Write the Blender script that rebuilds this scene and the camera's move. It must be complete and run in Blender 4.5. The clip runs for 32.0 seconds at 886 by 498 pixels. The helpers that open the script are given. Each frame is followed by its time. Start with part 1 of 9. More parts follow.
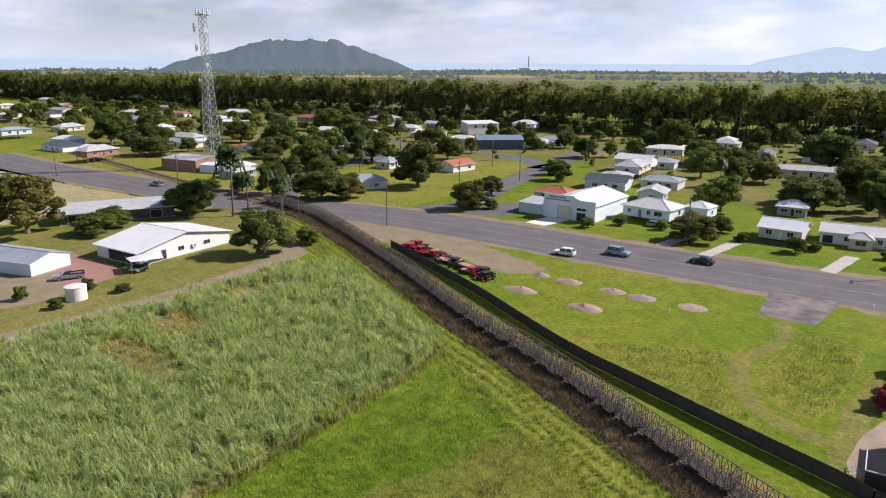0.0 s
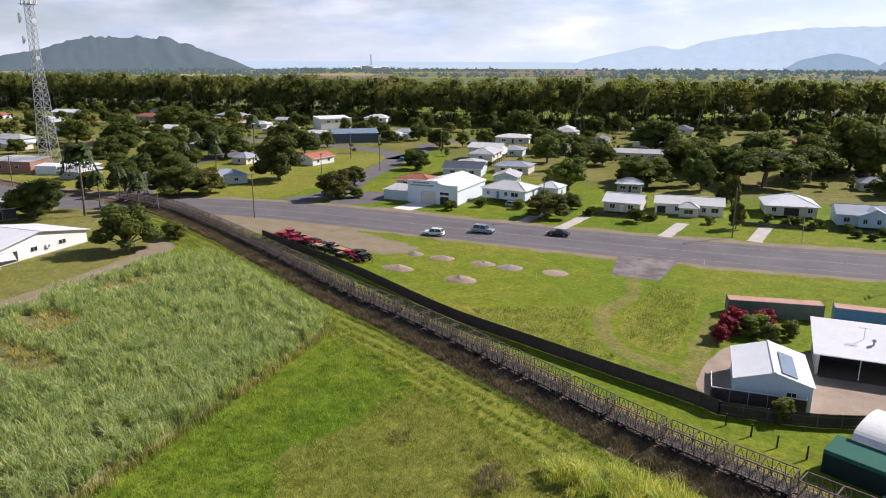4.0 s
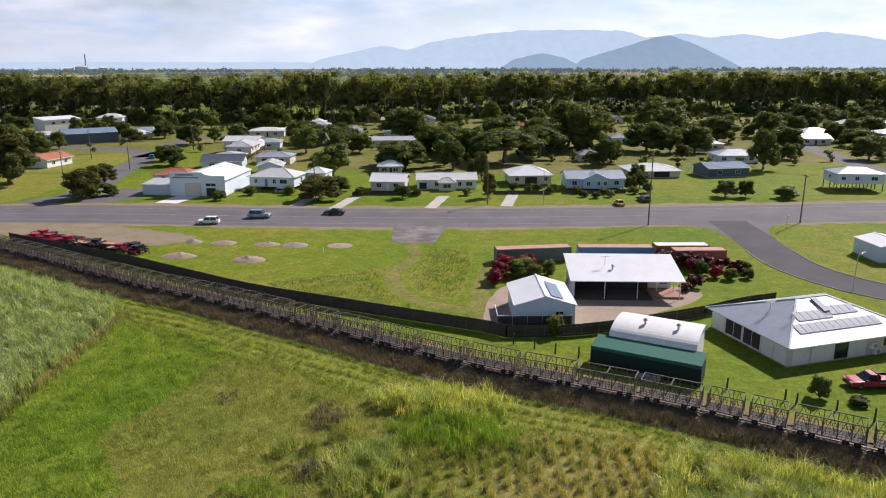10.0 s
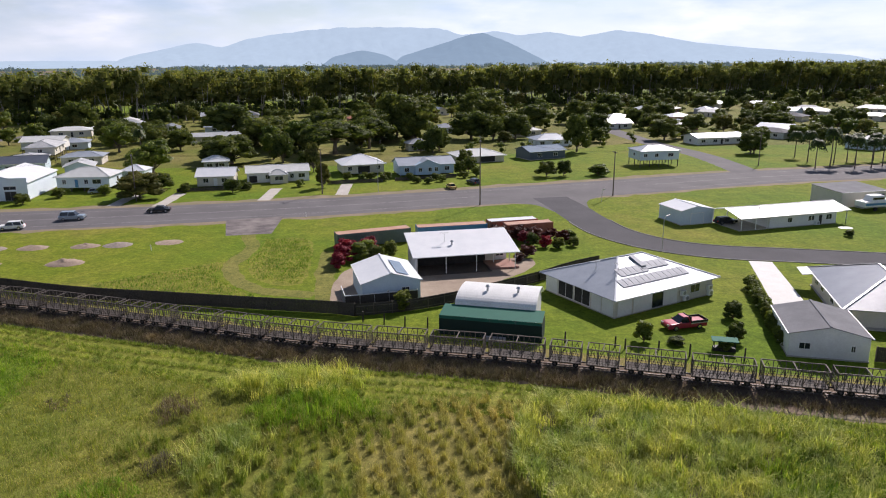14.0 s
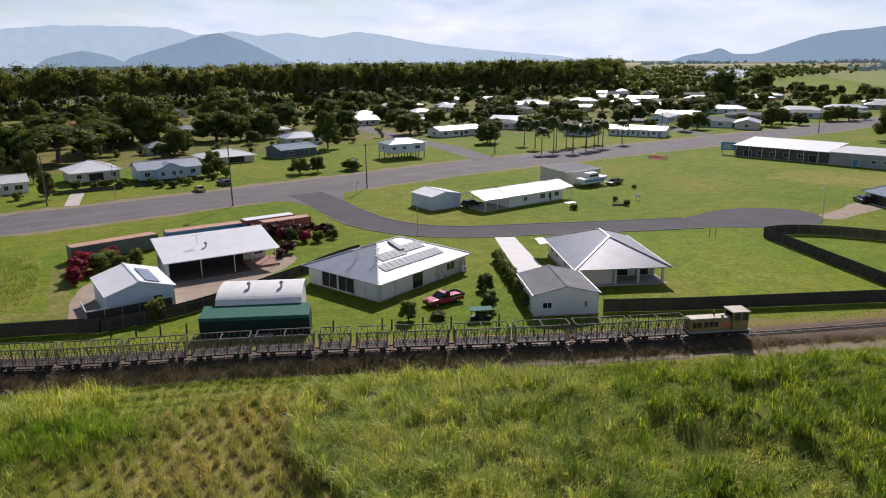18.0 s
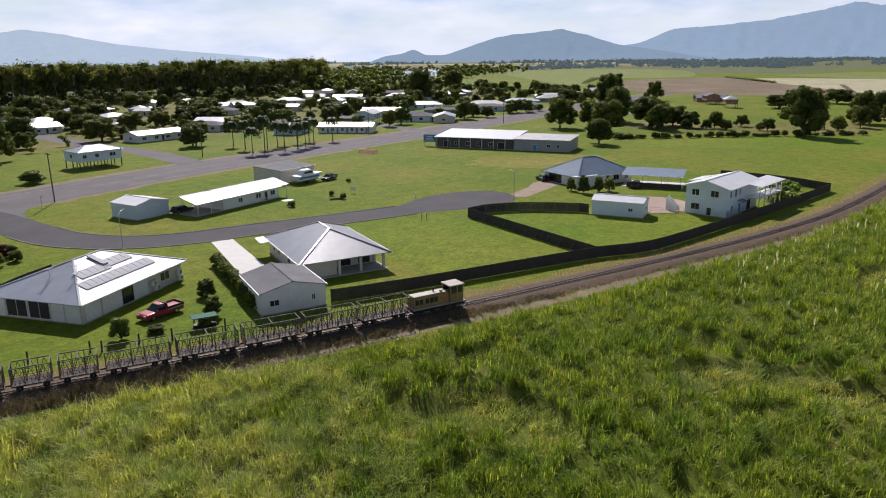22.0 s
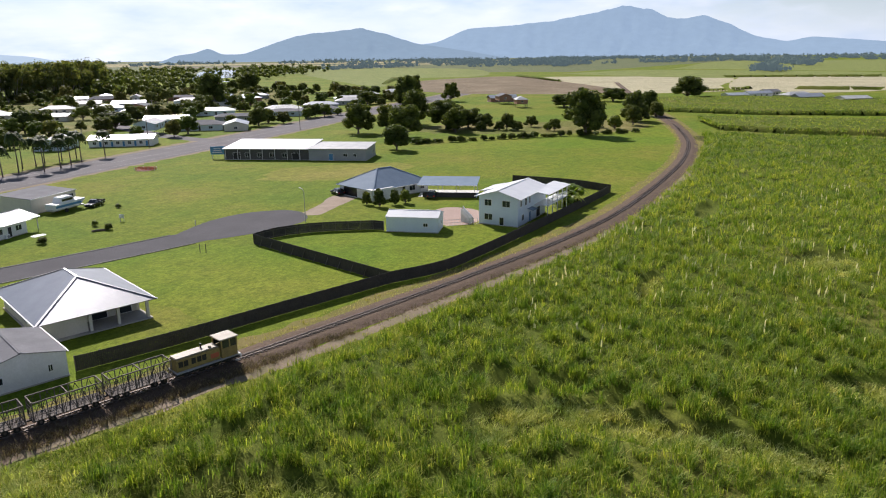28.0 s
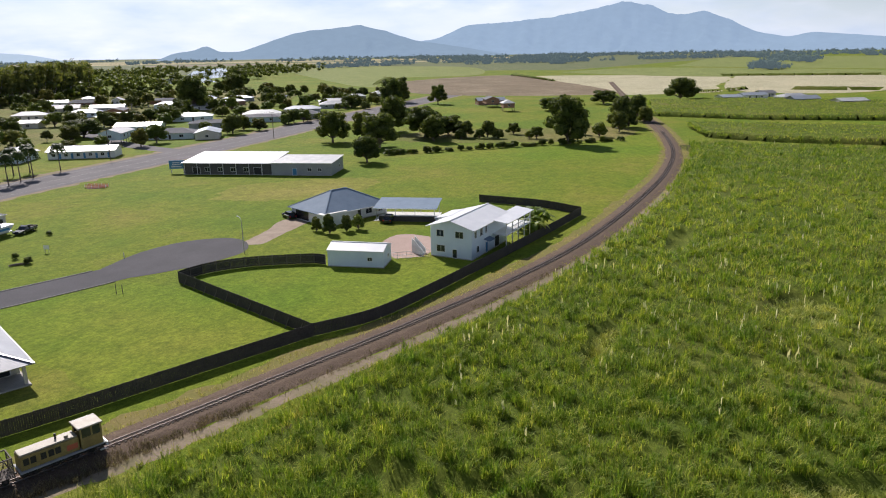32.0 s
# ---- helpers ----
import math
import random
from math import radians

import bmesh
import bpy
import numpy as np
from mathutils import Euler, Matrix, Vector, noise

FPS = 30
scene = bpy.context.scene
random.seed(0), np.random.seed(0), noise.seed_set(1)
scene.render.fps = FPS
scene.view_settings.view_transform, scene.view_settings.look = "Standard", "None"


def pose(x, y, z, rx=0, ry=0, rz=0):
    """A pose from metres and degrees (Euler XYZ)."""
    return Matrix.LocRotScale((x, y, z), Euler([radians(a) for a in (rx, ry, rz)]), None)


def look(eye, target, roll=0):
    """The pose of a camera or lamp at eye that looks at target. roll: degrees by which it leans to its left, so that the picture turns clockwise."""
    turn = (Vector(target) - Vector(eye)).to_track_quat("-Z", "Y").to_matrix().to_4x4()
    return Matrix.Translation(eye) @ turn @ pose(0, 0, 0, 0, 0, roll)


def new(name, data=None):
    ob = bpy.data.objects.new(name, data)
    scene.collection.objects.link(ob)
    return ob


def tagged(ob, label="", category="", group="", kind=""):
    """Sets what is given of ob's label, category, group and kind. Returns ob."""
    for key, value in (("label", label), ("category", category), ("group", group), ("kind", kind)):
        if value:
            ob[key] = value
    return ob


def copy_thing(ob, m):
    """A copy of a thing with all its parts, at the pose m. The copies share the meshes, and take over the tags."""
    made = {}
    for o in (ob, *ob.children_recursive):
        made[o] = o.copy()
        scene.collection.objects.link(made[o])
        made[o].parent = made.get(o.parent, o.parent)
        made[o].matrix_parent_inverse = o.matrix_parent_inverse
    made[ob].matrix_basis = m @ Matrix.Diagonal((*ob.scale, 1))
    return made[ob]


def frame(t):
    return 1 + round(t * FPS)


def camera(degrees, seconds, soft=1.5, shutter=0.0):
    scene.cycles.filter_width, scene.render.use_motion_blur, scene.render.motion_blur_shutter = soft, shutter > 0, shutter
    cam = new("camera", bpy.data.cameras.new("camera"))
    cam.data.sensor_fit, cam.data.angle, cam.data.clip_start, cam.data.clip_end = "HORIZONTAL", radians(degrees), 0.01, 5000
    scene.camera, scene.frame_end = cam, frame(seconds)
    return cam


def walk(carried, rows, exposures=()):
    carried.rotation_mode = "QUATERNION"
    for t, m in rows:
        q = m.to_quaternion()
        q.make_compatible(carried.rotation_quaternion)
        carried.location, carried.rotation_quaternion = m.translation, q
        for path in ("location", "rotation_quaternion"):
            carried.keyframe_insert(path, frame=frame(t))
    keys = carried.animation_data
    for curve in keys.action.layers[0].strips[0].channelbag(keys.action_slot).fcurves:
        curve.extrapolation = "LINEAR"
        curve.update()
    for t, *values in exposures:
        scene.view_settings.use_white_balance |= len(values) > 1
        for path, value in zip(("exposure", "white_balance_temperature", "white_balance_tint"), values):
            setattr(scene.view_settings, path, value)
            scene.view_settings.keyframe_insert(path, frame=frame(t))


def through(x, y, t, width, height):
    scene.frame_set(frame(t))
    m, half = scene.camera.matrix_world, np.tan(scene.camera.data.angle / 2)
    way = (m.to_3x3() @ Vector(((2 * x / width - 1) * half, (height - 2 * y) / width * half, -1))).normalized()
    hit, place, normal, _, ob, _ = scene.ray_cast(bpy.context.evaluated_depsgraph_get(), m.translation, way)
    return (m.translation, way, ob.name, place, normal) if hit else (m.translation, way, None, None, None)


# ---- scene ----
LENS = 64.06
ROWS = [
    (0, 1.54, 6.21, 39.22, 40.283, -14.675, 0.235),
    (0.5, 1.53, 5.50, 39.01, 39.604, -14.695, 0.227),
    (1, 1.54, 4.69, 38.78, 38.577, -14.714, 0.199),
    (1.5, 1.56, 3.82, 38.51, 36.796, -14.673, 0.164),
    (2, 1.56, 2.92, 38.27, 35.038, -14.728, 0.116),
    (2.5, 1.51, 2.01, 38.04, 33.281, -14.746, 0.089),
    (3, 1.40, 1.02, 37.80, 31.501, -14.783, 0.095),
    (3.5, 1.27, -0.02, 37.52, 29.714, -14.773, 0.093),
    (5.5, 0.75, -3.63, 36.42, 22.896, -14.748, -0.006),
    (6, 0.56, -4.48, 36.12, 21.195, -14.746, -0.031),
    (6.5, 0.38, -5.27, 35.83, 19.499, -14.755, -0.042),
    (7, 0.11, -6.03, 35.54, 17.778, -14.753, -0.026),
    (7.5, -0.24, -6.83, 35.26, 15.992, -14.721, -0.021),
    (8, -0.55, -7.58, 35.01, 14.319, -14.720, -0.043),
    (8.5, -0.88, -8.16, 34.73, 12.616, -14.709, -0.070),
    (9, -1.29, -8.61, 34.44, 10.924, -14.718, -0.091),
    (9.5, -1.71, -9.14, 34.21, 9.155, -14.743, -0.103),
    (10, -2.14, -9.69, 33.95, 7.490, -14.736, -0.133),
    (10.5, -2.66, -10.18, 33.69, 5.711, -14.773, -0.165),
    (11, -3.11, -10.57, 33.46, 4.010, -14.816, -0.194),
    (11.5, -3.35, -10.82, 33.20, 2.337, -14.927, -0.248),
    (12, -3.42, -10.88, 32.86, 0.718, -14.866, -0.307),
    (12.5, -3.45, -10.86, 32.55, -0.932, -14.974, -0.344),
    (13, -3.47, -10.87, 32.25, -2.564, -14.954, -0.367),
    (13.5, -3.47, -10.89, 31.95, -4.235, -14.975, -0.403),
    (14, -3.46, -10.85, 31.70, -6.393, -14.989, -0.447),
    (14.5, -3.38, -10.70, 31.46, -8.505, -14.999, -0.478),
    (16.5, -3.41, -11.07, 30.76, -18.010, -15.008, -0.529),
    (17, -3.53, -11.01, 30.60, -20.832, -15.035, -0.518),
    (17.5, -3.57, -11.02, 30.44, -23.612, -15.018, -0.529),
    (18, -3.54, -11.09, 30.30, -26.255, -15.060, -0.553),
    (18.5, -3.50, -11.07, 30.14, -29.060, -15.055, -0.581),
    (19, -3.42, -10.98, 29.97, -31.754, -15.081, -0.609),
    (19.5, -3.38, -10.93, 29.83, -34.589, -15.095, -0.616),
    (20, -3.38, -10.98, 29.70, -37.398, -15.107, -0.610),
    (20.5, -3.38, -11.04, 29.58, -40.271, -15.141, -0.607),
    (21, -3.39, -11.08, 29.47, -43.157, -15.129, -0.607),
    (21.5, -3.41, -11.07, 29.38, -46.053, -15.153, -0.605),
    (22, -3.42, -11.10, 29.29, -49.159, -15.186, -0.612),
    (22.5, -3.36, -11.22, 29.20, -52.435, -15.208, -0.645),
    (23, -3.20, -11.23, 29.13, -56.004, -15.250, -0.671),
    (23.5, -2.94, -11.01, 29.07, -61.520, -15.283, -0.667),
    (24, -2.55, -10.64, 29.05, -63.211, -15.289, -0.649),
    (24.5, -2.01, -10.29, 29.11, -63.208, -15.318, -0.637),
    (25, -1.32, -9.95, 29.25, -63.414, -15.301, -0.659),
    (25.5, -0.45, -9.46, 29.43, -63.817, -15.331, -0.691),
    (27.5, 4.36, -9.51, 30.90, -64.464, -15.404, -0.696),
    (28, 5.92, -9.70, 31.33, -64.474, -15.454, -0.715),
    (28.5, 7.59, -9.92, 31.72, -64.441, -15.475, -0.739),
    (29, 9.34, -10.15, 32.14, -64.491, -15.477, -0.747),
    (29.5, 11.21, -10.44, 32.61, -64.470, -15.554, -0.754),
    (30, 13.16, -10.80, 33.03, -64.476, -15.550, -0.800),
    (30.5, 15.12, -11.19, 33.41, -64.456, -15.580, -0.843),
    (31, 17.10, -11.61, 33.78, -64.446, -15.640, -0.858),
    (31.5, 19.00, -12.15, 34.20, -64.418, -15.666, -0.883),
    (32, 20.82, -12.81, 34.70, -64.369, -15.745, -0.914),
]
# camera: seconds, place, heading to the left of +y, pitch, roll


def aim(x, y, z, yaw, pitch, roll):
    return pose(x, y, z, 90 + pitch, 0, yaw) @ pose(0, 0, 0, 0, 0, roll)


cam = camera(LENS, 32.0, soft=1.1)
EXPOSURES = [(0.0, 0.50, 6380, 20), (6.0, 0.55, 6380, 20), (10.0, 0.45, 6380, 20), (13.0, 0.38, 6380, 20), (17.0, 0.25, 6380, 20), (19.0, 0.14, 6380, 20), (21.0, 0.13, 6380, 19), (23.0, 0.22, 6380, 19), (24.0, 0.34, 6380, 17), (28.0, 0.40, 6380, 17), (32.0, 0.33, 6380, 17)]
walk(cam, [(r[0], aim(*r[1:])) for r in ROWS], EXPOSURES)

# ---- world and sun ----
SUN_AZ, SUN_EL = 37.5, 38.0  # degrees from +y towards +x, and up
scene.view_settings.exposure = 0.35
world = bpy.data.worlds.new("world")
scene.world = world
world.use_nodes = True
wn, wl = world.node_tree.nodes, world.node_tree.links
wn.clear()
w_out = wn.new("ShaderNodeOutputWorld")
w_bg = wn.new("ShaderNodeBackground")
sky = wn.new("ShaderNodeTexSky")
sky.sky_type = "NISHITA"
sky.sun_disc = False
sky.sun_elevation = radians(SUN_EL)
sky.sun_rotation = radians(SUN_AZ)
sky.air_density, sky.dust_density, sky.ozone_density = 1.0, 0.2, 2.0
w_tc = wn.new("ShaderNodeTexCoord")
w_map = wn.new("ShaderNodeMapping")
w_map.inputs["Scale"].default_value = (1.0, 1.0, 3.6)
w_n = wn.new("ShaderNodeTexNoise")
w_n.inputs["Scale"].default_value = 5.5
w_n.inputs["Detail"].default_value = 7
w_n.inputs["Roughness"].default_value = 0.55
w_ramp = wn.new("ShaderNodeValToRGB")
w_ramp.color_ramp.elements[0].position = 0.34
w_ramp.color_ramp.elements[1].position = 0.64
w_n2 = wn.new("ShaderNodeTexNoise")
w_n2.inputs["Scale"].default_value = 10.0
w_n2.inputs["Detail"].default_value = 5
w_cl = wn.new("ShaderNodeValToRGB")
w_cl.color_ramp.elements[0].color = (7.4, 9.4, 12.0, 1)
w_cl.color_ramp.elements[1].color = (12.6, 13.3, 14.3, 1)
w_cl.color_ramp.elements[0].position = 0.3
w_cl.color_ramp.elements[1].position = 0.68
w_mix = wn.new("ShaderNodeMix")
w_mix.data_type = "RGBA"
wl.new(w_tc.outputs["Generated"], w_map.inputs["Vector"])
wl.new(w_map.outputs["Vector"], w_n.inputs["Vector"])
wl.new(w_map.outputs["Vector"], w_n2.inputs["Vector"])
wl.new(w_n.outputs["Fac"], w_ramp.inputs["Fac"])
wl.new(w_n2.outputs["Fac"], w_cl.inputs["Fac"])
# cloud banks low over the horizon, broken cloud overhead
w_sep = wn.new("ShaderNodeSeparateXYZ")
wl.new(w_tc.outputs["Generated"], w_sep.inputs["Vector"])
w_low = wn.new("ShaderNodeMapRange")
w_low.inputs["From Min"].default_value, w_low.inputs["From Max"].default_value = 0.12, 0.42
w_low.inputs["To Min"].default_value, w_low.inputs["To Max"].default_value = 1.0, 0.15
wl.new(w_sep.outputs["Z"], w_low.inputs["Value"])
w_mul = wn.new("ShaderNodeMath")
w_mul.operation = "MULTIPLY"
wl.new(w_ramp.outputs["Color"], w_mul.inputs[0])
wl.new(w_low.outputs["Result"], w_mul.inputs[1])
# pale haze hugging the horizon
w_hz = wn.new("ShaderNodeMapRange")
w_hz.inputs["From Min"].default_value, w_hz.inputs["From Max"].default_value = 0.0, 0.11
w_hz.inputs["To Min"].default_value, w_hz.inputs["To Max"].default_value = 0.9, 0.0
wl.new(w_sep.outputs["Z"], w_hz.inputs["Value"])
w_haze = wn.new("ShaderNodeMix")
w_haze.data_type = "RGBA"
w_haze.inputs["B"].default_value = (10.3, 12.1, 14.0, 1)
wl.new(w_hz.outputs["Result"], w_haze.inputs["Factor"])
wl.new(sky.outputs["Color"], w_haze.inputs["A"])
wl.new(w_mul.outputs["Value"], w_mix.inputs["Factor"])
wl.new(w_haze.outputs["Result"], w_mix.inputs["A"])
wl.new(w_cl.outputs["Color"], w_mix.inputs["B"])
# the hazy sky is brightest round the sun, and the clouds opposite are lit from the front
w_dot = wn.new("ShaderNodeVectorMath")
w_dot.operation = "DOT_PRODUCT"
w_dot.inputs[1].default_value = (math.sin(radians(SUN_AZ)), math.cos(radians(SUN_AZ)), 0.0)
wl.new(w_tc.outputs["Generated"], w_dot.inputs[0])
w_half = wn.new("ShaderNodeMath")
w_half.operation = "MULTIPLY_ADD"
w_half.inputs[1].default_value, w_half.inputs[2].default_value = 0.5, 0.5
wl.new(w_dot.outputs["Value"], w_half.inputs[0])
w_side = wn.new("ShaderNodeValToRGB")
while len(w_side.color_ramp.elements) < 4:
    w_side.color_ramp.elements.new(0.5)
for e, (p, c) in zip(w_side.color_ramp.elements, ((0.1, 1.0), (0.45, 0.74), (0.62, 0.78), (0.93, 1.08))):
    e.position, e.color = p, (c, c, c, 1)
wl.new(w_half.outputs["Value"], w_side.inputs["Fac"])
w_scale = wn.new("ShaderNodeVectorMath")
w_scale.operation = "SCALE"
wl.new(w_mix.outputs["Result"], w_scale.inputs[0])
wl.new(w_side.outputs["Color"], w_scale.inputs["Scale"])
wl.new(w_scale.outputs["Vector"], w_bg.inputs["Color"])
w_bg.inputs["Strength"].default_value = 0.06
wl.new(w_bg.outputs["Background"], w_out.inputs["Surface"])

sun_data = bpy.data.lights.new("sun", "SUN")
sun_data.energy, sun_data.angle, sun_data.color = 4.6, radians(0.53), (1.0, 0.95, 0.87)
sun = new("sun", sun_data)
_el, _az = radians(SUN_EL), radians(SUN_AZ)
SUN_DIR = Vector((math.sin(_az) * math.cos(_el), math.cos(_az) * math.cos(_el), math.sin(_el)))
sun.matrix_world = look(SUN_DIR * 300, (0, 0, 0))

# ---- materials ----
def shader(name):
    m = bpy.data.materials.new(name)
    m.use_nodes = True
    n, l = m.node_tree.nodes, m.node_tree.links
    return m, n, l, n["Principled BSDF"]


def ramp(n, l, fac, stops):
    r = n.new("ShaderNodeValToRGB")
    el = r.color_ramp.elements
    while len(el) < len(stops):
        el.new(0.5)
    for e, (p, c) in zip(el, stops):
        e.position, e.color = p, (*c, 1)
    l.new(fac, r.inputs["Fac"])
    return r.outputs["Color"]


def noise_tex(n, l, vec, scale, detail=4, rough=0.55):
    t = n.new("ShaderNodeTexNoise")
    t.inputs["Scale"].default_value, t.inputs["Detail"].default_value = scale, detail
    t.inputs["Roughness"].default_value = rough
    l.new(vec, t.inputs["Vector"])
    return t.outputs["Fac"]


def mixed(n, l, fac, a, b, mode="MIX"):
    m = n.new("ShaderNodeMix")
    m.data_type, m.blend_type = "RGBA", mode
    for key, v in (("Factor", fac), ("A", a), ("B", b)):
        if isinstance(v, (int, float)):
            m.inputs[key].default_value = v
        elif isinstance(v, tuple):
            m.inputs[key].default_value = (*v, 1)
        else:
            l.new(v, m.inputs[key])
    return m.outputs["Result"]


def add_bump(n, l, b, height, strength, distance):
    bp = n.new("ShaderNodeBump")
    bp.inputs["Strength"].default_value, bp.inputs["Distance"].default_value = strength, distance
    l.new(height, bp.inputs["Height"])
    l.new(bp.outputs["Normal"], b.inputs["Normal"])


def surface(name, c1, c2, fine=8.0, coarse=0.4, rough=0.8, metal=0.0, bump=0.3, dist=0.02, c3=None, amount=0.5, spec=0.4):
    """Two noise scales over two colours; c3 stains at the coarse scale."""
    m, n, l, b = shader(name)
    tc = n.new("ShaderNodeTexCoord")
    v = tc.outputs["Object"]
    f = noise_tex(n, l, v, fine, 5)
    col = ramp(n, l, f, [(0.3, c1), (0.7, c2)])
    g = noise_tex(n, l, v, coarse, 5, 0.6)
    tone = ramp(n, l, g, [(0.35, (0.0, 0.0, 0.0)), (0.68, (1, 1, 1))])
    fac = n.new("ShaderNodeMath")
    fac.operation = "MULTIPLY"
    fac.inputs[1].default_value = amount
    l.new(tone, fac.inputs[0])
    col = mixed(n, l, fac.outputs[0], col, c3 or tuple(0.72 * c for c in c1))
    l.new(col, b.inputs["Base Color"])
    b.inputs["Roughness"].default_value, b.inputs["Metallic"].default_value = rough, metal
    b.inputs["Specular IOR Level"].default_value = spec
    if bump:
        add_bump(n, l, b, f, bump, dist)
    return m


def corrugated(name, c1, c2, pitch=0.2, rough=0.42, axis="X", dirt=0.35, metal=0.0, spec=0.28):
    """Painted or zinc roll-formed sheet with ribs across one axis, faded in streaks."""
    m, n, l, b = shader(name)
    tc = n.new("ShaderNodeTexCoord")
    v = tc.outputs["Object"]
    wv = n.new("ShaderNodeTexWave")
    wv.wave_type, wv.bands_direction = "BANDS", axis
    wv.inputs["Scale"].default_value = 0.314 / pitch
    l.new(v, wv.inputs["Vector"])
    g = noise_tex(n, l, v, 0.35, 6, 0.65)
    f = noise_tex(n, l, v, 6.0, 4)
    col = ramp(n, l, g, [(0.32, c1), (0.7, c2)])
    d = ramp(n, l, f, [(0.45, (0, 0, 0)), (0.8, (dirt, dirt, dirt))])
    col = mixed(n, l, d, col, tuple(0.6 * c for c in c1))
    seam = ramp(n, l, wv.outputs["Fac"], [(0.0, (0.05, 0.05, 0.05)), (0.2, (0, 0, 0))])
    col = mixed(n, l, seam, col, tuple(0.5 * c for c in c1))
    l.new(col, b.inputs["Base Color"])
    b.inputs["Roughness"].default_value, b.inputs["Metallic"].default_value = rough, metal
    b.inputs["Specular IOR Level"].default_value = spec
    add_bump(n, l, b, wv.outputs["Fac"], 0.1, 0.02)
    return m


def foliage(name, dark, light, yellow, through=0.35, scale=0.15, rough=0.55, spec=0.35, low=(0.62, 0.68, 0.62), high=(1.3, 1.22, 1.0)):
    """Leaves: tone by blade and by place, with light passing through."""
    m, n, l, b = shader(name)
    tc, gm, oi = n.new("ShaderNodeTexCoord"), n.new("ShaderNodeNewGeometry"), n.new("ShaderNodeObjectInfo")
    col = ramp(n, l, gm.outputs["Random Per Island"], [(0.0, dark), (0.6, light), (1.0, yellow)])
    g = noise_tex(n, l, gm.outputs["Position"], scale, 5, 0.6)
    tone = ramp(n, l, g, [(0.32, low), (0.68, high)])
    col = mixed(n, l, 1.0, col, tone, "MULTIPLY")
    obt = ramp(n, l, oi.outputs["Random"], [(0.0, (0.75, 0.8, 0.75)), (1.0, (1.2, 1.12, 0.95))])
    col = mixed(n, l, 1.0, col, obt, "MULTIPLY")
    l.new(col, b.inputs["Base Color"])
    b.inputs["Roughness"].default_value = rough
    b.inputs["Specular IOR Level"].default_value = spec
    tr = n.new("ShaderNodeBsdfTranslucent")
    tl = mixed(n, l, 1.0, col, (1.2, 1.28, 0.6), "MULTIPLY")
    l.new(tl, tr.inputs["Color"])
    ms = n.new("ShaderNodeMixShader")
    ms.inputs["Fac"].default_value = through
    l.new(b.outputs["BSDF"], ms.inputs[1])
    l.new(tr.outputs["BSDF"], ms.inputs[2])
    l.new(ms.outputs["Shader"], n["Material Output"].inputs["Surface"])
    return m


def plain(name, c, rough=0.5, metal=0.0, vary=0.12, spec=0.5):
    return surface(name, c, tuple(min(1, x * (1 + vary)) for x in c), 12, 0.9, rough, metal, 0.08, 0.01, amount=0.35, spec=spec)


def turf(name, green, olive, straw, straw_at=0.62, bump=0.6):
    """Mown grass: blades, mower bands, patches of dry growth."""
    m, n, l, b = shader(name)
    gm = n.new("ShaderNodeNewGeometry")
    v = gm.outputs["Position"]
    big = noise_tex(n, l, v, 0.028, 6, 0.62)
    mid = noise_tex(n, l, v, 0.35, 6, 0.65)
    fine = noise_tex(n, l, v, 4.5, 4, 0.7)
    col = ramp(n, l, big, [(0.38, green), (0.54, olive), (straw_at + 0.12, straw)])
    t1 = ramp(n, l, mid, [(0.25, (0.66, 0.7, 0.6)), (0.75, (1.28, 1.22, 1.1))])
    col = mixed(n, l, 1.0, col, t1, "MULTIPLY")
    t2 = ramp(n, l, fine, [(0.25, (0.55, 0.58, 0.5)), (0.75, (1.4, 1.35, 1.2))])
    col = mixed(n, l, 0.85, col, t2, "MULTIPLY")
    tuft = noise_tex(n, l, v, 1.4, 5, 0.7)
    t3 = ramp(n, l, tuft, [(0.3, (0.62, 0.64, 0.6)), (0.7, (1.3, 1.28, 1.2))])
    col = mixed(n, l, 0.8, col, t3, "MULTIPLY")
    l.new(col, b.inputs["Base Color"])
    b.inputs["Roughness"].default_value = 0.9
    b.inputs["Specular IOR Level"].default_value = 0.08
    add_bump(n, l, b, fine, bump, 0.12)
    return m


M = {}
M["lawn"] = turf("mown_lawn", (0.118, 0.187, 0.017), (0.163, 0.205, 0.023), (0.235, 0.215, 0.055))
M["bright_lawn"] = turf("watered_lawn", (0.125, 0.205, 0.016), (0.165, 0.22, 0.022), (0.22, 0.225, 0.04), 0.7)
M["rough_grass"] = turf("rough_grass", (0.18, 0.21, 0.035), (0.22, 0.225, 0.05), (0.29, 0.25, 0.09), 0.62, 0.7)
M["town_grass"] = turf("town_grass", (0.14, 0.165, 0.042), (0.18, 0.175, 0.06), (0.26, 0.22, 0.115), 0.6, 0.8)
M["straw"] = turf("straw_stubble", (0.31, 0.275, 0.19), (0.36, 0.32, 0.23), (0.41, 0.36, 0.26), 0.6, 0.6)
M["stubble"] = turf("pale_stubble", (0.40, 0.38, 0.32), (0.46, 0.43, 0.37), (0.50, 0.46, 0.39), 0.6, 0.6)
M["ploughed"] = turf("ploughed_soil", (0.19, 0.15, 0.125), (0.225, 0.18, 0.155), (0.29, 0.245, 0.21), 0.6, 0.6)
M["cane_top"] = turf("cane_tops", (0.095, 0.135, 0.02), (0.12, 0.15, 0.028), (0.165, 0.165, 0.05), 0.6, 1.0)
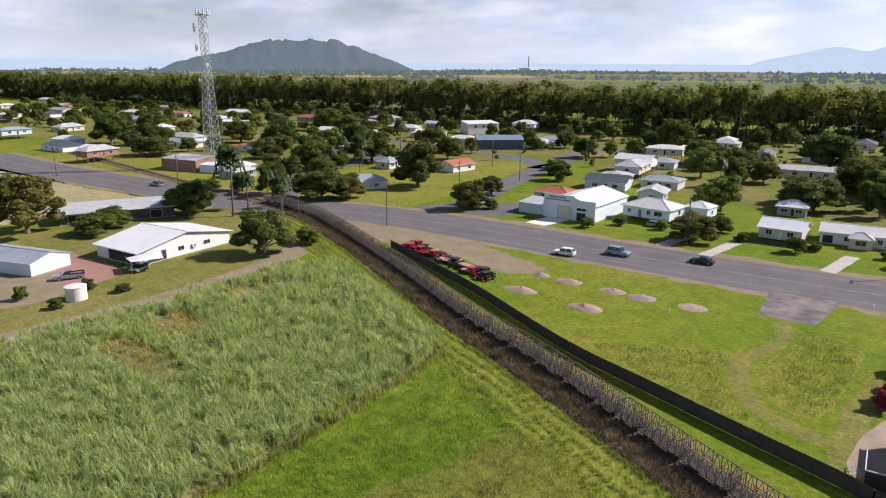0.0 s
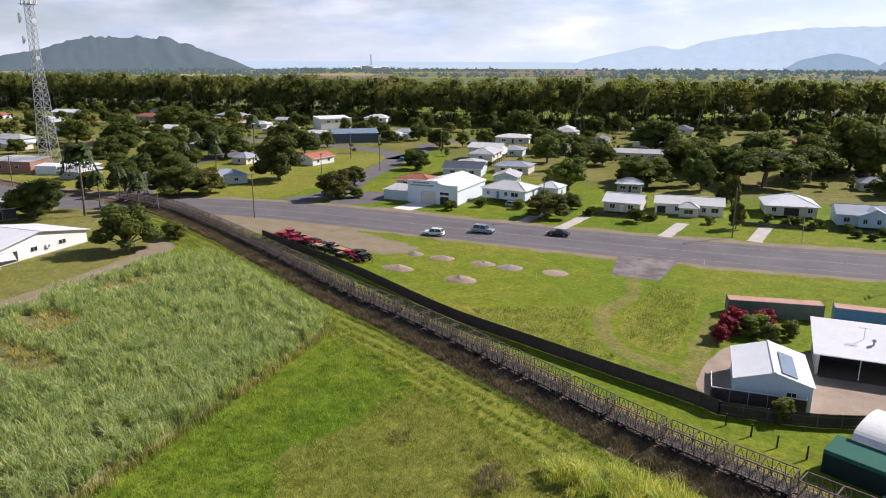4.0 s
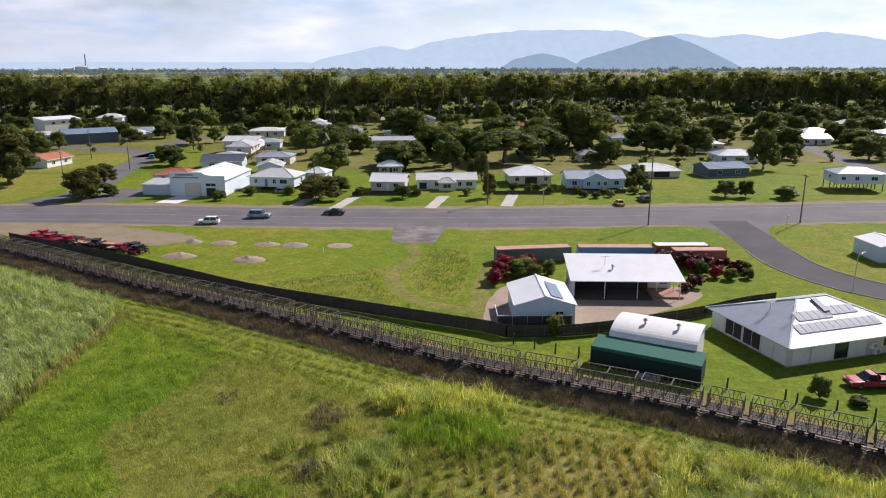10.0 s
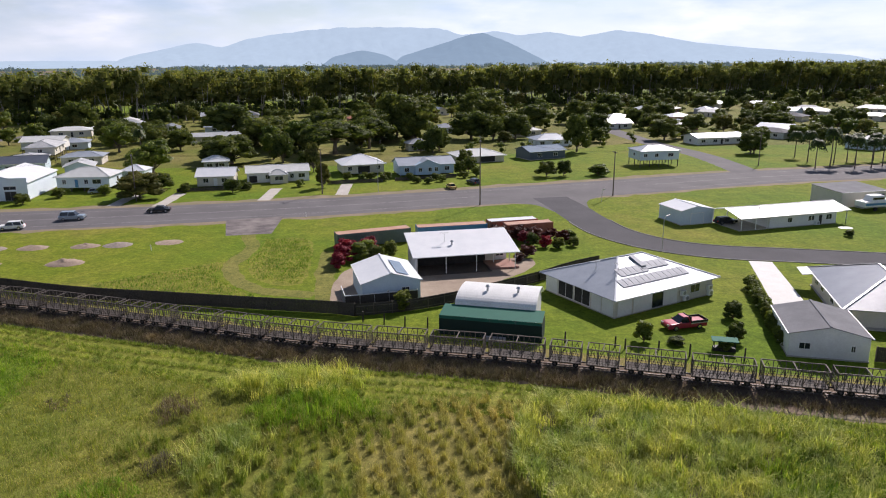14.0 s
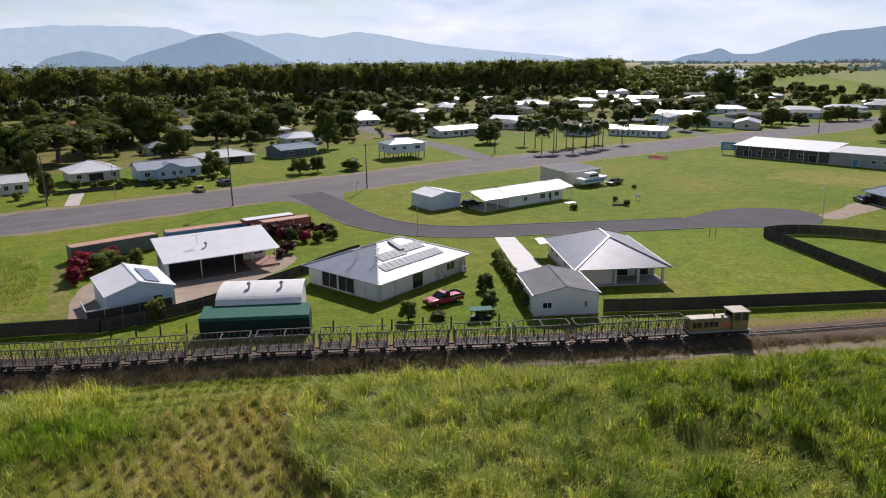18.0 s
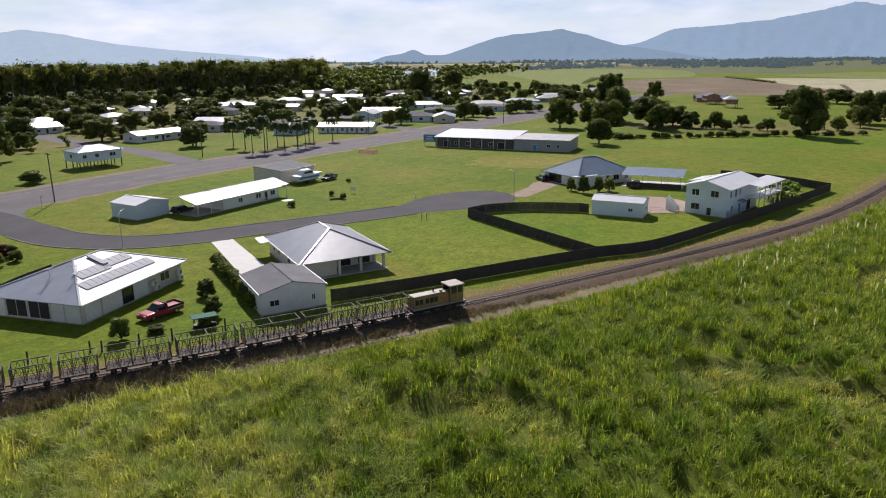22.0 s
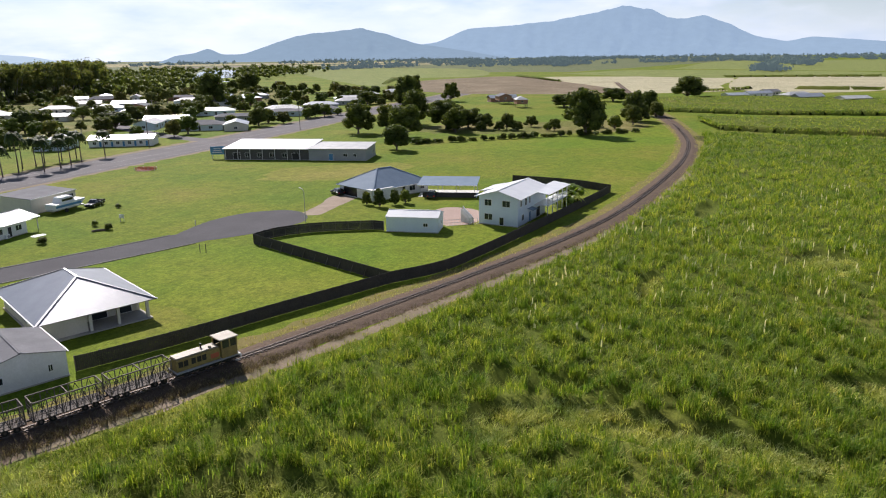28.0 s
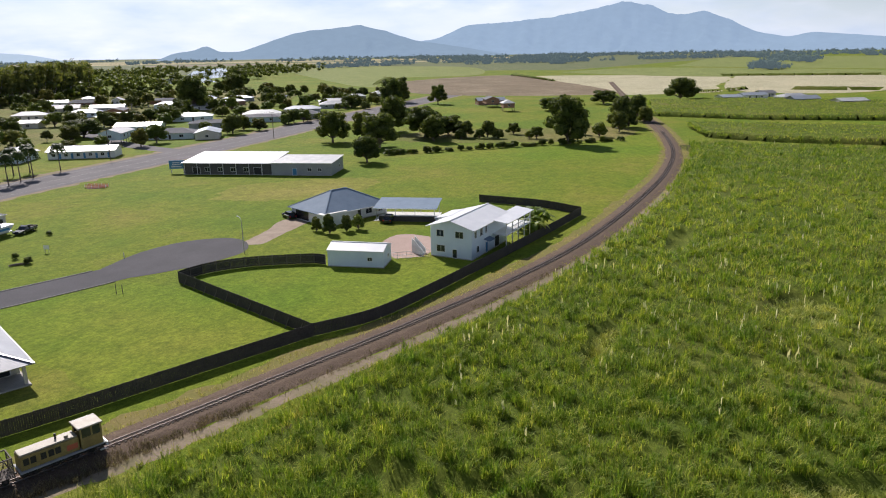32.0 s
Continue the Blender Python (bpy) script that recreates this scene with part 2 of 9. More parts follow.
M["worn_turf"] = turf("worn_turf", (0.18, 0.19, 0.055), (0.205, 0.20, 0.07), (0.25, 0.225, 0.095), 0.6, 0.6)
M["field_grass"] = turf("young_grass", (0.115, 0.19, 0.022), (0.19, 0.235, 0.04), (0.30, 0.275, 0.09), 0.56, 1.0)
M["mown_strip"] = turf("mown_strip", (0.19, 0.225, 0.04), (0.23, 0.245, 0.055), (0.28, 0.255, 0.085), 0.6, 0.9)
M["weedy_ground"] = turf("weedy_ground", (0.17, 0.20, 0.045), (0.23, 0.225, 0.065), (0.29, 0.25, 0.11), 0.56, 1.0)
# far grass and cane, paled and blued to stand for air haze
M["hazed_land"] = turf("hazed_land", (0.13, 0.16, 0.095), (0.15, 0.175, 0.11), (0.20, 0.195, 0.135), 0.66)
M["hazed_cane"] = turf("hazed_cane_field", (0.185, 0.23, 0.085), (0.215, 0.25, 0.10), (0.25, 0.265, 0.125), 0.66)
M["asphalt"] = surface("asphalt", (0.125, 0.115, 0.118), (0.175, 0.163, 0.166), 9.0, 0.12, 0.9, 0, 0.3, 0.01, (0.095, 0.09, 0.092), 0.6, 0.2)
M["dark_asphalt"] = surface("dark_asphalt", (0.07, 0.068, 0.073), (0.105, 0.10, 0.108), 9.0, 0.15, 0.9, 0, 0.3, 0.01, (0.055, 0.053, 0.058), 0.5, 0.15)
M["concrete"] = surface("concrete", (0.42, 0.39, 0.35), (0.55, 0.51, 0.46), 5.0, 0.5, 0.85, 0, 0.15, 0.01, (0.33, 0.29, 0.25), 0.55)
M["pink_gravel"] = surface("pink_gravel", (0.34, 0.24, 0.20), (0.45, 0.33, 0.28), 4.0, 0.3, 0.95, 0, 0.3, 0.02, (0.30, 0.22, 0.18), 0.5)
M["old_kerb"] = surface("old_kerb_concrete", (0.19, 0.18, 0.165), (0.27, 0.255, 0.235), 5.0, 0.3, 0.9, 0, 0.2, 0.01, (0.15, 0.145, 0.12), 0.6)
M["dry_lawn"] = turf("dry_lawn", (0.155, 0.17, 0.045), (0.195, 0.19, 0.07), (0.25, 0.215, 0.105), 0.6)
M["pale_concrete"] = surface("pale_concrete", (0.64, 0.625, 0.60), (0.76, 0.745, 0.715), 5.0, 0.5, 0.85, 0, 0.15, 0.01, (0.55, 0.53, 0.49), 0.4)
M["old_slab"] = surface("old_slab", (0.10, 0.085, 0.088), (0.15, 0.13, 0.13), 4.0, 0.28, 0.95, 0, 0.2, 0.01, (0.36, 0.32, 0.29), 0.6, 0.1)
M["dirt"] = surface("dirt", (0.23, 0.18, 0.125), (0.32, 0.25, 0.185), 3.0, 0.25, 0.95, 0, 0.5, 0.05, (0.15, 0.15, 0.06), 0.6, 0.1)
M["dry_strip"] = surface("dry_strip", (0.175, 0.145, 0.05), (0.26, 0.205, 0.085), 3.0, 0.2, 0.95, 0, 0.5, 0.05, (0.15, 0.165, 0.035), 0.85, 0.1)
M["brown_dirt"] = surface("brown_dirt", (0.15, 0.105, 0.068), (0.235, 0.165, 0.112), 3.0, 0.3, 0.95, 0, 0.5, 0.05, (0.11, 0.105, 0.05), 0.6)
M["red_paving"] = surface("red_paving", (0.27, 0.13, 0.10), (0.36, 0.19, 0.15), 4.0, 0.3, 0.9, 0, 0.3, 0.02, (0.3, 0.22, 0.18), 0.5)
M["ballast"] = surface("ballast", (0.095, 0.064, 0.046), (0.20, 0.148, 0.108), 6.0, 0.4, 0.95, 0, 0.9, 0.06, (0.10, 0.075, 0.055), 0.6, 0.1)
M["white_line"] = surface("road_paint", (0.26, 0.25, 0.25), (0.42, 0.41, 0.40), 6, 0.8, 0.7, 0, 0.1, 0.005, (0.14, 0.135, 0.135), 0.7)
M["rail_steel"] = surface("rail_steel", (0.14, 0.11, 0.095), (0.24, 0.2, 0.18), 6, 0.6, 0.6, 0.5, 0.1, 0.005)
M["sleeper"] = surface("sleeper_wood", (0.085, 0.065, 0.052), (0.15, 0.12, 0.10), 6, 1.5, 0.9, 0, 0.4, 0.01)
M["white_roof"] = corrugated("white_roof_sheet", (0.68, 0.69, 0.70), (0.79, 0.79, 0.79), 0.3, 0.38, "X", 0.12)
M["cream_roof"] = corrugated("cream_roof_sheet", (0.56, 0.56, 0.53), (0.68, 0.68, 0.65), 0.3, 0.42, "X", 0.2)
M["silver_roof"] = corrugated("silver_roof_sheet", (0.30, 0.33, 0.375), (0.39, 0.42, 0.465), 0.22, 0.45, "X", 0.25, 0.1)
M["grey_roof"] = corrugated("grey_roof_sheet", (0.26, 0.265, 0.28), (0.32, 0.325, 0.34), 0.22, 0.38, "X", 0.15, 0.85, 0.5)
M["blue_roof"] = corrugated("blue_grey_roof_sheet", (0.15, 0.21, 0.28), (0.20, 0.265, 0.34), 0.22, 0.75, "X", 0.2, 0.0, 0.15)
M["matte_grey_roof"] = corrugated("matte_grey_roof_sheet", (0.17, 0.17, 0.18), (0.23, 0.23, 0.24), 0.22, 0.85, "X", 0.25, 0.0, 0.08)
# wall colour darkened to stand for the shade under a deep roof
M["shade_wall"] = surface("painted_shade_wall", (0.075, 0.072, 0.07), (0.12, 0.115, 0.11), 5, 0.5, 0.8, 0, 0.05, 0.01, (0.06, 0.058, 0.055), 0.4)
M["old_roof"] = corrugated("weathered_roof_sheet", (0.36, 0.37, 0.38), (0.55, 0.55, 0.54), 0.2, 0.55, "X", 0.6)
M["red_roof"] = corrugated("red_roof_sheet", (0.36, 0.12, 0.07), (0.46, 0.18, 0.11), 0.2, 0.6, "X", 0.5)
M["rust_roof"] = corrugated("rusty_container_top", (0.42, 0.22, 0.15), (0.52, 0.33, 0.25), 0.3, 0.75, "Y", 0.5)
M["pale_blue_wall"] = surface("pale_blue_wall", (0.52, 0.62, 0.70), (0.60, 0.69, 0.76), 5, 0.5, 0.6, 0, 0.05, 0.01, (0.45, 0.54, 0.6), 0.4)
M["blue_wall"] = surface("light_blue_wall", (0.38, 0.52, 0.62), (0.46, 0.60, 0.70), 5, 0.5, 0.6, 0, 0.05, 0.01, (0.33, 0.44, 0.52), 0.4)
M["white_wall"] = surface("white_wall", (0.70, 0.70, 0.68), (0.80, 0.80, 0.78), 5, 0.5, 0.65, 0, 0.05, 0.01, (0.58, 0.57, 0.54), 0.4)
M["cream_wall"] = surface("cream_wall", (0.60, 0.56, 0.47), (0.69, 0.65, 0.56), 5, 0.5, 0.7, 0, 0.05, 0.01, (0.48, 0.44, 0.37), 0.4)
M["grey_wall"] = surface("grey_wall", (0.30, 0.31, 0.32), (0.38, 0.39, 0.40), 5, 0.5, 0.7, 0, 0.05, 0.01, (0.24, 0.25, 0.26), 0.4)
M["brick_wall"] = surface("brown_brick", (0.30, 0.16, 0.11), (0.40, 0.23, 0.16), 6, 0.6, 0.9, 0, 0.3, 0.01, (0.24, 0.13, 0.09), 0.5)
M["navy_wall"] = corrugated("navy_sheet_wall", (0.075, 0.10, 0.14), (0.10, 0.13, 0.175), 0.2, 0.5, "X", 0.3)
M["green_sheet"] = surface("dark_green_sheet", (0.10, 0.14, 0.13), (0.15, 0.19, 0.18), 4, 0.6, 0.6, 0, 0.1, 0.01)
# near-black for flat panels: the shade inside openings, put into colour
M["dark_inside"] = surface("interior_shade", (0.03, 0.028, 0.028), (0.06, 0.055, 0.052), 3, 0.5, 0.9, 0, 0.1, 0.01)
M["fence_wood"] = surface("stained_paling", (0.030, 0.026, 0.024), (0.065, 0.056, 0.05), 5, 0.6, 0.85, 0, 0.3, 0.01, (0.10, 0.085, 0.07), 0.35)
M["post_wood"] = surface("grey_post_wood", (0.10, 0.085, 0.07), (0.17, 0.15, 0.125), 6, 1.2, 0.9, 0, 0.3, 0.01)
M["pole_wood"] = surface("power_pole_wood", (0.13, 0.105, 0.085), (0.22, 0.185, 0.15), 5, 0.8, 0.9, 0, 0.3, 0.01)
M["galv"] = surface("galvanised_steel", (0.42, 0.43, 0.44), (0.56, 0.57, 0.58), 7, 0.8, 0.45, 0.5, 0.1, 0.005, (0.34, 0.34, 0.34), 0.5)
M["bin_steel"] = surface("cane_bin_steel", (0.09, 0.08, 0.068), (0.17, 0.15, 0.128), 6, 0.7, 0.8, 0.1, 0.2, 0.01, (0.10, 0.066, 0.048), 0.55)
M["mesh_steel"] = surface("bin_mesh_steel", (0.055, 0.048, 0.042), (0.105, 0.09, 0.078), 8, 0.9, 0.8, 0.1, 0.2, 0.01, (0.085, 0.055, 0.04), 0.5)
M["loco_yellow"] = surface("loco_yellow_paint", (0.27, 0.20, 0.06), (0.38, 0.29, 0.10), 5, 0.9, 0.55, 0, 0.1, 0.005, (0.15, 0.10, 0.045), 0.65)
M["loco_cream"] = surface("loco_cream_paint", (0.29, 0.25, 0.18), (0.40, 0.345, 0.255), 5, 0.9, 0.55, 0, 0.1, 0.005, (0.20, 0.16, 0.11), 0.6)
M["black_steel"] = surface("black_steel", (0.022, 0.021, 0.02), (0.05, 0.046, 0.043), 6, 0.8, 0.6, 0.2, 0.2, 0.005)
M["red_paint"] = surface("red_paint", (0.36, 0.02, 0.05), (0.45, 0.035, 0.075), 5, 0.9, 0.35, 0, 0.05, 0.005, (0.25, 0.02, 0.035), 0.3)
M["white_paint"] = surface("white_paint", (0.72, 0.72, 0.71), (0.82, 0.82, 0.81), 6, 0.9, 0.35, 0, 0.04, 0.004, (0.6, 0.6, 0.58), 0.25)
M["silver_paint"] = plain("silver_blue_paint", (0.33, 0.40, 0.47), 0.3, 0.5)
M["grey_paint"] = plain("grey_paint", (0.30, 0.31, 0.32), 0.3, 0.5)
M["black_paint"] = plain("black_paint", (0.02, 0.021, 0.024), 0.25)
M["yellow_paint"] = plain("yellow_paint", (0.55, 0.42, 0.12), 0.35)
M["navy_paint"] = plain("navy_paint", (0.03, 0.035, 0.055), 0.3)
M["blue_paint"] = plain("blue_paint", (0.06, 0.22, 0.42), 0.4)
M["orange_paint"] = plain("orange_paint", (0.5, 0.12, 0.06), 0.6)
M["rubber"] = plain("tyre_rubber", (0.02, 0.02, 0.02), 0.85)
M["chrome"] = plain("bright_metal", (0.55, 0.55, 0.56), 0.25, 0.9)
# solar cells made pale: the sky's reflection is put into their base colour
M["panel"] = surface("sky_sheen_cells", (0.26, 0.28, 0.315), (0.33, 0.35, 0.39), 3, 0.8, 0.6, 0.0, 0.03, 0.004, spec=0.2)
M["old_white"] = corrugated("chalky_white_sheet", (0.62, 0.62, 0.60), (0.76, 0.76, 0.74), 0.26, 0.5, "X", 0.45)
M["ice_wall"] = surface("ice_white_wall", (0.66, 0.74, 0.79), (0.74, 0.81, 0.85), 5, 0.5, 0.6, 0, 0.05, 0.01, (0.58, 0.65, 0.70), 0.4)
M["net_dark"] = surface("dark_shade_cloth", (0.006, 0.02, 0.016), (0.01, 0.032, 0.025), 14, 0.8, 0.8, 0, 0.3, 0.01, (0.008, 0.03, 0.024), 0.4)
M["net_green"] = surface("green_shade_cloth", (0.010, 0.10, 0.068), (0.018, 0.145, 0.098), 14, 0.8, 0.8, 0, 0.3, 0.01, (0.008, 0.10, 0.07), 0.4)
M["lamp_glass"] = plain("lamp_lens", (0.6, 0.6, 0.55), 0.15)
M["tail_red"] = plain("tail_lens", (0.4, 0.02, 0.02), 0.2)
M["bark"] = surface("bark", (0.12, 0.095, 0.075), (0.22, 0.18, 0.145), 4, 0.8, 0.95, 0, 0.5, 0.03)
M["pale_bark"] = surface("paperbark", (0.30, 0.27, 0.24), (0.46, 0.43, 0.39), 4, 0.5, 0.95, 0, 0.4, 0.03)
M["leaf"] = foliage("tree_leaves", (0.07, 0.095, 0.034), (0.115, 0.145, 0.046), (0.17, 0.19, 0.065), 0.45, 0.15, 0.6, 0.14)
M["leaf_olive"] = foliage("olive_leaves", (0.085, 0.095, 0.034), (0.135, 0.14, 0.05), (0.20, 0.18, 0.07), 0.42, 0.15, 0.6, 0.14)
M["leaf_gum"] = foliage("paperbark_leaves", (0.10, 0.125, 0.055), (0.16, 0.18, 0.07), (0.25, 0.235, 0.095), 0.5, 0.05, 0.6, 0.14)
M["leaf_bright"] = foliage("bright_leaves", (0.085, 0.13, 0.024), (0.14, 0.19, 0.034), (0.21, 0.24, 0.055), 0.42)
M["leaf_red"] = foliage("bougainvillea", (0.16, 0.008, 0.03), (0.34, 0.02, 0.07), (0.42, 0.06, 0.10))
M["leaf_maroon"] = foliage("maroon_leaves", (0.05, 0.012, 0.014), (0.11, 0.022, 0.022), (0.15, 0.05, 0.035))
M["palm_leaf"] = foliage("palm_fronds", (0.022, 0.045, 0.012), (0.055, 0.09, 0.02), (0.10, 0.13, 0.035))
M["cane"] = foliage("cane_blades", (0.32, 0.37, 0.155), (0.52, 0.55, 0.27), (0.76, 0.73, 0.48), 0.5, 0.4, 0.6, 0.3, (0.68, 0.8, 0.66), (1.25, 1.2, 1.1))
M["cane_green"] = foliage("green_cane_blades", (0.10, 0.185, 0.023), (0.245, 0.335, 0.048), (0.53, 0.54, 0.16), 0.5, 0.3, 0.55, 0.2, (0.58, 0.74, 0.58), (1.42, 1.22, 1.0))
# cane litter, its colour darkened so gaps in the crop read as shade
M["cane_floor"] = surface("shaded_cane_trash", (0.06, 0.06, 0.02), (0.13, 0.125, 0.045), 2.5, 0.3, 0.95, 0, 1.0, 0.4, (0.08, 0.10, 0.025), 0.5, 0.05)
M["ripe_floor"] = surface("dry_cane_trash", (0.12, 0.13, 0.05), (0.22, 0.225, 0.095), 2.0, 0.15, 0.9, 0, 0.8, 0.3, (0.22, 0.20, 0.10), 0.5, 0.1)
M["tussock"] = foliage("dry_tussock", (0.25, 0.24, 0.08), (0.45, 0.41, 0.18), (0.66, 0.58, 0.33), 0.4, 0.12, 0.7, 0.2, (0.62, 0.74, 0.5), (1.25, 1.12, 1.05))
M["young_blade"] = foliage("young_grass_blades", (0.11, 0.22, 0.026), (0.20, 0.32, 0.042), (0.36, 0.42, 0.10), 0.5, 0.35, 0.6, 0.12, (0.6, 0.7, 0.6), (1.3, 1.2, 1.05))
M["reed"] = foliage("wild_reed_blades", (0.24, 0.29, 0.07), (0.46, 0.48, 0.15), (0.74, 0.70, 0.34), 0.45, 0.3, 0.55, 0.3, (0.6, 0.76, 0.6), (1.3, 1.2, 1.05))
M["weed_blade"] = foliage("yellowing_weed_blades", (0.17, 0.23, 0.045), (0.30, 0.33, 0.08), (0.50, 0.45, 0.19), 0.45, 0.12, 0.7, 0.2, (0.66, 0.8, 0.6), (1.3, 1.15, 1.1))
M["mown_blade"] = foliage("mown_blades", (0.20, 0.28, 0.05), (0.32, 0.385, 0.085), (0.52, 0.51, 0.20), 0.5, 0.35, 0.6, 0.12)
M["dead_brush"] = foliage("dead_brush", (0.115, 0.09, 0.08), (0.20, 0.165, 0.145), (0.32, 0.275, 0.24), 0.3, 0.3, 0.9, 0.1)
M["tassel"] = foliage("cane_tassels", (0.60, 0.58, 0.57), (0.72, 0.70, 0.69), (0.8, 0.79, 0.79), 0.3, 0.1)
M["gravel"] = surface("heaped_gravel", (0.28, 0.205, 0.15), (0.43, 0.335, 0.26), 3.0, 0.5, 0.95, 0, 0.9, 0.08, (0.20, 0.15, 0.11), 0.5)
M["grey_gravel"] = surface("grey_gravel", (0.25, 0.205, 0.175), (0.38, 0.32, 0.275), 3.0, 0.5, 0.95, 0, 0.9, 0.08, (0.18, 0.15, 0.125), 0.5)
M["water"] = plain("river_water", (0.10, 0.13, 0.15), 0.08)


def pane_glass(name, c):
    m, n, l, b = shader(name)
    tc = n.new("ShaderNodeTexCoord")
    f = noise_tex(n, l, tc.outputs["Object"], 0.8, 3)
    l.new(ramp(n, l, f, [(0.3, c), (0.7, tuple(1.8 * x for x in c))]), b.inputs["Base Color"])
    b.inputs["Roughness"].default_value = 0.06
    b.inputs["Specular IOR Level"].default_value = 0.7
    return m


M["glass"] = pane_glass("tinted_glass", (0.018, 0.022, 0.026))
M["car_glass"] = pane_glass("car_glass", (0.012, 0.014, 0.016))


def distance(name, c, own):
    """Far hills and tree rows: air haze painted as a blue emission over a dark base."""
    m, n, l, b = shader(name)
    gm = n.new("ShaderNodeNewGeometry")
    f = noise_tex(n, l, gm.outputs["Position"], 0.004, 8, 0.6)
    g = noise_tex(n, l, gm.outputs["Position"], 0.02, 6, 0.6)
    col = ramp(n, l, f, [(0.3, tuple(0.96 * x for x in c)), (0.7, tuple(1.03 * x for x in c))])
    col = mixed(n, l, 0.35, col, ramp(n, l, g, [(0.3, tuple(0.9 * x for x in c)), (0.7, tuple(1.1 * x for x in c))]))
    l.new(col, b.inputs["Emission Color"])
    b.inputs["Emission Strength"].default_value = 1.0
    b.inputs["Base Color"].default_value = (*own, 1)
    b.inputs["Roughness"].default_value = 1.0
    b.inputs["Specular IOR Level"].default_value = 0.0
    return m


# haze glow sits in the emission colour of far leaves and hills
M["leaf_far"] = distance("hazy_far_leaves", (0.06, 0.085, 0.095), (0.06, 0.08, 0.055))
M["hill_near"] = distance("hazed_near_hill", (0.085, 0.118, 0.145), (0.03, 0.036, 0.03))
M["hill_mid"] = distance("hazed_blue_hill", (0.20, 0.28, 0.37), (0.03, 0.04, 0.04))
M["hill_big"] = distance("hazed_great_hill", (0.24, 0.335, 0.45), (0.03, 0.04, 0.04))
M["hill_far"] = distance("hazed_pale_hill", (0.37, 0.47, 0.57), (0.03, 0.04, 0.04))

M["tan_paving"] = surface("tan_yard", (0.30, 0.235, 0.175), (0.40, 0.325, 0.25), 4.0, 0.35, 0.9, 0, 0.2, 0.01, (0.22, 0.16, 0.12), 0.6, 0.2)
M["dry_ground"] = turf("dry_field_ground", (0.21, 0.20, 0.065), (0.26, 0.23, 0.09), (0.32, 0.265, 0.12), 0.6, 1.0)
M["banana_leaf"] = foliage("banana_leaves", (0.10, 0.16, 0.02), (0.17, 0.25, 0.035), (0.27, 0.32, 0.06), 0.45)
# ---- mesh building ----
class Shape:
    """Collects corners and faces of one mesh."""

    def __init__(self):
        self.v, self.f = [], []

    def add(self, verts, faces):
        k = len(self.v)
        self.v += [tuple(p) for p in verts]
        self.f += [tuple(i + k for i in f) for f in faces]
        return self

    def box(self, x, y, z, sx, sy, sz, rz=0.0, taper=1.0):
        """A box on its base centre (x, y, z)."""
        c, s = math.cos(radians(rz)), math.sin(radians(rz))
        vs = []
        for dz, k in ((0, 1.0), (sz, taper)):
            for dx, dy in ((-1, -1), (1, -1), (1, 1), (-1, 1)):
                a, b = dx * sx / 2 * k, dy * sy / 2 * k
                vs.append((x + a * c - b * s, y + a * s + b * c, z + dz))
        return self.add(vs, [(3, 2, 1, 0), (4, 5, 6, 7), (0, 1, 5, 4), (1, 2, 6, 5), (2, 3, 7, 6), (3, 0, 4, 7)])

    def bar(self, a, b, w, h=None, sides=4):
        """A straight bar from a to b."""
        a, b = Vector(a), Vector(b)
        d = (b - a).normalized()
        side = d.cross(Vector((0, 0, 1)))
        side = side.normalized() if side.length > 1e-4 else Vector((1, 0, 0))
        up = side.cross(d).normalized()
        h = h or w
        vs = []
        for p in (a, b):
            for k in range(sides):
                t = 2 * math.pi * (k + 0.5) / sides
                q = 0.7071 if sides == 4 else 0.5
                vs.append(p + side * math.cos(t) * w * q + up * math.sin(t) * h * q)
        fs = [(k, (k + 1) % sides, sides + (k + 1) % sides, sides + k) for k in range(sides)]
        return self.add(vs, fs + [tuple(range(sides - 1, -1, -1)), tuple(range(sides, 2 * sides))])

    def tube(self, pts, radii, sides=7):
        """A round limb through points with a radius at each."""
        rings = []
        for i, p in enumerate(pts):
            p = Vector(p)
            d = (Vector(pts[min(i + 1, len(pts) - 1)]) - Vector(pts[max(i - 1, 0)])).normalized()
            side = d.cross(Vector((0.3, 1, 0.1))).normalized()
            up = side.cross(d)
            rings.append([p + radii[i] * (side * math.cos(6.2832 * k / sides) + up * math.sin(6.2832 * k / sides)) for k in range(sides)])
        vs = [q for r in rings for q in r]
        fs = [(i * sides + k, i * sides + (k + 1) % sides, (i + 1) * sides + (k + 1) % sides, (i + 1) * sides + k)
              for i in range(len(pts) - 1) for k in range(sides)]
        fs += [tuple(range(sides - 1, -1, -1)), tuple(range((len(pts) - 1) * sides, len(pts) * sides))]
        return self.add(vs, fs)

    def prism(self, poly, z0, z1):
        """An upright prism over a counter-clockwise outline."""
        n = len(poly)
        vs = [(x, y, z0) for x, y in poly] + [(x, y, z1) for x, y in poly]
        return self.add(vs, [tuple(range(n - 1, -1, -1)), tuple(range(n, 2 * n))] + [(k, (k + 1) % n, n + (k + 1) % n, n + k) for k in range(n)])

    def extrude(self, profile, y0, y1):
        """A prism along y of an outline in x, z."""
        n = len(profile)
        vs = [(x, y0, z) for x, z in profile] + [(x, y1, z) for x, z in profile]
        return self.add(vs, [tuple(range(n)), tuple(range(2 * n - 1, n - 1, -1))] + [(k, n + k, n + (k + 1) % n, (k + 1) % n) for k in range(n)])

    def disc(self, c, axis, r, depth, sides=14):
        a = Vector(axis).normalized() * depth / 2
        c = Vector(c)
        return self.tube([c - a, c + a], [r, r], sides)


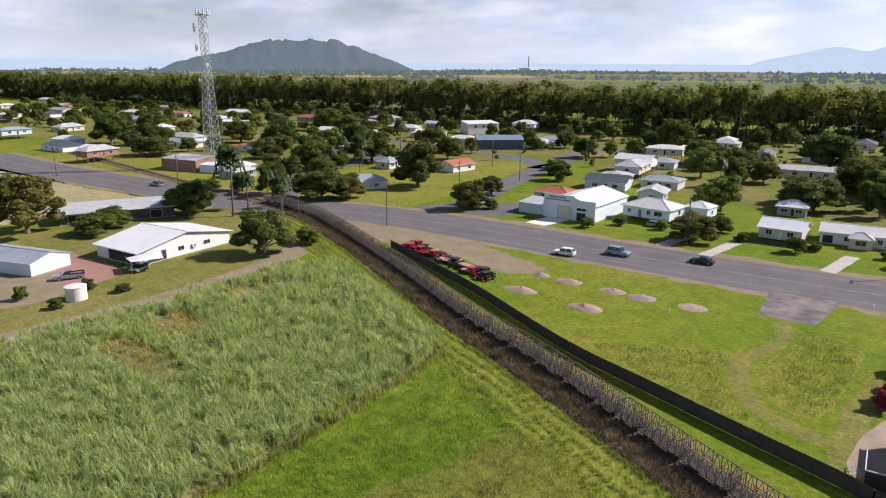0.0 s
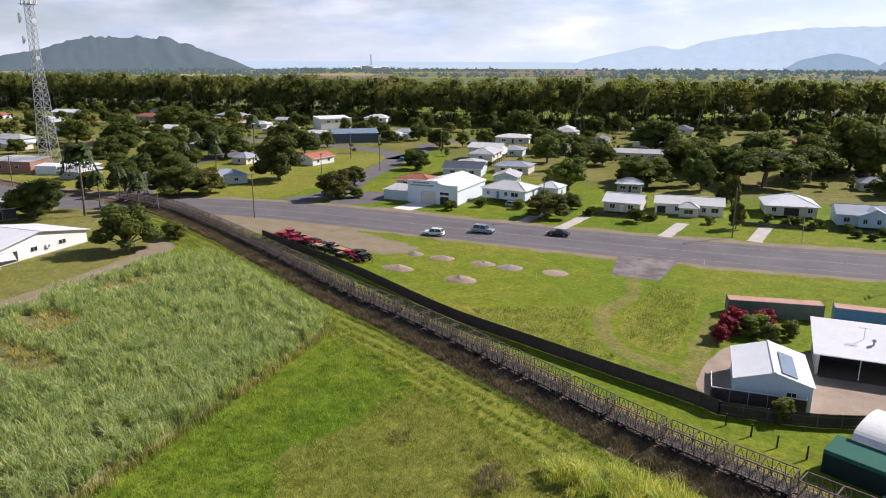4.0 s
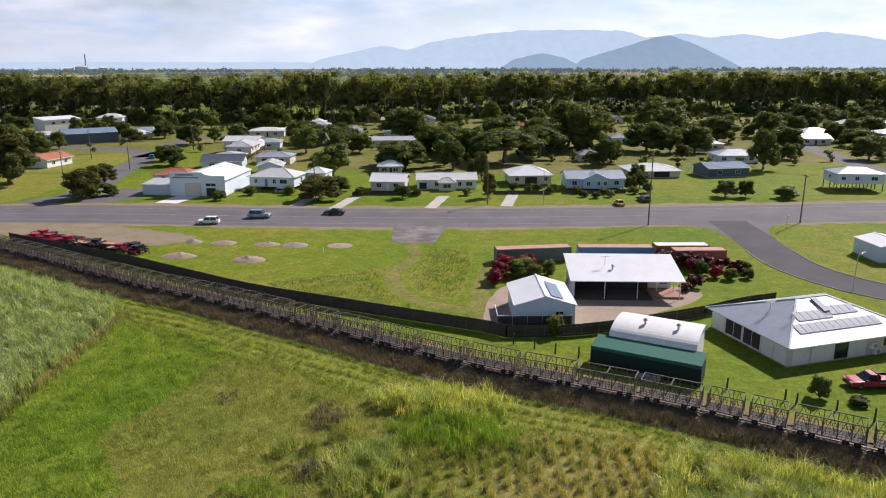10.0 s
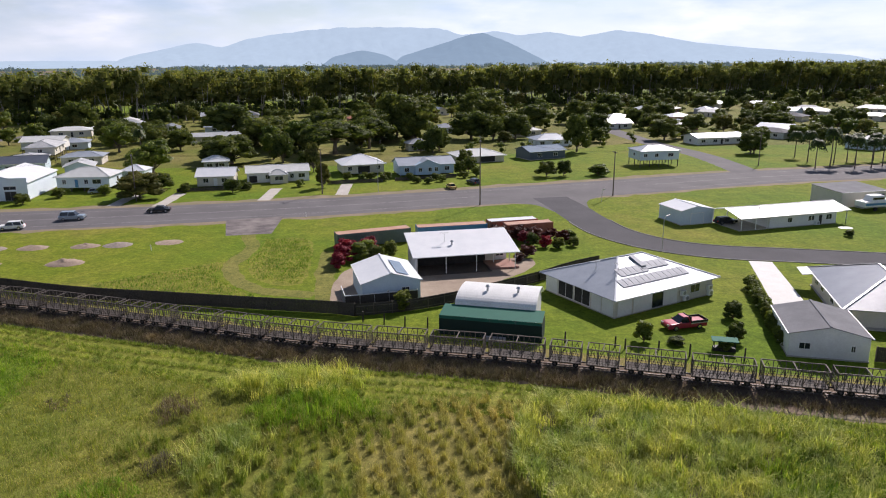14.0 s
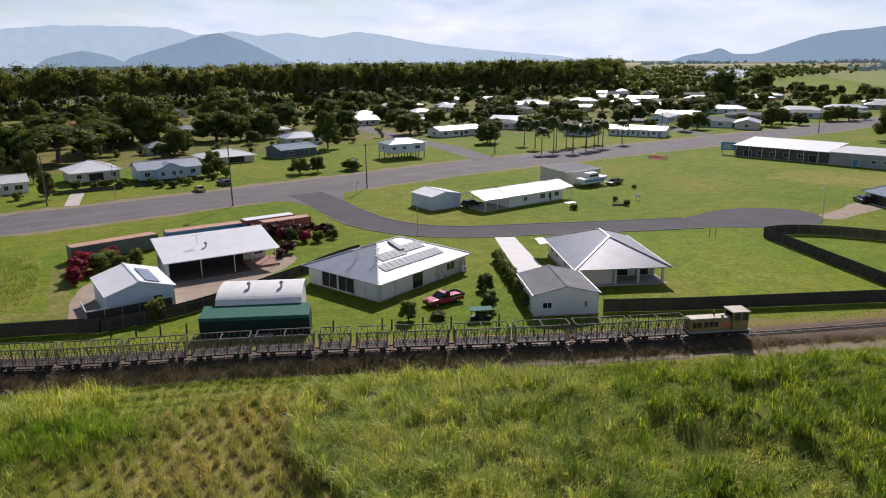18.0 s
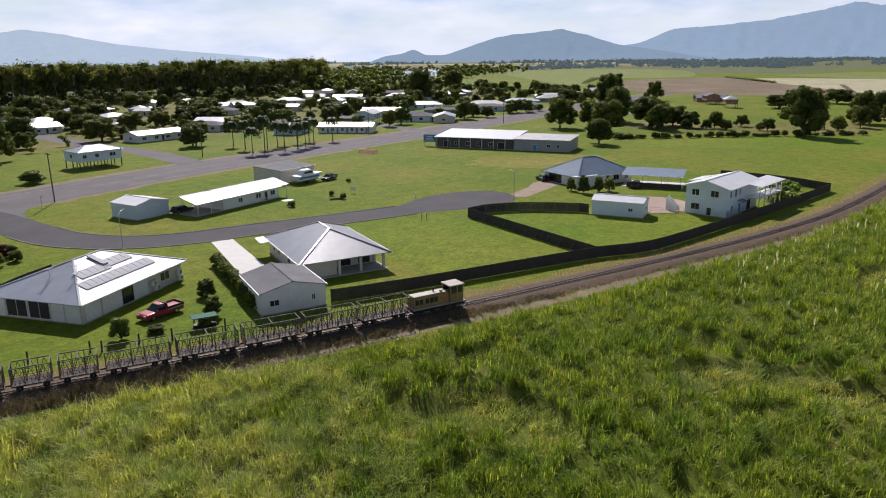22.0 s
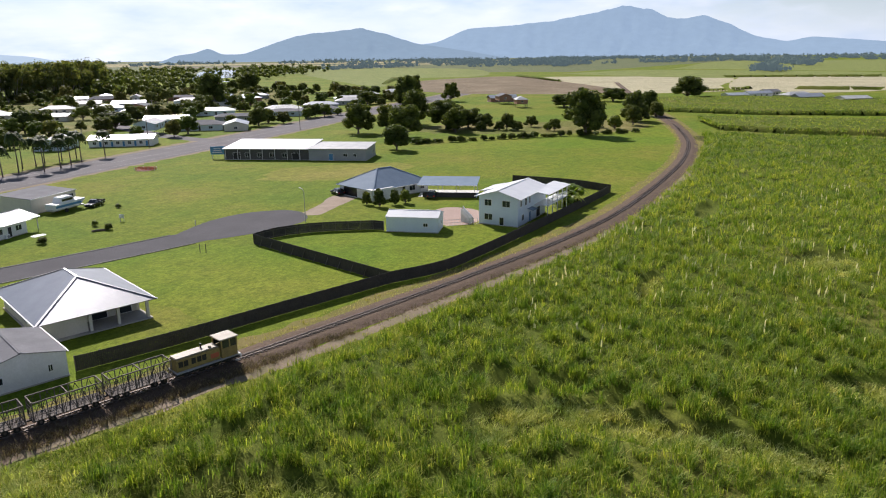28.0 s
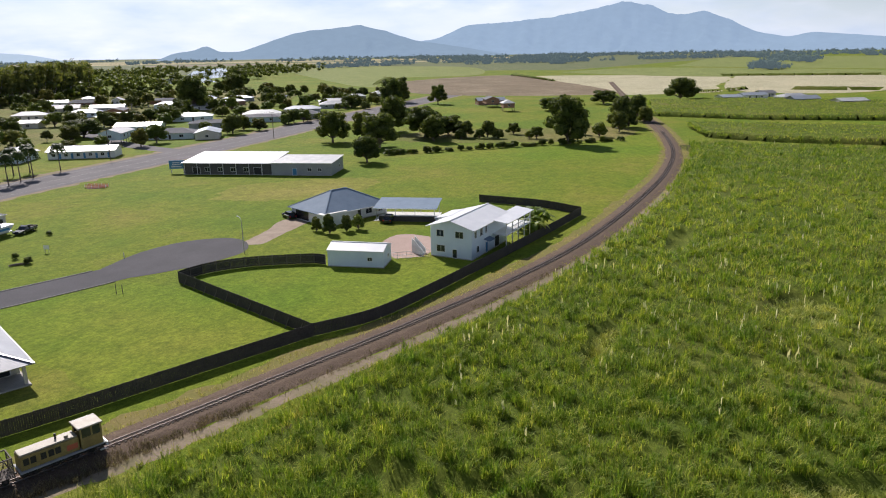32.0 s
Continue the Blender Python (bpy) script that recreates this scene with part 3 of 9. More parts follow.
def mesh_of(name, shape, material, smooth=False):
    me = bpy.data.meshes.new(name)
    me.from_pydata(shape.v, [], shape.f)
    me.materials.append(material)
    if smooth:
        for p in me.polygons:
            p.use_smooth = True
    me.update()
    return me


def part(name, shape, material, parent=None, label="", smooth=False):
    ob = new(name, mesh_of(name, shape, material, smooth))
    ob.parent = parent
    return tagged(ob, label)


def bevelled(ob, width=0.03, segments=1):
    """Rounded edges on a finished part."""
    bm = bmesh.new()
    bm.from_mesh(ob.data)
    bmesh.ops.remove_doubles(bm, verts=bm.verts, dist=1e-5)
    bmesh.ops.bevel(bm, geom=bm.edges, offset=width, segments=segments, affect="EDGES", profile=0.6)
    bm.to_mesh(ob.data)
    bm.free()
    return ob


def thing(name, label, category, x=0.0, y=0.0, z=0.0, rz=0.0, group=""):
    ob = new(name)
    ob.empty_display_size = 0.3
    ob.matrix_basis = pose(x, y, z, 0, 0, rz)
    return tagged(ob, label, category, group)


def structure(name, shape, material, label, category):
    return tagged(part(name, shape, material), label, category, kind="structure")


def fast_mesh(name, verts, faces, material):
    """One mesh from arrays of corners and of equal-sided faces."""
    me = bpy.data.meshes.new(name)
    verts = np.asarray(verts, np.float32).reshape(-1, 3)
    faces = np.asarray(faces, np.int32)
    k = faces.shape[1]
    me.vertices.add(len(verts))
    me.vertices.foreach_set("co", verts.ravel())
    me.loops.add(faces.size)
    me.loops.foreach_set("vertex_index", faces.ravel())
    me.polygons.add(len(faces))
    me.polygons.foreach_set("loop_start", np.arange(0, faces.size, k, dtype=np.int32))
    me.polygons.foreach_set("loop_total", np.full(len(faces), k, np.int32))
    me.materials.append(material)
    me.update(calc_edges=True)
    return me


def spline(points, step=2.0):
    """Evenly set places along a smooth line through the points."""
    p = [Vector((*q, 0)) if len(q) == 2 else Vector(q) for q in points]
    p = [2 * p[0] - p[1]] + p + [2 * p[-1] - p[-2]]
    out = []
    for a, b, c, d in zip(p, p[1:], p[2:], p[3:]):
        n = max(2, int((c - b).length / step))
        for k in range(n):
            t = k / n
            out.append(0.5 * (2 * b + (c - a) * t + (2 * a - 5 * b + 4 * c - d) * t * t + (3 * b - a - 3 * c + d) * t**3))
    return out + [p[-2]]


def sides_of(line):
    """The way to the left at each place of a line."""
    out = []
    for i in range(len(line)):
        d = line[min(i + 1, len(line) - 1)] - line[max(i - 1, 0)]
        out.append(Vector((-d.y, d.x, 0)).normalized())
    return out


def ribbon(line, left, right, z, rough=0.0, sag=None):
    """A strip along a line, from left to right of it; rough: how far its edges wander."""
    s = Shape()
    side = sides_of(line)
    for i, (p, q) in enumerate(zip(line, side)):
        a = noise.noise(p * 0.35) * rough + noise.noise(p * 1.3) * rough * 0.5
        b = noise.noise(p * 0.35 + Vector((9, 9, 0))) * rough + noise.noise(p * 1.3 + Vector((5, 5, 0))) * rough * 0.5
        l, r = p + q * (left + a), p + q * (right + b)
        s.v += [(l.x, l.y, z), (r.x, r.y, z)]
        if i:
            k = len(s.v)
            s.f.append((k - 4, k - 3, k - 1, k - 2))
    return s


def patch(outline, z, rough=0.6, step=1.5, smooth=True):
    """A flat piece of ground with an uneven rim."""
    pts = spline(list(outline) + [outline[0]], step)[:-1] if smooth else [Vector((*p, 0)) for p in outline]
    s = Shape()
    for p in pts:
        q = p + Vector((noise.noise(p * 0.4), noise.noise(p * 0.4 + Vector((7, 3, 1))), 0)) * rough
        q += Vector((noise.noise(p * 1.7), noise.noise(p * 1.7 + Vector((4, 8, 1))), 0)) * rough * 0.5
        s.v.append((q.x, q.y, z))
    s.f.append(tuple(range(len(s.v))))
    return s


def inside(outline, pts):
    """Which of the places lie within an outline."""
    x, y = pts[:, 0], pts[:, 1]
    hit = np.zeros(len(pts), bool)
    for (ax, ay), (bx, by) in zip(outline, outline[1:] + outline[:1]):
        if ay != by:
            cross = (ay > y) != (by > y)
            hit ^= cross & (x < (bx - ax) * (y - ay) / (by - ay) + ax)
    return hit

# ---- ground ----
s = Shape()
for gx in range(-12, 12):
    for gy in range(-12, 12):
        a, b = gx * 400.0, gy * 400.0
        s.add([(a, b, 0), (a + 400, b, 0), (a + 400, b + 400, 0), (a, b + 400, 0)], [(0, 1, 2, 3)])
ground = structure("ground", s, M["lawn"], "wide flat land of mown grass to the horizon", "ground")

RAIL = [(-330, 141), (-217.3, 130.7), (-183.7, 128.4), (-148.2, 124.6), (-126, 117.2), (-93.2, 103), (-64, 89.2), (-45.9, 82), (-24, 72),
        (-8.8, 65.2), (10.8, 58.6), (23.2, 53.6), (32.7, 49.7), (47.9, 44), (61.8, 39.3), (77.9, 34.3), (96.2, 28.8), (120.4, 22.4), (146.3, 18),
        (185.4, 15.8), (227.1, 15.8), (270.6, 20), (319, 30.2), (357.6, 40.6), (418.3, 58.3), (566, 98.1), (760, 150)]
rail_line = spline(RAIL, 1.0)
RAIL_Z = 0.35

# main road, joined streets
MAIN = [(-350, 111.5), (-282, 112), (-215, 119), (-172, 124), (-135, 136), (-105, 140.5), (-57, 142.8), (-15, 147), (25, 154), (62, 161.5), (100, 169.5),
        (128, 172.5), (161, 176), (203, 180.5), (264, 188.5), (307, 195.5), (380, 206), (470, 218), (560, 230)]
main_line = spline(MAIN, 3.0)
structure("road_main", ribbon(main_line, 9.8, -9.8, 0.012, 0.25), M["asphalt"], "wide grey asphalt main road with worn edges", "road")
tagged(part("road_verge", ribbon(main_line, 13.2, -11.8, 0.006, 2.2), M["dirt"]), "dusty gravel shoulder along the main road", "verge", kind="structure")
for off, w in ((6.6, 0.12), (-6.6, 0.12), (0.25, 0.1), (-0.25, 0.1)):
    structure("road_line", ribbon(main_line, off + w / 2, off - w / 2, 0.020), M["white_line"], "worn painted white road line", "road marking")
STREET = [(40, 150), (41, 138), (41.4, 126), (42.6, 114.5), (47.2, 105), (55, 98.6), (67, 94.4), (84, 88.4), (96, 84.6), (106, 82)]
street_line = spline(STREET, 1.5)
structure("road_street", ribbon(street_line, 4.2, -4.2, 0.028, 0.1), M["dark_asphalt"], "dark asphalt side street curving to a turning circle", "road")
structure("road_turning_circle", patch([(97, 88), (95.5, 81.6), (104, 75.6), (109, 73.8), (116, 72.9), (121.6, 76.6), (123, 82.6), (117.2, 88.7), (108, 90.3)], 0.031, 0.1, 1.0),
          M["dark_asphalt"], "dark asphalt turning circle", "road")
structure("road_corner", patch([(20, 146), (33, 143.2), (36.6, 135), (38, 126), (44.6, 126), (45.2, 136), (48.5, 146), (58, 152), (74, 156.5), (74, 163), (30, 160)], 0.024, 0.1),
          M["asphalt"], "flared asphalt junction", "road")
kerb = Shape()
for side in (4.35, -4.35):
    for p, q, a, b in zip(street_line, street_line[1:], sides_of(street_line), sides_of(street_line)[1:]):
        if p.y < 126 and p.x < 95:
            kerb.bar(p + a * side + Vector((0, 0, 0.05)), q + b * side + Vector((0, 0, 0.05)), 0.22, 0.12)
structure("kerb", kerb, M["old_kerb"], "low pale concrete kerb along the side street", "kerb")
for name, pts, half in (("road_lane", [(-128, 150), (-124, 165), (-134, 196), (-145, 233), (-160, 254), (-195, 266), (-260, 268)], 4.6),
                        ("road_lane", [(-148, 238), (-150, 262), (-160, 290), (-150, 330)], 4.0),
                        ("road_lane", [(104, 172), (108, 200), (109, 221), (107, 257), (110, 318), (116, 380)], 4.3),
                        ("road_lane", [(-165, 130), (-200, 165), (-215, 210), (-240, 300)], 4.0),
                        ("road_lane", [(212, 176), (225, 230), (262, 300), (330, 380)], 4.0)):
    structure(name, ribbon(spline(pts, 3), half, -half, 0.009, 0.3), M["asphalt"], "grey asphalt town street", "road")

# railway formation
bed = Shape()
for i, (p, q) in enumerate(zip(rail_line, sides_of(rail_line))):
    w = 0.15 * noise.noise(p * 0.5)
    for off, z in ((2.6 + w, 0.004), (1.35, RAIL_Z - 0.1), (-1.35, RAIL_Z - 0.1), (-3.0 + w, 0.004)):
        c = p + q * off
        bed.v.append((c.x, c.y, z))
    if i:
        k = len(bed.v) - 8
        bed.f += [(k + j, k + j + 1, k + j + 5, k + j + 4) for j in range(3)]
structure("track_bed", bed, M["ballast"], "low stony track formation with brown dust", "track bed")
railway = thing("railway_track", "narrow-gauge railway of worn steel rails on timber sleepers", "railway track")
for off in (0.305, -0.305):
    r = Shape()
    for p, q, a, b in zip(rail_line, rail_line[1:], sides_of(rail_line), sides_of(rail_line)[1:]):
        r.bar(p + a * off + Vector((0, 0, RAIL_Z)), q + b * off + Vector((0, 0, RAIL_Z)), 0.075, 0.12)
    part("rail", r, M["rail_steel"], railway)
sl = Shape()
for p, q in zip(rail_line, sides_of(rail_line)):
    if -130 < p.x < 330:
        for k in (0.0, 0.5):
            c = p + Vector((q.y, -q.x, 0)) * k
            sl.box(c.x, c.y, RAIL_Z - 0.12, 0.2, 1.35, 0.1, math.degrees(math.atan2(-q.x, q.y)))
tagged(part("sleeper_row", sl, M["sleeper"], railway), kind="stuff")

near_rail = [p for p in rail_line if -140 < p.x < 240]
east_rail = [p for p in rail_line if 120 < p.x < 420]
structure("ground_rail_verge", ribbon(east_rail, 4.2, -5.4, 0.0035, 1.2), M["dry_strip"], "sandy verge of the railway curve", "ground")
structure("ground_dry_strip", ribbon(near_rail, 4.6, 1.0, 0.003, 1.2), M["dry_strip"], "dry sandy strip of thin grass beside the track", "ground")
structure("ground_bank", ribbon([p for p in near_rail if p.x < 66], -1.6, -4.9, 0.005, 0.6), M["brown_dirt"], "brown strip of dead weeds beside the track", "ground")
structure("ground_service_track", ribbon([p for p in near_rail if p.x > 40], -3.2, -5.2, 0.0052, 0.5), M["dirt"], "narrow sandy track between railway and cane", "track")
structure("ground_mown_strip", ribbon([p for p in near_rail if p.x < 60], -4.6, -12.2, 0.0097, 0.8), M["mown_strip"], "pale mown grass strip beside the railway", "ground")

# fields on the near side of the track
FIELD_A = [(-58, 76), (-56.2, 65), (-55, 56), (-53, 38), (-52, 5), (-135, 0), (-118, 20), (-106.5, 37), (-105, 61), (-108, 88), (-104, 96.5), (-98, 95.5), (-64, 80.5)]
FIELD_B = [(30, 40), (36, 37.6), (46, 34.6), (61.6, 29.2), (80, 25.0), (98.6, 20.6), (121, 15.6), (146, 12.6), (186, 11.0), (228, 11.2), (268, 13.6), (292, 17.5),
           (297, -50), (300, -170), (150, -120), (60, -60), (20, -20), (22, 18), (26, 30)]
REEDS = [(7.5, 37), (9, 44.5), (13, 48), (20, 46), (28, 42.4), (36, 38.4), (34, 28), (26, 16), (12, 20)]
structure("ground_young_field", patch([(-56, 78), (-30, 68), (-6, 57), (14, 49.5), (40, 38), (40, 0), (-20, -20), (-55, 0)], 0.006, 1.2), M["field_grass"],
          "field of knee-high bright green grass", "field")
structure("ground_weedy_field", patch([(-40, 69), (-28, 62), (-12, 57), (4, 50), (10, 40), (10, 12), (-20, 0), (-38, 22), (-36, 38), (-42, 46), (-39, 56)], 0.0085, 2.0), M["weedy_ground"],
          "rough yellowing field of grass and weeds", "field")
structure("ground_cane_field", patch(FIELD_A, 0.010, 0.5), M["cane_floor"], "litter floor of a sugar cane field, darkened as shade", "field")
structure("ground_cane_field_east", patch(FIELD_B, 0.012, 0.5), M["cane_floor"], "litter floor of a green sugar cane field, darkened as shade", "field")

# tracks and bare ground
def lane(name, pts, half, mat, label, z=0.008, rough=0.5, cat="track"):
    return structure(name, ribbon(spline(pts, 1.0), half, -half, z, rough), mat, label, cat)


lane("dirt_road", [(-146, 131), (-137.5, 117.5), (-125, 108.5), (-114, 88.5), (-109.5, 63.7), (-109.5, 37.4), (-118, 12), (-128, -10)], 3.3, M["dirt"], "brown dirt road curving past the cane field")
lane("dirt_road_branch", [(-112, 84), (-104, 93.5), (-98, 99.5), (-93, 104)], 1.0, M["dirt"], "sandy wheel track joining the railway")
lane("worn_track", [(-25.5, 122), (-23.5, 112), (-25, 100), (-20, 89), (-11, 84.5)], 1.3, M["worn_turf"], "worn wheel track in the grass", 0.014)
lane("worn_track_straight", [(-9.5, 108), (-10, 96), (-9.5, 86), (-8.5, 79)], 1.5, M["worn_turf"], "dry worn wheel track in the grass", 0.013)
structure("ground_rough_lawn", patch([(-22, 119), (-14, 117), (-12.5, 104), (-13.5, 90), (-20, 93), (-22.5, 103), (-21.5, 112)], 0.005, 0.6), M["rough_grass"], "uncut rough grass inside the wheel tracks", "ground")
structure("ground_rough_lawn_west", patch([(-46, 93), (-26, 104), (-27, 96), (-20, 86), (-14, 82), (-30, 86.5)], 0.005, 0.6), M["rough_grass"], "uncut rough grass along the fence", "ground")
structure("concrete_slab", patch([(-32, 136), (-20.5, 138), (-21.2, 122.6), (-29.6, 122)], 0.035, 0.0, smooth=False), M["old_slab"], "old stained concrete slab beside the road", "slab")
structure("driveway", patch([(57.6, 92.5), (60.9, 91.3), (52.2, 66), (48, 67.6)], 0.033, 0.0, smooth=False), M["pale_concrete"], "clean pale concrete driveway", "driveway")
structure("yard_paving", patch([(-8.4, 90), (-6, 97), (3, 99), (20, 99.5), (23.5, 96.5), (19, 90), (5.5, 80.5), (-6, 79), (-8.6, 82)], 0.02, 0.2), M["tan_paving"], "tan paved yard behind the fence", "yard")
structure("apron", patch([(-97, 155), (-91, 154.5), (-89.5, 165), (-96, 166)], 0.03, 0.0, smooth=False), M["pale_concrete"], "pale concrete apron before the workshop", "apron")
structure("ground_bare", patch([(-140, 128), (-128, 130.5), (-108, 133), (-92, 129), (-70, 122), (-76, 114), (-98, 119), (-117, 116)], 0.004, 1.5), M["dirt"], "bare sandy ground by the scrap heap", "ground")
structure("ground_dry_rows", patch([(-4, 50), (6, 51.5), (16, 47), (24, 41), (21, 30), (10, 28), (-4, 38)], 0.009, 1.2), M["dry_ground"], "dry ground between rows of tussocks", "field")
structure("ground_west_yards", patch([(-176, 32), (-178, 104), (-152, 126), (-130, 113), (-117, 92), (-112, 64), (-112, 37), (-121, 12), (-160, 8)], 0.007, 1.5), M["dry_lawn"], "dry mown grass round the western houses", "ground")
structure("lawn_fenced", patch([(90.2, 39.2), (99.2, 69.4), (104, 68.4), (109, 64), (114.4, 56), (122, 46.5), (126, 41), (126, 31.2), (108, 33.2), (97, 35.4)], 0.009, 0.3), M["bright_lawn"], "watered bright green lawn inside the paling fence", "lawn")
structure("lawn_open", patch([(66, 48.6), (87.6, 40.2), (96.6, 69.4), (93, 78), (72, 86.5), (71, 70)], 0.008, 0.8), M["bright_lawn"], "mown bright green lawn beside the house", "lawn")
structure("yard_gravel", patch([(123.2, 45.6), (125.8, 42.2), (130, 41.6), (138.3, 45.5), (137.7, 53), (128, 52)], 0.014, 0.3), M["pink_gravel"], "pinkish gravel yard between shed and house", "yard")
structure("driveway_east", patch([(120.6, 77.6), (131, 79.4), (139.6, 82), (141, 76.4), (131, 74.6), (121.6, 73.6)], 0.016, 0.3), M["tan_paving"], "worn grey driveway to the blue-roofed house", "driveway")
structure("red_drive", patch([(-152, 66), (-131, 66.5), (-128, 56), (-142, 58)], 0.02, 0.4), M["red_paving"], "red paved drive", "driveway")
structure("ground_track_yard", patch([(-170, 50), (-135, 62), (-124, 50), (-131, 36), (-165, 30)], 0.012, 1.0), M["dirt"], "sandy yard before the shed", "yard")
structure("ground_straw_field", patch([(-345, 92), (-304, 106), (-238, 103.5), (-205, 108), (-188, 96), (-192, 80), (-196, 62), (-235, 40), (-345, 30)], 0.006, 2.0), M["straw"], "dry straw-coloured field", "field")
structure("forecourt", patch([(-118, 172), (-104, 174), (-106, 158), (-116, 153)], 0.015, 0.4), M["asphalt"], "grey sealed forecourt", "forecourt")
for x, y in ((-50, 161), (-27, 164.5), (-9, 169), (-60.5, 163)):
    lane("house_drive", [(x, y - 8), (x + 0.6, y), (x + 1.2, y + 8)], 1.5, M["concrete"], "worn concrete house driveway", 0.016, 0.2, "driveway")
structure("ground_red_patch", patch([(152.0 + 0.6 * dx, 154.1 + dy) for dx, dy in ((-4, -1.5), (0, -2.2), (4, -1), (5, 1.2), (0, 2.2), (-4.4, 1.4))], 0.016, 0.8), M["red_paving"], "bare patch of reddish soil on the grass", "ground")
structure("ground_worn_lawn", patch([(150, 112), (168, 118), (184, 104), (190, 88), (172, 84), (158, 92)], 0.005, 3.0), M["rough_grass"], "worn yellow patch of the wide lawn", "ground")
structure("ground_orchard", patch([(266, 118), (276, 132), (300, 128), (322, 96), (345, 62), (330, 44), (300, 46), (284, 66), (272, 94)], 0.007, 2.0), M["town_grass"], "rough olive grass between fruit trees", "ground")
structure("ground_west_lots", patch([(-330, 121), (-260, 124), (-205, 130), (-172, 137), (-140, 148), (-134, 160), (-150, 230), (-165, 250), (-205, 190), (-240, 163), (-330, 150)], 0.003, 2.0), M["rough_grass"], "worn yellowish lots beside the main road", "ground")
# ---- buildings ----
def window_on(owner, side, at, sill, w, h, L, W, name="window", mat=None, frame=None, bars=1):
    """A window set into a wall; side f (-y), b (+y), l (-x), r (+x)."""
    mx = {"f": pose(at, -W / 2, sill), "b": pose(at, W / 2, sill, 0, 0, 180), "l": pose(-L / 2, at, sill, 0, 0, -90), "r": pose(L / 2, at, sill, 0, 0, 90)}[side]
    fr = Shape()
    t = 0.07
    for x in (-w / 2 + t / 2, w / 2 - t / 2):
        fr.box(x, 0.0, 0, t, 0.14, h)
    for z in (0, h - t):
        fr.box(0, 0.0, z, w - 2 * t, 0.14, t)
    for k in range(1, bars + 1):
        fr.box(-w / 2 + w * k / (bars + 1), 0.0, t, 0.05, 0.11, h - 2 * t)
    ob = part(name, fr, frame or M["white_paint"], owner)
    ob.matrix_basis = mx
    part("pane" if name == "window" else "leaf", Shape().box(0, -0.02, t, w - 2 * t, 0.03, h - 2 * t), mat or M["glass"], ob)
    return ob


def gable_shell(L, W, eave, rise, z0=0.0):
    """Outer walls with gable ends at -x and +x, ridge along x."""
    s = Shape()
    prof = [(-W / 2, z0), (W / 2, z0), (W / 2, eave), (0, eave + rise), (-W / 2, eave)]
    vs = [(-L / 2, y, z) for y, z in prof] + [(L / 2, y, z) for y, z in prof]
    return s.add(vs, [(0, 1, 2, 3, 4)[::-1], (5, 6, 7, 8, 9)] + [(k, (k + 1) % 5, 5 + (k + 1) % 5, 5 + k) for k in range(5)])


def roof_slabs(planes, thick=0.09):
    """Sloped sheets with real thickness from their upper corners."""
    s = Shape()
    for pl in planes:
        n = len(pl)
        vs = [tuple(p) for p in pl] + [(p[0], p[1], p[2] - thick) for p in pl]
        s.add(vs, [tuple(range(n)), tuple(range(2 * n - 1, n - 1, -1))] + [(k, n + k, n + (k + 1) % n, (k + 1) % n) for k in range(n)])
    return s


def roof_on(owner, kind, L, W, eave, rise, mat, over=0.5, cap=None, name="roof", trim=True):
    a, b = L / 2 + over, W / 2 + over
    slope = rise / (W / 2)
    e = eave - slope * over + 0.06
    top = eave + rise + 0.06
    if kind == "gable":
        planes = [[(-a, -b, e), (a, -b, e), (a, 0, top), (-a, 0, top)], [(a, b, e), (-a, b, e), (-a, 0, top), (a, 0, top)]]
        lines = [((-a, 0, top), (a, 0, top))]
    elif kind == "hip":
        h = max(0.0, (L - W) / 2)
        if h > 0:
            planes = [[(-a, -b, e), (a, -b, e), (h, 0, top), (-h, 0, top)], [(a, b, e), (-a, b, e), (-h, 0, top), (h, 0, top)],
                      [(a, -b, e), (a, b, e), (h, 0, top)], [(-a, b, e), (-a, -b, e), (-h, 0, top)]]
            lines = [((-h, 0, top), (h, 0, top))]
        else:
            planes = [[(-a, -b, e), (a, -b, e), (0, 0, top)], [(a, b, e), (-a, b, e), (0, 0, top)], [(a, -b, e), (a, b, e), (0, 0, top)], [(-a, b, e), (-a, -b, e), (0, 0, top)]]
            lines = []
        lines += [((sx * a, sy * b, e), (sx * h, 0, top)) for sx in (-1, 1) for sy in (-1, 1)]
    else:  # one slope, high at +y
        planes = [[(-a, -b, eave), (a, -b, eave), (a, b, eave + rise), (-a, b, eave + rise)]]
        lines = []
        e = eave
    ob = part(name, roof_slabs(planes), mat, owner)
    if not trim:
        return ob
    for p, q in lines:
        part("ridge_cap", Shape().bar((p[0], p[1], p[2] + 0.03), (q[0], q[1], q[2] + 0.03), 0.26, 0.07), cap or mat, ob)
    for y in (-b, b) if kind != "mono" else (-b,):
        part("gutter", Shape().box(0, y + math.copysign(0.06, y), e - 0.13, 2 * a, 0.12, 0.12), M["white_paint"], ob)
    return ob


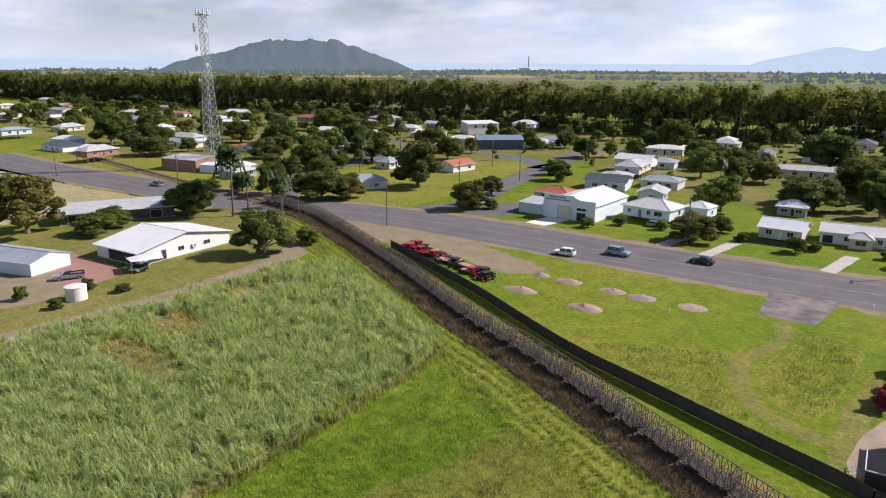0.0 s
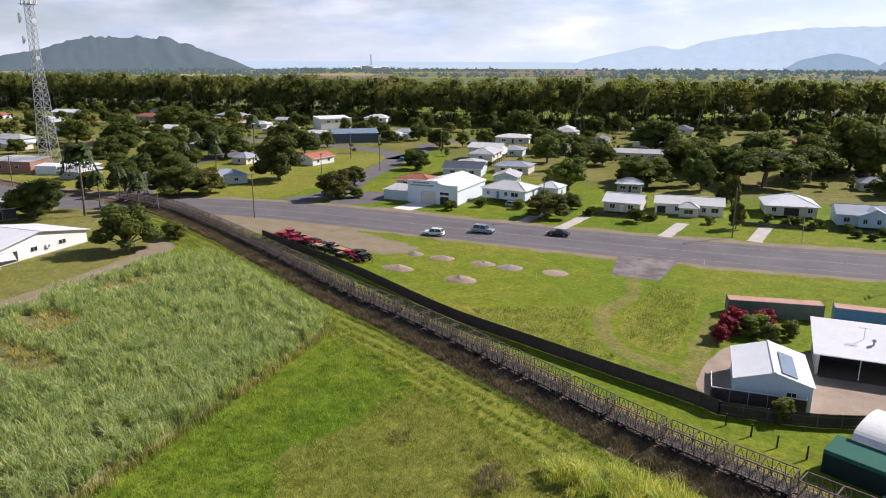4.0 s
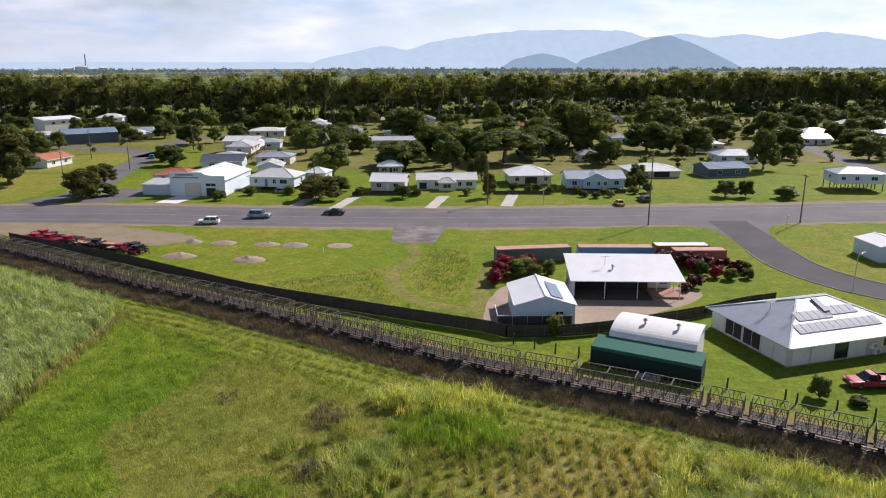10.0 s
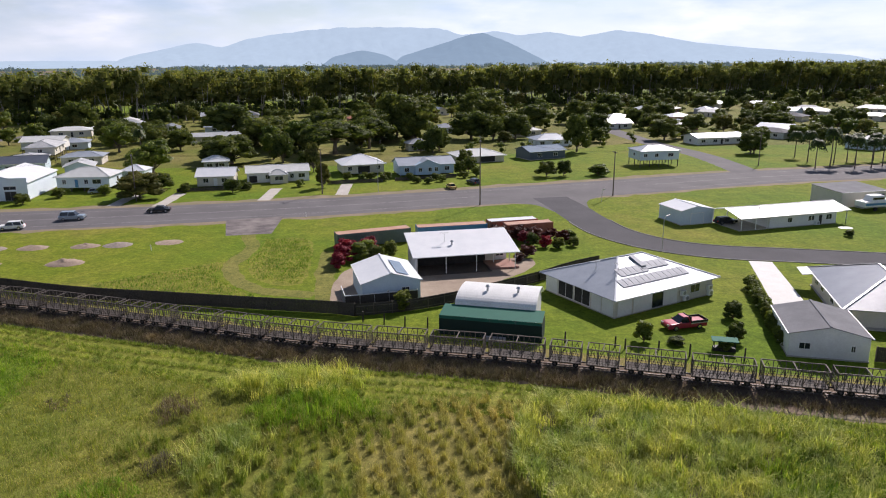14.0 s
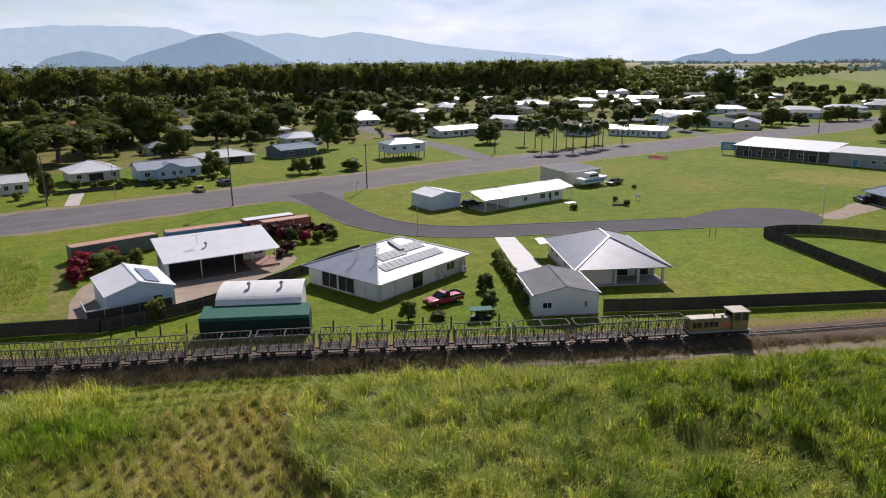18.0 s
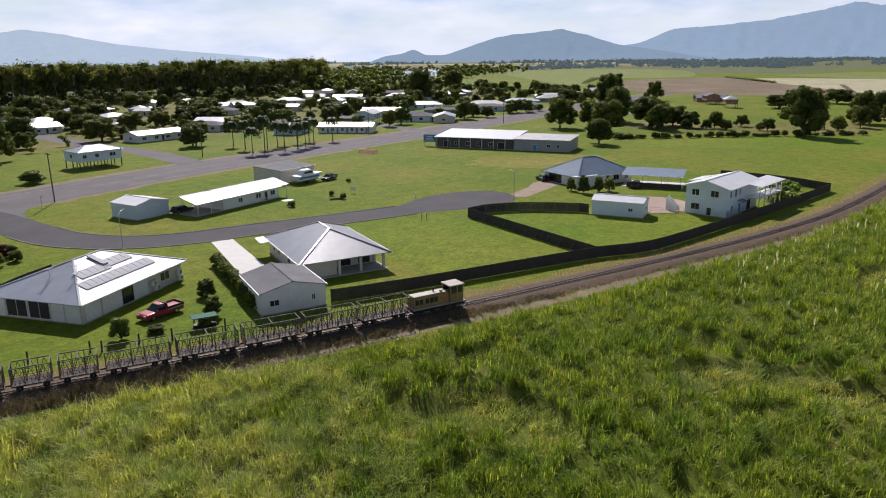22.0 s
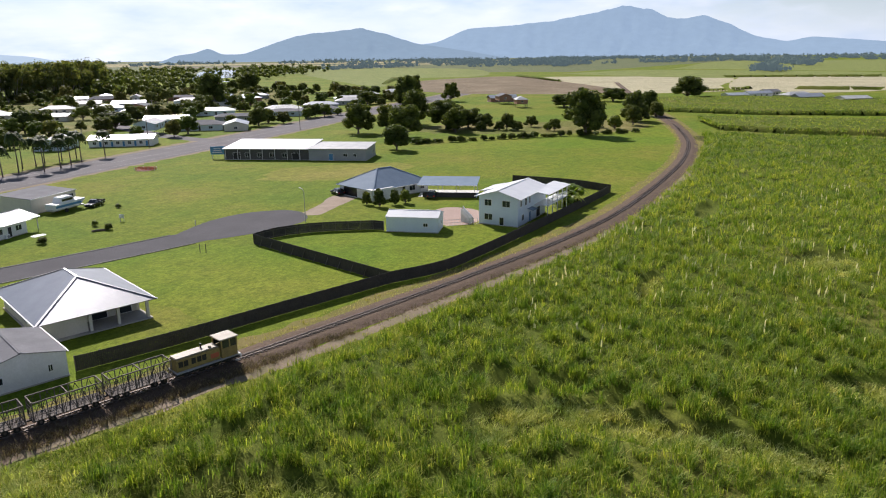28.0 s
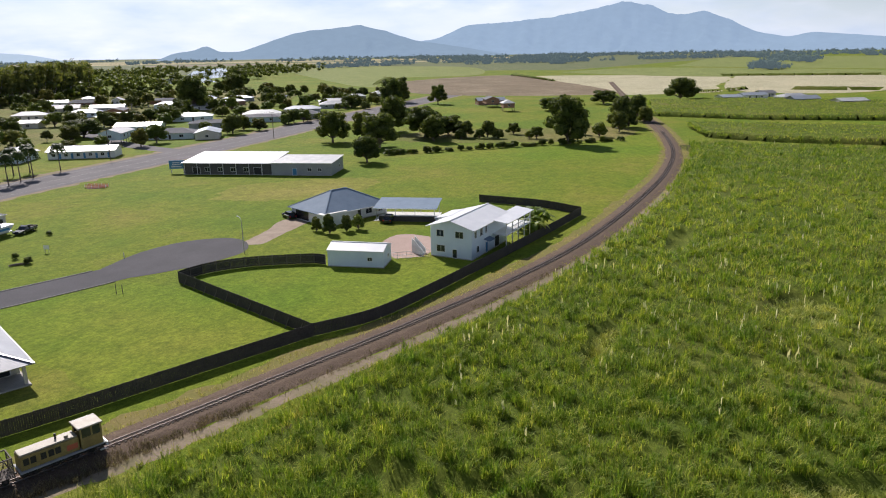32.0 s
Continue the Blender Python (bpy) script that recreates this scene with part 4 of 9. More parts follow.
def house(name, x, y, rz, L, W, eave=2.7, rise=1.6, kind="hip", wall="white_wall", roof="white_roof", over=0.6, base=0.0, wins=(), doors=(), label="", cat="house", group="", far=False):
    h = thing(name, label, cat, x, y, 0, rz, group)
    top = base + eave
    if kind == "gable":
        w = gable_shell(L, W, top, rise, base)
    elif kind == "mono":
        w = Shape().add([(-L / 2, -W / 2, base), (L / 2, -W / 2, base), (L / 2, W / 2, base), (-L / 2, W / 2, base), (-L / 2, -W / 2, top - 0.1), (L / 2, -W / 2, top - 0.1),
                         (L / 2, W / 2, top + rise - 0.12), (-L / 2, W / 2, top + rise - 0.12)],
                        [(3, 2, 1, 0), (4, 5, 6, 7), (0, 1, 5, 4), (1, 2, 6, 5), (2, 3, 7, 6), (3, 0, 4, 7)])
    else:
        w = Shape().box(0, 0, base, L, W, eave)
    part("wall", w, M[wall], h)
    if base > 0.3:
        for k in range(max(2, int(L / 2.8)) + 1):
            for sy in (-1, 1) if far else (-1, 0, 1):
                px = -L / 2 + 0.2 + (L - 0.4) * k / max(2, int(L / 2.8))
                part("stump", Shape().box(px, sy * (W / 2 - 0.2), 0, 0.2, 0.2, base), M["post_wood"], h)
    else:
        part("plinth", Shape().box(0, 0, 0, L + 0.12, W + 0.12, 0.14), M["concrete"], h)
    roof_on(h, kind, L, W, top, rise, M[roof], over, trim=not far)
    for side, at, sill, ww, hh in wins:
        window_on(h, side, at, base + sill, ww, hh, L, W)
    # a dark_inside leaf is a flat panel painted as the shade within
    for side, at, ww, hh, mat in doors:
        window_on(h, side, at, base + 0.02, ww, hh, L, W, "door", M[mat], M["white_paint"], 0)
    return h


def posts_for(owner, places, h, w=0.12, mat="white_paint", name="post"):
    for px, py in places:
        part(name, Shape().box(px, py, 0, w, w, h), M[mat], owner)


def solar(owner, cx, cy, z, along, rows, cols, tilt, rz):
    """Panels laid on a roof: one part each."""
    m = pose(cx, cy, z, 0, 0, rz) @ pose(0, 0, 0, tilt, 0, 0)
    for r in range(rows):
        for c in range(cols):
            ob = part("solar_panel", Shape().box(0, 0, 0, 0.96, 1.6, 0.05), M["panel"], owner)
            ob.matrix_basis = m @ pose((c - (cols - 1) / 2) * 1.02, (r - (rows - 1) / 2) * 1.68, 0.06)


# --- yards beside the track ---
def air_unit(owner, x, y, z, rz=0):
    ob = part("air_conditioner", Shape().box(0, 0, 0, 0.9, 0.36, 0.7), M["white_paint"], owner)
    ob.matrix_basis = pose(x, y, z, 0, 0, rz)
    part("fan_grille", Shape().disc((0.1, -0.19, 0.35), (0, 1, 0), 0.26, 0.04), M["grey_paint"], ob)
    return ob


def vent(owner, x, y, z):
    ob = part("roof_vent", Shape().tube([(x, y, z - 0.1), (x, y, z + 0.45)], [0.14, 0.14], 10), M["galv"], owner)
    part("vent_cap", Shape().tube([(x, y, z + 0.45), (x, y, z + 0.72)], [0.3, 0.12], 10), M["galv"], ob)


def antenna(owner, x, y, z, h=1.6):
    s = Shape().bar((x, y, z), (x, y, z + h), 0.05)
    s.bar((x - 0.7, y, z + h), (x + 0.7, y, z + h * 0.96), 0.04)
    for k in range(6):
        s.bar((x - 0.6 + k * 0.24, y - 0.4 + 0.04 * k, z + h * 0.98), (x - 0.6 + k * 0.24, y + 0.4 - 0.04 * k, z + h * 0.98), 0.03)
    part("antenna", s, M["galv"], owner)


sh = house("metal_shed", -0.95, 84.5, 98, 9.7, 7.9, 3.05, 1.2, "gable", "pale_blue_wall", "white_roof", 0.15, label="pale blue steel shed with white gable roof", cat="shed",
           wins=(("l", -1.9, 1.2, 1.1, 1.0), ("l", 0.5, 1.4, 0.3, 0.5)))
part("solar_heater", Shape().box(0, 0, 0, 6.4, 1.7, 0.08), M["blue_roof"], sh).matrix_basis = pose(-1.2, -1.6, 3.9) @ pose(0, 0, 0, 17, 0, 0)
cage = thing("dog_run", "dark wire dog run with pale top rail beside the shed", "dog run", -5.6, 80.6, 0, 8)
for a, b in (((-1.2, -2.2), (-1.2, 2.2)), ((-1.2, -2.2), (8.6, -2.2)), ((8.6, -2.2), (8.6, -0.5))):
    part("rail", Shape().bar((*a, 1.8), (*b, 1.8), 0.09), M["white_paint"], cage)
    for k in range(6):
        t = k / 5
        p = (a[0] + (b[0] - a[0]) * t, a[1] + (b[1] - a[1]) * t)
        part("post", Shape().box(*p, 0, 0.07, 0.07, 1.8), M["galv"], cage)
part("screen", Shape().box(3.7, -2.2, 0, 9.7, 0.03, 1.7), M["fence_wood"], cage)

cp = thing("carport_house", "white-roofed house with a wide open carport and slim posts", "house", 11.4, 96.6, 0, 5)
part("wall", Shape().box(0, 2.6, 0, 15.6, 3.4, 3.3).box(-7.7, 0.2, 0, 0.2, 8.2, 2.9), M["white_wall"], cp)
# carport shade painted on the back wall
part("back_wall", Shape().box(-1.5, 0.85, 0.02, 12.3, 0.08, 2.9), M["dark_inside"], cp, "carport back wall with shade painted into its colour")
roof_on(cp, "mono", 16.4, 8.6, 2.95, 1.75, M["white_roof"], 0.2)
posts_for(cp, [(-7.9, -4.0), (-3.2, -4.0), (1.6, -4.0), (7.8, -4.0), (5.2, -0.8), (7.8, -0.8)], 3.0, 0.11)
# thin dark brown sheet over the paving under the carport roof
part("carport_floor", Shape().box(-1.8, -1.9, 0.024, 11.6, 5.4, 0.03), M["sleeper"], cp, "dark brown carport floor")
part("deck", Shape().box(6.2, -1.6, 0.03, 4.6, 4.4, 0.3), M["red_paving"], cp, "maroon tiled deck")
part("patio_wall", Shape().box(5.0, 0.7, 0.3, 1.6, 0.1, 2.2), M["cream_wall"], cp)
window_on(cp, "f", 6.6, 0.9, 1.4, 1.2, 15.6, -1.6)
antenna(cp, -2.6, 0.2, 3.8)
vent(cp, -1.6, -0.8, 3.7)

gs = thing("curved_roof_shed", "shed with a white corrugated curved roof", "shed", 13.0, 71.9, 0, -21)
prof = [(-3.5, 0), (3.5, 0)] + [(3.5 * math.cos(a), 2.75 + 1.3 * math.sin(a) ** 0.85) for a in [radians(k) for k in (2, 20, 40, 60, 80, 100, 120, 140, 160, 178)]]
s = Shape()
s.extrude(prof, -4.7, 4.7)
w = part("wall", s, M["white_wall"], gs)
w.matrix_basis = pose(0, 0, 0, 0, 0, 90)
s = Shape()
arc = [(3.78 * math.cos(a), 2.8 + 1.35 * math.sin(a) ** 0.85) for a in [radians(k) for k in range(1, 180, 11)]]
ring = arc + [(y, z - 0.07) for y, z in reversed(arc)]
nr = len(ring)
s.add([(x, y, z) for x in (-4.95, 4.95) for y, z in ring], [(k, (k + 1) % nr, nr + (k + 1) % nr, nr + k) for k in range(nr)] + [(k, nr - 1 - k, nr - 2 - k, k + 1) for k in range(nr // 2 - 1)] + [(nr + k + 1, 2 * nr - 2 - k, 2 * nr - 1 - k, nr + k) for k in range(nr // 2 - 1)])
part("roof", s, M["old_white"], gs)
vent(gs, -1.4, -1.2, 4.12)
vent(gs, 2.4, -1.2, 4.12)
sc = thing("shade_house", "green shade-cloth enclosure on a steel frame against the shed", "shade house", 13.0, 71.9, 0, -21)
x0, x1, y0, y1 = -6.2, 6.0, -6.6, -3.7
for nm, sx, lo, hi in (("front_cloth", (x0, y0, x1, y0), 1.95, 2.35), ("front_cloth", (x0, y0 - 0.02, x1, y0 - 0.02), 0.0, 2.0), ("side_cloth", (x0, y0, x0, y1), 0.0, 2.4), ("side_cloth", (x1, y0, x1, y1), 0.0, 2.4)):
    ax, ay, bx, by = sx
    part(nm, Shape().box((ax + bx) / 2, (ay + by) / 2, lo, abs(bx - ax) + 0.03, abs(by - ay) + 0.03, hi - lo), M["net_dark" if nm == "side_cloth" or hi < 2.1 else "net_green"], sc)
part("roof_cloth", roof_slabs([[(x0, y0, 2.4), (x1, y0, 2.4), (x1, y1, 2.85), (x0, y1, 2.85)]], 0.03), M["net_green"], sc)
for k in range(5):
    part("post", Shape().box(x0 + (x1 - x0) * k / 4, y0, 0, 0.06, 0.06, 2.45), M["green_sheet"], sc)
part("crate", Shape().box(0.6, -7.4, 0, 2.6, 0.5, 0.5), M["grey_wall"], sc)

so = house("hip_roof_house", 32.7, 80.0, 24.3, 18.2, 13.6, 2.8, 2.6, "hip", "cream_wall", "silver_roof", 0.65, label="cream house with a silver hip roof and solar panels", cat="house",
           wins=(("f", 5.6, 0.9, 1.9, 1.2),))
for k, (a, b) in enumerate(((-8.6, -6.2), (-5.9, -2.6), (-0.5, 2.1))):
    part("sliding_panel", Shape().box((a + b) / 2, -6.86, 0.15, b - a, 0.06, 2.3), M["white_wall"], so)
window_on(so, "f", -1.5, 0.2, 1.9, 2.2, 18.2, 13.6, "door", M["glass"], M["black_steel"], 0)
for a, b in ((-6.6, -4.6), (-4.4, -2.6), (4.2, 6.6)):
    part("sliding_panel", Shape().box(-9.16, (a + b) / 2, 0.15, 0.06, b - a, 2.3), M["white_wall"], so)
for a in (-0.8, 2.5):
    window_on(so, "l", a, 0.2, 3.1, 2.2, 18.2, 13.6, "opening", M["dark_inside"], M["white_paint"], 1)
for a, z in ((3.6, 0.2), (3.0, 1.0), (8.2, 0.9), (8.4, 0.1)):
    air_unit(so, a, -7.1, z)
sl_t = math.degrees(math.atan2(2.6, 6.8))
for cx, v, n in ((-0.5, -4.9, 12), (-2.6, -3.0, 5), (1.6, -2.6, 5)):
    solar(so, cx, v, 2.8 + 2.6 * (6.8 + v) / 6.8 + 0.05, 0, 1, n, sl_t, 0)
part("solar_heater", Shape().box(0, 0, 0, 0.9, 2.6, 0.12), M["panel"], so).matrix_basis = pose(-0.2, -1.6, 4.98) @ pose(0, 0, 0, sl_t, 0, 0)
antenna(so, -4.6, -2.6, 4.0)
antenna(so, -5.6, 0.6, 4.0, 1.2)

hd = thing("dark_hip_house", "house with a dark grey hip roof and a shaded patio", "house", 62.4, 69.1, 0, 69)
part("wall", Shape().box(1.9, 0, 0, 13.4, 12.2, 2.75).box(-6.3, 3.6, 0, 3.4, 5.0, 2.75), M["cream_wall"], hd)
part("plinth", Shape().box(0, 0, 0, 17.6, 12.6, 0.13), M["concrete"], hd)
roof_on(hd, "hip", 17.2, 12.4, 2.75, 2.6, M["grey_roof"], 0.6)
posts_for(hd, [(-8.2, -5.9), (-8.2, -2.4), (-8.2, 0.8), (-4.8, -5.9)], 2.8, 0.34, "cream_wall", "column")
for at in (-4.2, -1.2, 1.2):
    ob = window_on(hd, "l", at, 0.15, 2.0, 2.2, 9.7, 12.2, "door", M["glass"], M["white_paint"], 0)
    ob.matrix_basis = pose(-4.82, at, 0.15, 0, 0, -90)
for at in (-2.0, 3.0, 6.0):
    window_on(hd, "b", at, 0.9, 1.6, 1.1, 17.2, 12.2)
part("gablet", roof_slabs([[(5.5, 6.9, 2.6), (9.2, 6.9, 2.6), (9.2, 8.2, 2.45), (5.5, 8.2, 2.45)]]), M["grey_roof"], hd)
sd = house("grey_shed", 47.2, 59.2, 70, 9.0, 8.0, 2.75, 0.95, "gable", "white_wall", "matte_grey_roof", 0.15, label="white shed with a grey gable roof beside the fence", cat="shed",
           wins=(("l", 2.4, 1.0, 1.2, 0.8), ("l", -2.4, 1.0, 0.5, 0.8)))

he = house("two_storey_house", 134.4, 36.3, -3, 14.4, 8.0, 5.5, 1.15, "gable", "ice_wall", "white_roof", 0.6, label="pale two-storey house with white gable roof", cat="house",
           wins=(("l", 2.1, 3.6, 1.5, 1.25), ("l", -1.6, 3.6, 1.6, 1.25), ("l", 2.0, 0.9, 1.7, 1.25), ("f", -5.9, 3.6, 0.8, 1.3), ("f", -3.6, 3.5, 1.0, 1.5), ("f", -1.6, 3.6, 0.7, 1.3), ("f", -5.0, 0.9, 1.0, 1.2)),
           doors=(("l", -0.7, 0.95, 1.6, "glass"), ("f", -1.4, 1.0, 2.0, "blue_paint"), ("f", 3.0, 2.0, 2.1, "dark_inside")))
part("verandah_floor", Shape().box(6.8, -5.4, 2.7, 11.6, 2.9, 0.2), M["white_paint"], he)
posts_for(he, [(1.1, -6.7), (3.9, -6.7), (6.7, -6.7), (9.5, -6.7), (12.3, -6.7), (12.3, -4.2)], 5.2, 0.14)
part("verandah_roof", roof_slabs([[(0.5, -7.2, 5.1), (13.0, -7.2, 5.1), (13.0, -3.6, 5.55), (0.5, -3.6, 5.55)]], 0.08), M["white_roof"], he)
for k in range(24):
    part("baluster", Shape().box(1.1 + k * 0.487, -6.7, 2.9, 0.06, 0.06, 0.95), M["white_paint"], he)
part("handrail", Shape().bar((1.1, -6.7, 3.88), (12.3, -6.7, 3.88), 0.09), M["white_paint"], he)
part("porch_hood", roof_slabs([[(-2.6, -5.2, 2.45), (-0.2, -5.2, 2.45), (-0.2, -3.9, 2.75), (-2.6, -3.9, 2.75)]], 0.07), M["blue_roof"], he)
part("side_wall", Shape().box(3.0, 5.2, 0.0, 6.0, 2.4, 5.0), M["ice_wall"], he)
part("side_roof", roof_slabs([[(-0.6, 4.0, 5.62), (6.6, 4.0, 5.62), (6.6, 7.0, 5.0), (-0.6, 7.0, 5.0)]], 0.08), M["white_roof"], he)
st = thing("outdoor_stairs", "white curved concrete stairs beside the house", "stairs", 127.3, 42.6, 0, 8)
for k in range(10):
    part("step", Shape().box(0.15 * k, 0.24 * k - 0.4, 0.0, 1.5, 0.28, 0.18 * (k + 1)), M["pale_concrete"], st)
for sx in (-0.75, 0.75):
    part("stair_wall", Shape().add([(sx, -0.6, 0), (sx + 1.4, 1.9, 0), (sx + 1.4, 1.9, 2.7), (sx, -0.6, 0.9), (sx + 0.15, -0.6, 0), (sx + 1.55, 1.9, 0), (sx + 1.55, 1.9, 2.7), (sx + 0.15, -0.6, 0.9)],
                                   [(0, 1, 2, 3), (7, 6, 5, 4), (0, 4, 5, 1), (1, 5, 6, 2), (2, 6, 7, 3), (3, 7, 4, 0)]), M["white_wall"], st)
shc = house("white_shed", 118.7, 49.8, -75, 9.6, 5.2, 2.85, 0.7, "gable", "ice_wall", "white_roof", 0.12, label="pale blue shed with a white roof against the fence", cat="shed",
            wins=(("f", 2.5, 1.1, 0.9, 0.7), ("r", 0.4, 1.1, 0.8, 0.7)))
hf = house("blue_roof_house", 148.0, 73.2, -20, 16.4, 12.4, 2.6, 3.2, "hip", "white_wall", "blue_roof", 0.6, label="low house with a blue-grey hip roof and dark garage door", cat="house",
           wins=(("f", 3.2, 0.8, 1.8, 1.2), ("f", 6.4, 0.8, 1.2, 1.2), ("r", 0, 0.8, 1.6, 1.2)), doors=(("l", 2.2, 5.0, 2.2, "black_paint"), ("f", 0.6, 1.0, 2.1, "dark_inside")))
wing = part("garage_wing", Shape().box(-6.2, -5.9, 0, 6.2, 2.0, 2.6), M["white_wall"], hf)
cpf = thing("flat_carport", "open carport with a blue-grey roof on slim posts", "carport", 152.3, 58.4, 0, -72)
roof_on(cpf, "mono", 13.2, 8.4, 2.75, 0.55, M["blue_roof"], 0.2)
posts_for(cpf, [(x, y) for x in (-6.2, -2.1, 2.1, 6.2) for y in (-3.9, 3.9)], 2.8, 0.1, "galv")
part("slab", Shape().box(0, 0, 0.0, 13.4, 8.6, 0.06), M["pale_concrete"], cpf)
part("low_wall", Shape().box(0.5, -4.5, 0, 12.0, 0.15, 1.1), M["fence_wood"], cpf)

# verandah shade is painted into the hall's wall colour
cl = house("club_hall", 187.9, 136.6, -72, 27.0, 15.0, 3.5, 1.25, "mono", "shade_wall", "white_roof", 0.5, label="long hall with a broad white roof and verandah shade painted on its wall", cat="hall",
           wins=tuple(("f", x, 0.9, 1.6, 1.3) for x in (-6, -2, 2, 6)), doors=(("f", 9.5, 2.4, 2.2, "dark_inside"), ("f", -9.5, 2.4, 2.2, "dark_inside")))
posts_for(cl, [(x, -7.9) for x in range(-13, 14, 4)], 3.5, 0.12)
house("club_annex", 193.6, 114.4, -72, 18.0, 13.0, 3.7, 0.5, "mono", "grey_wall", "old_roof", 0.4, label="grey block annex with a weathered low roof", cat="hall",
      wins=(("f", 2.5, 1.2, 1.3, 1.0), ("f", 5.5, 1.2, 1.0, 1.0), ("r", 2, 1.2, 1.2, 1.0)), doors=(("f", -2.0, 1.4, 2.1, "blue_paint"),))
sg = thing("billboard", "large blue sign board on posts beside the hall", "sign", 177.5, 150.5, 0, -60)
posts_for(sg, [(-1.8, 0), (1.8, 0)], 3.8, 0.16, "galv")
bd = part("board", Shape().box(0, -0.12, 1.4, 4.6, 0.1, 2.5), M["blue_paint"], sg)
for k in range(3):
    part("writing_bar", Shape().box(-0.2, -0.185, 1.9 + k * 0.6, 3.0 - 0.5 * k, 0.02, 0.22), M["white_paint"], bd)

house("square_shed", 60.6, 122.2, 100, 7.6, 7.2, 2.9, 0.75, "gable", "pale_blue_wall", "white_roof", 0.12, label="pale square steel shed with white roof", cat="shed", wins=(), doors=(("l", 0, 3.0, 2.3, "pale_blue_wall"),))
lb = house("long_low_house", 80.0, 118.4, 9.6, 15.6, 8.6, 2.6, 1.0, "gable", "white_wall", "white_roof", 0.6, label="long low white house with a white gable roof", cat="house",
           wins=(("f", 1.8, 0.9, 1.5, 1.1), ("f", 6.0, 0.9, 1.4, 1.1), ("f", -3.2, 0.9, 1.1, 1.0), ("r", 1.5, 0.9, 1.4, 1.1)), doors=(("f", 4.0, 0.9, 2.0, "dark_inside"),))
roof_on(lb, "gable", 6.4, 8.6, 2.6, 1.0, M["white_roof"], 0.6, name="carport_roof").matrix_basis = pose(-11.0, 0, 0)
posts_for(lb, [(x, y) for x in (-14, -10.8, -8.2) for y in (-4.2, 4.2)], 2.6, 0.12)
part("carport_slab", Shape().box(-11.2, 0, 0.0, 6.6, 8.8, 0.06), M["concrete"], lb)
air_unit(lb, 3.1, -4.6, 0.1)
posts_for(lb, [(10.4, -4.2), (10.4, 4.2)], 2.6, 0.12)
roof_on(lb, "gable", 2.4, 8.6, 2.6, 1.0, M["white_roof"], 0.3, name="porch_roof").matrix_basis = pose(9.4, 0, 0)
house("cream_garage", 104.2, 134.2, 8, 12.0, 9.0, 3.3, 0.5, "mono", "cream_wall", "matte_grey_roof", 0.2, label="cream block garage with a flat grey roof", cat="garage", doors=(("f", 3.0, 4.6, 2.6, "dark_inside"),))

ws = house("workshop", -90.8, 175.2, 93, 20.0, 14.6, 4.3, 2.0, "gable", "ice_wall", "white_roof", 0.3, label="pale blue workshop with a stepped front and white roof", cat="workshop")
front = part("parapet", Shape().box(-10.15, 0, 0, 0.3, 14.9, 5.4).box(-10.15, 2.9, 5.4, 0.3, 9.0, 0.9), M["ice_wall"], ws)
window_on(ws, "l", 1.2, 0.05, 4.2, 3.4, 20.6, 14.6, "roller_door", M["cream_wall"], M["grey_paint"], 0)
window_on(ws, "l", -3.6, 0.05, 2.6, 2.2, 20.6, 14.6, "door", M["dark_inside"], M["grey_paint"], 1)
window_on(ws, "l", -3.6, 2.6, 2.8, 0.9, 20.6, 14.6)
for z, w, at in ((5.45, 5.2, 3.0), (4.75, 7.6, 2.6)):
    for k in range(int(w / 0.55)):
        part("writing_bar", Shape().box(-10.34, at + w / 2 - k * 0.55, z, 0.04, 0.34, 0.36), M["navy_paint"], front)
house("workshop_annex", -102.0, 169.0, 3, 8.2, 7.6, 2.9, 0.5, "mono", "pale_blue_wall", "old_roof", 0.2, label="low pale blue annex with an old grey roof", cat="annex", doors=(("f", 0.5, 3.2, 2.5, "pale_blue_wall"),))
house("tile_roof_house", -108.0, 188.0, 5, 11, 8, 2.7, 1.3, "hip", "white_wall", "red_roof", 0.6, label="small white house with orange roof and porch", wins=(("f", 2, 0.9, 1.4, 1.1), ("f", -2.5, 0.9, 1.4, 1.1)))
house("highset_house", -73.8, 180.2, -3, 13.0, 9.0, 2.9, 1.7, "hip", "ice_wall", "cream_roof", 0.5, 1.0, label="pale blue timber house on low stumps with a cream roof",
      wins=(("f", -4.6, 0.9, 1.0, 1.2), ("f", 0.8, 0.9, 1.0, 1.2), ("f", 3.4, 0.9, 2.2, 1.2), ("r", 1, 0.9, 1.2, 1.2)), doors=(("f", -1.6, 1.0, 2.1, "blue_paint"),))
house("small_cottage", -64.6, 188.0, -3, 6.4, 6.0, 2.9, 1.2, "hip", "ice_wall", "white_roof", 0.3, 0.8, label="small pale blue cottage with white roof", wins=(("f", -1, 0.9, 1.2, 1.1), ("r", 0, 0.9, 1.0, 1.1)))
house("white_cottage", -41.8, 180.6, 2, 9.2, 8.2, 2.7, 1.5, "gable", "cream_wall", "white_roof", 0.5, 0.4, label="small cream cottage with a white gable roof", wins=(("f", -2.4, 0.9, 1.4, 1.2), ("f", 2.2, 0.9, 1.4, 1.2)), doors=(("f", 0, 0.9, 2.0, "white_paint"),))
house("white_bungalow", -27.0, 187.0, 9, 16.4, 8.2, 2.8, 1.3, "gable", "white_wall", "cream_roof", 0.4, label="white bungalow with a long pale roof and arched porch",
      wins=(("f", 6.2, 0.9, 1.8, 1.2), ("f", -2.8, 0.9, 1.2, 1.2), ("f", 3.6, 0.9, 1.0, 1.2)), doors=(("f", -6.6, 2.2, 2.0, "dark_inside"),))
